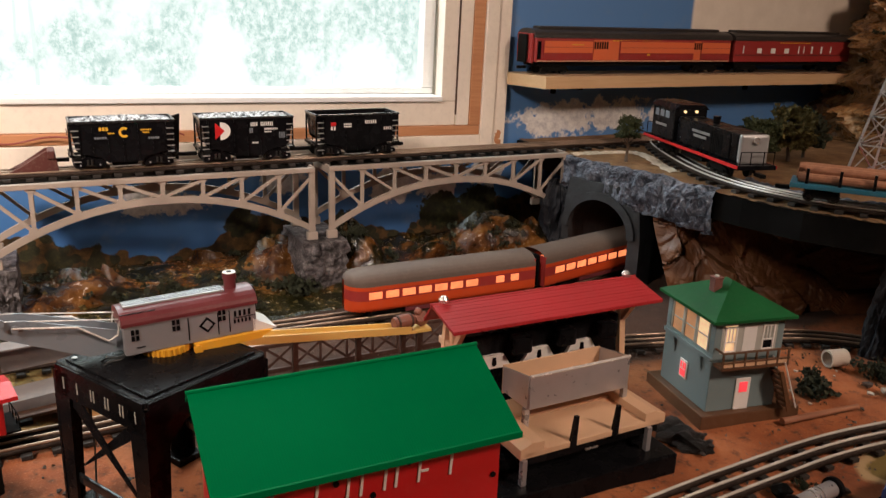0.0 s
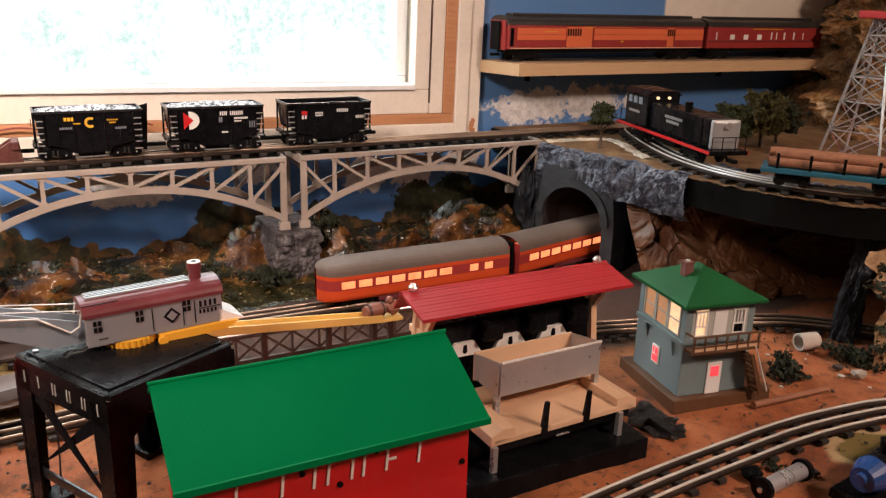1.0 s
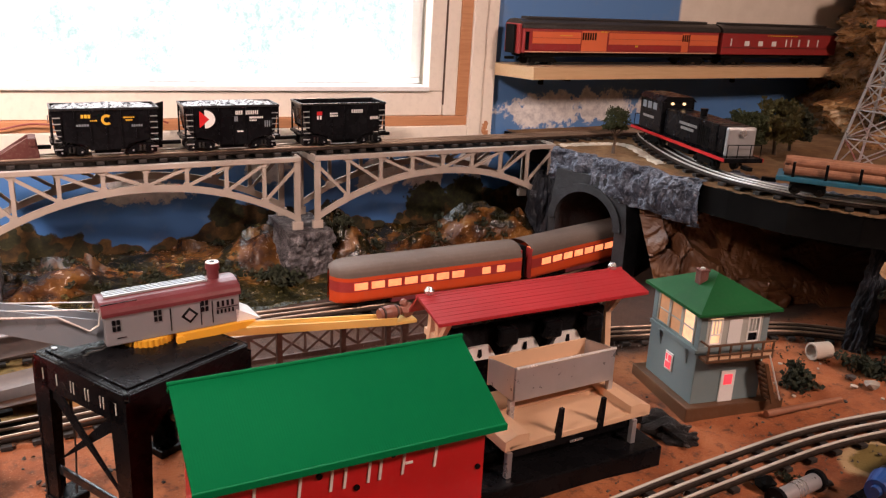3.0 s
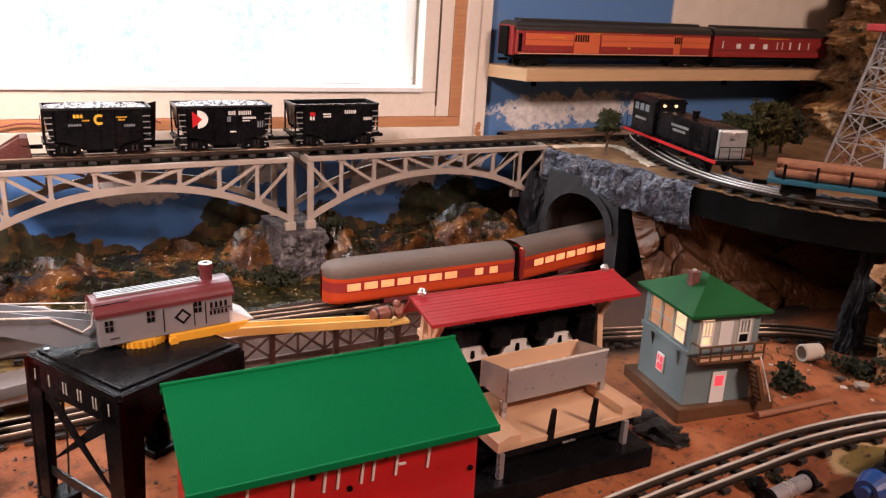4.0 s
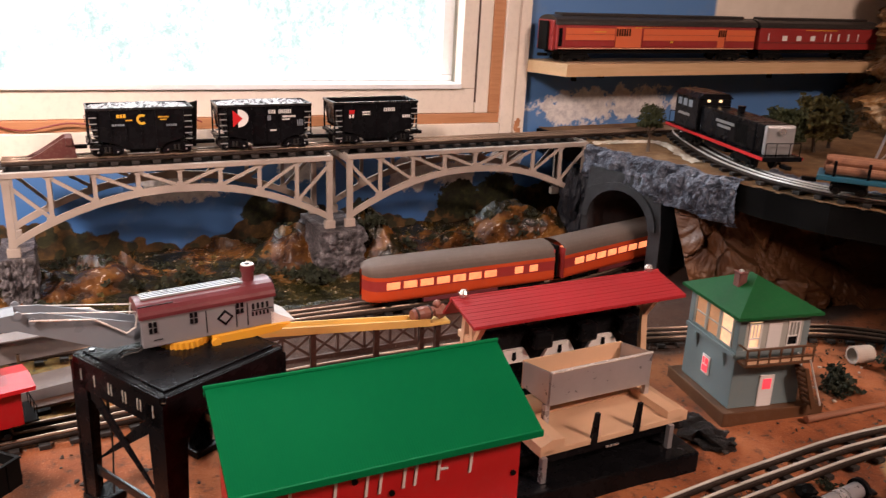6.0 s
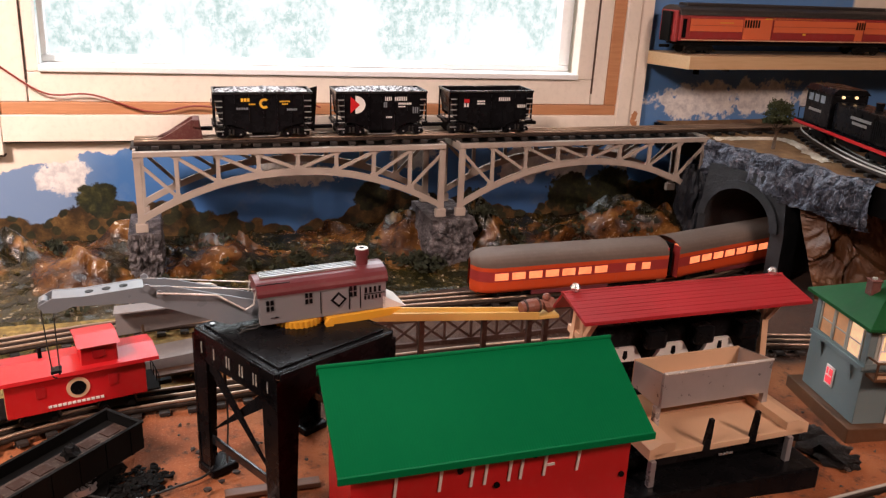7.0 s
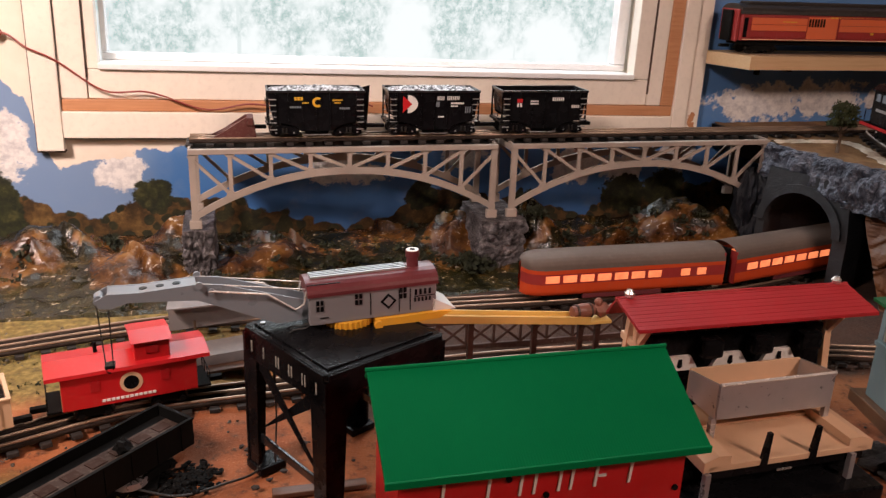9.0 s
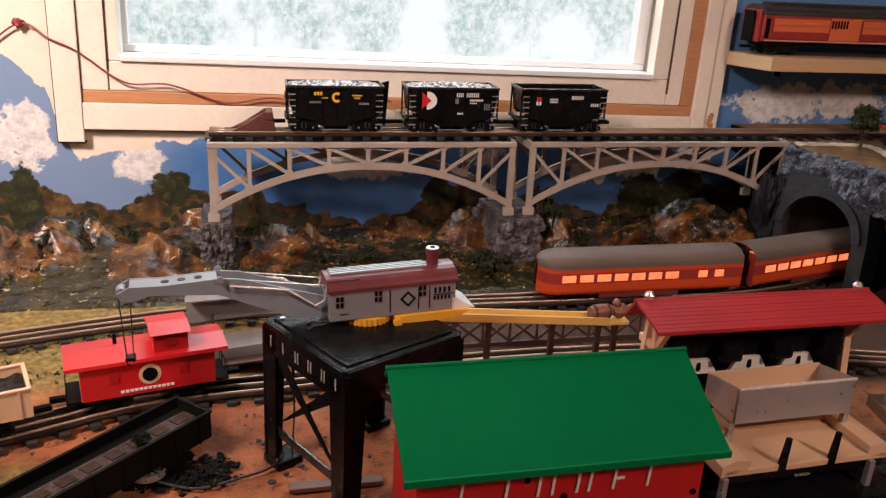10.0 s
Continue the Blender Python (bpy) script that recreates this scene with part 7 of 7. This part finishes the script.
# ---- trees and bushes ----
def tree(x, y, z, h, crown, mat, label, seed, low=0.45):
    t = thing("tree", label, "tree", pose(x, y, z))
    rnd = random.Random(seed)
    bm = B()
    pts = [Vector((0, 0, -0.002))]
    for k in range(4):
        pts.append(pts[-1] + Vector((rnd.gauss(0, 0.0016), rnd.gauss(0, 0.0016), h * 0.62 / 4)))
    r = h * 0.045
    for a, b, k in zip(pts, pts[1:], range(4)):
        cyl(bm, a, b, r * (1 - 0.18 * k), r * (0.82 - 0.18 * k), 8)
    for k in range(9):
        p = pts[2] + (pts[4] - pts[2]) * rnd.random()
        an = rnd.uniform(0, 6.28)
        q = p + Vector((math.cos(an) * crown * 0.6, math.sin(an) * crown * 0.6, h * rnd.uniform(0.06, 0.25)))
        cyl(bm, p, q, r * 0.35, r * 0.15, 5)
    part("trunk", bm, M_BARK, t)
    bm = B()
    for k in range(130):
        an, el = rnd.uniform(0, 6.28), rnd.uniform(-0.6, 1.0)
        rr = crown * rnd.uniform(0.25, 1.0) * math.cos(el * 0.9)
        c = (math.cos(an) * rr, math.sin(an) * rr, h * (low + (1 - low) * 0.5) + el * h * (1 - low) * 0.55)
        tuft(bm, c, crown * rnd.uniform(0.18, 0.34), rnd, 24)
    part("crown", bm, mat, t)


tree(0.984, 1.166, 0.208, 0.078, 0.023, M_LEAF, "small green model tree on sandy ground", 1)
tree(1.225, 1.085, 0.208, 0.072, 0.040, M_LEAF, "bushy green model tree beside the upper curve", 2, 0.2)
tree(1.30, 1.075, 0.208, 0.092, 0.046, M_OLIVE, "large olive model tree beside the upper curve", 3, 0.15)
tree(1.37, 1.10, 0.208, 0.075, 0.042, M_DARKLEAF, "dark green model tree beside the upper curve", 4, 0.15)


def bush(x, y, z, r, mat, label, seed, n=10):
    t = thing("bush", label, "bush", pose(x, y, z))
    rnd = random.Random(seed)
    bm = B()
    for k in range(n):
        tuft(bm, (rnd.gauss(0, r * 0.5), rnd.gauss(0, r * 0.5), r * rnd.uniform(0.05, 0.6)), r * rnd.uniform(0.3, 0.6), rnd, 22)
    part("foliage", bm, mat, t)


bush(0.902, 0.637, 0.0, 0.024, M_DARKLEAF, "dark grey-green bush beside the tower stair", 1, 30)
bush(0.703, 0.480, 0.0, 0.009, M_DARKLEAF, "tiny dark bush beside the chrome roller", 9, 12)
bush(1.022, 0.628, 0.0, 0.026, M_DARKLEAF, "dark green bush at the rock pillar", 11, 26)
bush(1.165, 1.13, 0.208, 0.026, M_OLIVE, "low olive bush on the upper deck", 2)
bush(1.20, 1.19, 0.208, 0.022, M_DARKLEAF, "low dark bush on the upper deck", 3)
for bx, by, br, seed in ((0.372, 1.235, 0.026, 31), (0.380, 1.255, 0.022, 32), (0.492, 1.262, 0.020, 33), (0.712, 1.205, 0.022, 34), (0.19, 1.29, 0.020, 35), (-0.02, 1.225, 0.020, 36)):
    bush(bx, by, bank_h(bx, by), br, M_DARKLEAF, "dark green bush on the rocky bank", seed, 16)
bush(1.03, 0.62, 0.0, 0.020, M_DARKLEAF, "low dark bush by the rock pillar", 4)
bush(1.10, 0.60, 0.0, 0.028, M_DARKLEAF, "leafy dark bush by the rock pillar", 5)


def ribbon(name, pts, w, z, h, mat, label, category, seed):
    line = spline(pts, 10)

    def f(u, v):
        k = u * (len(line) - 1)
        i = min(int(k), len(line) - 2)
        p = line[i].lerp(line[i + 1], k - i)
        d = (line[i + 1] - line[i]).normalized()
        ww = w * (0.75 + 0.5 * noise.noise((u * 22, seed, v * 2)))
        o = (v - 0.5) * ww
        return p.x - d.y * o, p.y + d.x * o, z + h * math.sin(math.pi * v) ** 0.7 * (0.7 + 0.5 * noise.noise((u * 40, v * 5, seed))) - 0.001
    tagged(part(name, sheet(f, 120, 10), mat), label, category, kind="stuff")


M_WHITEPLASTER = rock_mat("white_plaster_grit", [(0.3, (0.4, 0.31, 0.22)), (0.5, (0.66, 0.56, 0.44)), (0.7, (0.82, 0.75, 0.65))], 70, 0.8, 0.8)
ribbon("plaster_edge", [(0.925, 1.258), (0.97, 1.255), (1.02, 1.25), (1.06, 1.235), (1.055, 1.19), (1.03, 1.13), (1.0, 1.05)], 0.030, 0.208, 0.004, M_WHITEPLASTER, "white plaster grit along the outer track edge", "plaster", 1)
ribbon("plaster_edge", [(1.15, 1.235), (1.125, 1.17), (1.085, 1.09), (1.06, 1.0), (1.055, 0.95)], 0.028, 0.208, 0.004, M_WHITEPLASTER, "white plaster grit along the inner track edge", "plaster", 2)
ribbon("stone_edging", [(1.062, 0.95), (1.058, 0.88), (1.078, 0.80), (1.12, 0.74), (1.19, 0.69), (1.28, 0.66)], 0.022, 0.208, 0.012, M_GREY_ROCK, "low grey stone edging inside the curve", "stones", 3)


def rusty_rock():
    t = thing("rusty_boulder", "rust-brown squared boulder on the upper deck", "rock", pose(1.285, 1.195, 0.206))
    bm = B()
    lump(bm, (0, 0, 0.014), 0.026, 5, (1.2, 0.9, 0.75), 3, 0.4)
    lump(bm, (0.004, 0, 0.036), 0.019, 9, (1.0, 0.8, 0.7), 3, 0.3)
    part("boulder", bm, M_RUST, t)


rusty_rock()


# ---- small things on the lower board ----
def card_ramp():
    t = thing("card_loading_ramp", "grey card ramp and platform beside the back track", "ramp")
    part("board", prism(B(), [(-0.087, 0.062), (0.030, 0.068), (0.034, 0.036), (-0.087, 0.0245)], 1.027, 1.031), M_CARDBOARD, t)
    part("top_board", prism(B(), [(-0.087, 0.0622), (0.030, 0.0682), (0.030, 0.0700), (-0.087, 0.0640)], 1.005, 1.0312), M_CARDBOARD, t)
    part("post", cyl(B(), (-0.055, 1.020, -0.002), (-0.055, 1.020, 0.040), 0.0018, seg=8), M_BARK, t)
    bm = B()
    prism(bm, [(-0.085, -0.003), (0.075, -0.003), (0.075, 0.035), (0.02, 0.026), (-0.085, 0.014)], 0.958, 1.002)
    part("slope_block", bm, M_CARDBOARD, t)
    part("plank", prism(B(), [(-0.075, 0.0005), (0.03, 0.010), (0.03, 0.013), (-0.075, 0.0035)], 0.940, 0.957), M_BROWNWOOD, t)


card_ramp()


def lattice_girder():
    t = thing("lattice_girder", "brown plastic lattice girder beside the track", "girder", pose(0.215, 0.962, 0))
    L = 0.34
    part("top_chord", box(B(), 0, L, -0.002, 0.002, 0.036, 0.041, 0.0006), M_BROWNPL, t)
    part("bottom_chord", box(B(), 0, L, -0.002, 0.002, -0.002, 0.006, 0.0006), M_BROWNPL, t)
    part("capping_rail", tube(B(), [(0, 0, 0.0425), (L, 0, 0.0425)], 0.0014, 6), M_RAIL, t, "bright metal capping rail")
    n = 9
    for i in range(n):
        xa, xb = L * i / n, L * (i + 1) / n
        part("lattice", bar(B(), (xa, 0.006), (xb, 0.036), 0.0034, -0.0012, 0.0), M_BROWNPL, t)
        part("lattice", bar(B(), (xa, 0.036), (xb, 0.006), 0.0034, 0.0002, 0.0014), M_BROWNPL, t)
    for i in range(n + 1):
        x = min(max(L * i / n, 0.0015), L - 0.0015)
        part("post", box(B(), x - 0.0014, x + 0.0014, -0.0016, 0.0018, 0.006, 0.036), M_BROWNPL, t)


M_BROWNPL = paint("reddish_brown_plastic", (0.045, 0.018, 0.012), 0.5, var=0.2, scale=50, dust=0.12)
lattice_girder()


def barrel_ramp():
    t = thing("barrel_ramp", "yellow plastic barrel ramp on dark posts", "toy ramp")
    a, b = Vector((0.17, 0.80, 0.126)), Vector((0.400, 0.836, 0.091))
    d = (b - a)
    n = Vector((-d.y, d.x, 0)).normalized()
    bm = B()
    for o, w, h0, h1 in ((0, 0.008, -0.003, 0.0), (0.0085, 0.0012, -0.004, 0.005), (-0.0085, 0.0012, -0.004, 0.005)):
        vs = [bm.verts.new(p + n * (o + s * w) + Vector((0, 0, h))) for h in (h0, h1) for p in (a, b) for s in (-1, 1)]
        for f in ((0, 1, 3, 2), (4, 6, 7, 5), (0, 4, 5, 1), (2, 3, 7, 6), (0, 2, 6, 4), (1, 5, 7, 3)):
            bm.faces.new([vs[k] for k in f])
    part("chute", bm, M_PALEYELLOW, t)
    for u in (0.35, 0.7, 0.97):
        p = a + d * u
        part("post", box(B(), p.x - 0.003, p.x + 0.003, p.y - 0.003, p.y + 0.003, -0.002, p.z - 0.0042), M_BROWNPL, t)
    part("end_plate", box(B(), b.x + 0.0005, b.x + 0.028, b.y - 0.010, b.y + 0.012, b.z - 0.004, b.z, 0.0006), M_PALEYELLOW, t)
    part("end_post", box(B(), b.x + 0.012, b.x + 0.018, b.y - 0.003, b.y + 0.003, -0.002, b.z - 0.0042), M_BROWNPL, t)
    t2 = thing("wooden_barrel", "reddish brown wooden barrel on the yellow ramp", "barrel", pose(b.x - 0.006, b.y, b.z + 0.010, 0, 0, 9))
    bm = B()
    prof = [(-0.014, 0.0068), (-0.008, 0.0085), (0, 0.0092), (0.008, 0.0085), (0.014, 0.0068)]
    for (x0, r0), (x1, r1) in zip(prof, prof[1:]):
        cyl(bm, (x0, 0, 0), (x1, 0, 0), r0, r1, 16)
    part("staves", bm, M_BARREL, t2)
    for x in (-0.009, 0.009):
        part("hoop", cyl(B(), (x - 0.0012, 0, 0), (x + 0.0012, 0, 0), 0.0092, 0.0092, 16), M_BROWNPL, t2)
    t3 = thing("toy_worker", "reddish brown moulded toy worker with dark cap", "toy figure", pose(b.x + 0.018, b.y + 0.001, b.z))
    bm = B()
    lump(bm, (0, 0, 0.010), 0.010, 3, (1.1, 0.8, 0.95), 2, 0.2)
    lump(bm, (-0.004, 0, 0.020), 0.0052, 4, (1, 1, 1), 2, 0.1)
    cyl(bm, (0.004, 0, 0.010), (0.036, 0.004, 0.018), 0.004, 0.003, 8)
    part("figure", bm, M_BARREL, t3)


M_PALEYELLOW = paint("pale_yellow_plastic", (0.68, 0.43, 0.12), 0.45, var=0.1, scale=40)
M_BARREL = paint("red_brown_barrel", (0.2, 0.07, 0.045), 0.5, var=0.2, scale=60)
barrel_ramp()


def small_lower():
    t = thing("plaster_pipe", "short pale plaster culvert pipe lying on earth", "pipe", pose(1.0, 0.685, 0.0122, 0, 0, -12) @ Matrix.Scale(0.76, 4))
    bm = B()
    n = 24
    rings = [[bm.verts.new((x, r * math.cos(2 * math.pi * i / n), r * math.sin(2 * math.pi * i / n))) for i in range(n)] for x, r in ((-0.019, 0.0165), (0.019, 0.0165), (0.019, 0.013), (-0.019, 0.013))]
    for a, b in zip(rings, rings[1:] + rings[:1]):
        for i in range(n):
            bm.faces.new((a[i], a[(i + 1) % n], b[(i + 1) % n], b[i]))
    part("pipe", bm, M_PIPE, t)
    t = thing("wooden_pole", "reddish wooden pole lying on brown earth", "pole")
    part("pole", cyl(B(), (0.787, 0.588, 0.006), (0.912, 0.580, 0.005), 0.0045, 0.003, 12), M_LOG, t)
    for i, (x, y, r) in enumerate(((0.652, 0.606, 0.020), (0.655, 0.632, 0.017), (0.660, 0.588, 0.012))):
        t = thing("coal_heap", "dark heap of coal beside the loader", "coal", pose(x, y, 0), "coal heaps")
        part("coal_mound", lump(B(), (0, 0, 0.001), r, i + 2, (1.2, 1.0, 0.55), 3, 0.5), M_COAL, t)
    t = thing("winch_drum", "small steel winch drum on a black base", "winch", pose(-0.1055, 0.729, 0.0))
    part("base", box(B(), -0.022, 0.026, -0.017, 0.017, -0.003, 0.006, 0.001), M_BLACKMATT, t)
    part("drum", cyl(B(), (0, 0, 0.0062), (0, 0, 0.012), 0.0175, 0.0165, 28), M_ALU, t)
    for k in range(14):
        an = math.pi * k / 7
        part("spoke", bar(B(), (0.005 * math.cos(an), 0.005 * math.sin(an)), (0.0155 * math.cos(an), 0.0155 * math.sin(an)), 0.0011, 0.0121, 0.0126, "z"), M_BLACKMATT, t)
    part("hub", cyl(B(), (0, 0, 0.0122), (0, 0, 0.018), 0.0035, 0.003, 10), M_STEEL, t)
    t = thing("coal_lump", "dark coal lump on the gondola edge", "coal", pose(-0.1078, 0.724, 0.0475))
    part("lump", lump(B(), (0, 0, 0), 0.008, 8, (1, 1, 0.95), 2, 0.4), M_BLACKMATT, t)
    t = thing("black_scrap", "tangled black scrap heap beside the gondola", "scrap", pose(-0.056, 0.728, 0))
    rnd = random.Random(21)
    bm = B()
    for k in range(190):
        c = (rnd.gauss(0, 0.017), rnd.gauss(0, 0.013), rnd.uniform(0, 0.004))
        lump(bm, c, rnd.uniform(0.0012, 0.0042), k, (1.2, 1, 0.7), 1, 0.5)
    tagged(part("scrap_pile", bm, M_BLACKMATT, t), kind="stuff")
    t = thing("ground_wire", "thin black wire trailing across the earth", "wire")
    part("wire", tube(B(), spline([(-0.095, 0.705, 0.012), (-0.06, 0.700, 0.004), (-0.02, 0.712, 0.003), (0.012, 0.728, 0.003), (0.02, 0.74, 0.02)], 8), 0.0012, 6), M_WIRE_BLACK, t)
    t = thing("steel_rod", "bright steel rod lying beside the crane", "rod")
    part("rod", tube(B(), [(0.0, 0.655, 0.003), (0.085, 0.660, 0.003)], 0.0018, 8), M_STEEL, t)
    t = thing("wood_strip", "bare wood strip lying at the crane's foot", "plank")
    part("strip", box(B(), 0.025, 0.115, 0.684, 0.696, -0.001, 0.004, 0.001), M_BROWNWOOD, t)
    t = thing("switch_stand", "black moulded switch stand lying on the grass", "switch", pose(-0.142, 0.925, 0, 0, 0, 12))
    part("housing", lump(B(), (0, 0, 0.007), 0.010, 5, (1.2, 0.9, 0.85), 2, 0.3), M_BLACKMATT, t)
    for s in (-1, 1):
        part("arm", tube(B(), [(s * 0.006, 0, 0.009), (s * 0.018, -0.003, 0.008), (s * 0.026, -0.012, 0.002)], 0.0028, 8), M_BLACKMATT, t)
    # a locomotive's top at the very front
    t = thing("toy_locomotive", "black toy locomotive with a blue front on the near ground", "locomotive", pose(0.732, 0.398, 0.0, 0, 0, 8))
    part("frame", box(B(), -0.024, 0.16, -0.024, 0.024, 0.006, 0.016, 0.001), M_BLACK, t)
    part("boiler", cyl(B(), (0.006, 0, 0.034), (0.15, 0, 0.034), 0.018, 0.018, 20), M_BLACK, t)
    part("dome", cyl(B(), (0.05, 0, 0.050), (0.05, 0, 0.060), 0.008, 0.006, 14), M_BLACK, t)
    part("stack", cyl(B(), (0.024, 0, 0.050), (0.024, 0, 0.066), 0.005, 0.007, 14), M_BLACK, t)
    part("smokebox", cyl(B(), (-0.014, 0, 0.034), (0.006, 0, 0.034), 0.0125, 0.0185, 20), M_BLUEPL, t, "blue smokebox front")
    part("headlamp", cyl(B(), (-0.019, 0, 0.036), (-0.0138, 0, 0.036), 0.005, 0.006, 14), M_BLUEPL, t)
    for x in (0.02, 0.06, 0.10):
        for y in (-0.018, 0.018):
            share("wheel", BIGWHEEL, t, Matrix.Translation((x, y, 0.009)) @ Matrix.Rotation(math.pi if y > 0 else 0, 4, "Z"))
    t = thing("steel_roller", "chrome roller between black wheels by the front track", "roller", pose(0.680, 0.453, 0.012, 0, 0, 6))
    part("barrel", cyl(B(), (-0.0305, 0, 0), (0.0305, 0, 0), 0.0085, 0.0085, 28), M_ALU, t)
    for k in (-0.006, 0.0, 0.006):
        part("band", cyl(B(), (k - 0.001, 0, 0), (k + 0.001, 0, 0), 0.0092, 0.0092, 28), M_STEEL, t)
    for x in (-0.036, 0.0308):
        part("end_wheel", cyl(B(), (x, 0, 0), (x + 0.005, 0, 0), 0.012, 0.012, 24), M_BLACK, t)
        part("axle_end", cyl(B(), (x - 0.003, 0, 0), (x + 0.008, 0, 0), 0.003, 0.003, 12), M_STEEL, t)
    t = thing("coal_lump", "dark coal lump beside the chrome roller", "coal", pose(0.664, 0.478, 0.008))
    part("lump", lump(B(), (0, 0, 0), 0.0105, 15, (1, 1, 0.85), 2, 0.3), M_BLACKMATT, t)


small_lower()


def wires():
    t = thing("red_wire", "thin red wire stapled over the window casing", "wire")
    part("wire", tube(B(), spline([(-0.42, 1.444, 0.30), (-0.345, 1.440, 0.358), (-0.30, 1.426, 0.338), (-0.26, 1.428, 0.318), (-0.195, 1.430, 0.272), (-0.126, 1.430, 0.269), (-0.04, 1.428, 0.241), (0.03, 1.425, 0.250), (0.10, 1.41, 0.248), (0.18, 1.40, 0.27), (0.235, 1.395, 0.25)], 8), 0.0016, 6), M_WIRE_RED, t)
    part("staple", lump(B(), (-0.345, 1.4395, 0.36), 0.008, 4, (1, 0.8, 0.9), 2, 0.4), M_WIRE_RED, t)


wires()


# ---- loose stones ----
def pebbles():
    rnd = random.Random(77)
    me = []
    for k in range(4):
        bm = B()
        lump(bm, (0, 0, 0), 1.0, k + 30, (1.2, 1, 0.7), 1, 0.4)
        for mat in (M_STONE, M_DARKSTONE):
            d = bpy.data.meshes.new("pebble")
            bm.to_mesh(d)
            d.materials.append(mat)
            me.append(d)
        bm.free()
    places = [(rnd.uniform(-0.1, 0.12), rnd.uniform(0.63, 0.82), rnd.uniform(0.0015, 0.004), 1) for _ in range(34)]
    places += [(rnd.uniform(0.62, 1.02), rnd.uniform(0.42, 0.70), rnd.uniform(0.0012, 0.0034), rnd.random() < 0.6) for _ in range(46)]
    places += [(0.990, 0.592, 0.010, 0), (0.965, 0.60, 0.005, 0), (0.985, 0.62, 0.007, 1), (0.735, 0.458, 0.006, 1), (0.80, 0.432, 0.007, 1), (0.845, 0.66, 0.005, 1)]
    for x, y, r, dark in places:
        ob = new("pebble", rnd.choice(me[1::2] if dark else me[0::2]))
        ob.matrix_basis = Matrix.LocRotScale((x, y, r * 0.45), Euler((0, 0, rnd.uniform(0, 6))), (r, r, r))
        tagged(ob, "small dark stone on the earth" if dark else "small pale stone on the earth", "stone", "loose stones")
    # grass tufts in the grassy strips
    for name, mat, n, area, lab in (("grass_tufts", M_OLIVE, 420, ((-0.6, -0.1, 0.62, 0.80), (-0.6, 0.02, 0.90, 1.03)), "short yellow-green grass tufts beside the tracks"),
                                    ("weeds", M_DARKLEAF, 90, ((-0.5, 0.1, 0.91, 1.03), (0.78, 1.1, 0.60, 0.75)), "dark weeds scattered on the earth")):
        bm = B()
        for k in range(n):
            xa, xb, ya, yb = rnd.choice(area)
            x, y = rnd.uniform(xa, xb), rnd.uniform(ya, yb)
            if x < -0.08 and y < 0.82 and y > 0.69 + (x + 0.3) * 0.45:
                continue
            tuft(bm, (x, y, 0.001), rnd.uniform(0.002, 0.0055), rnd, 8)
        tagged(part(name, bm, mat), lab, "grass", kind="stuff")


pebbles()
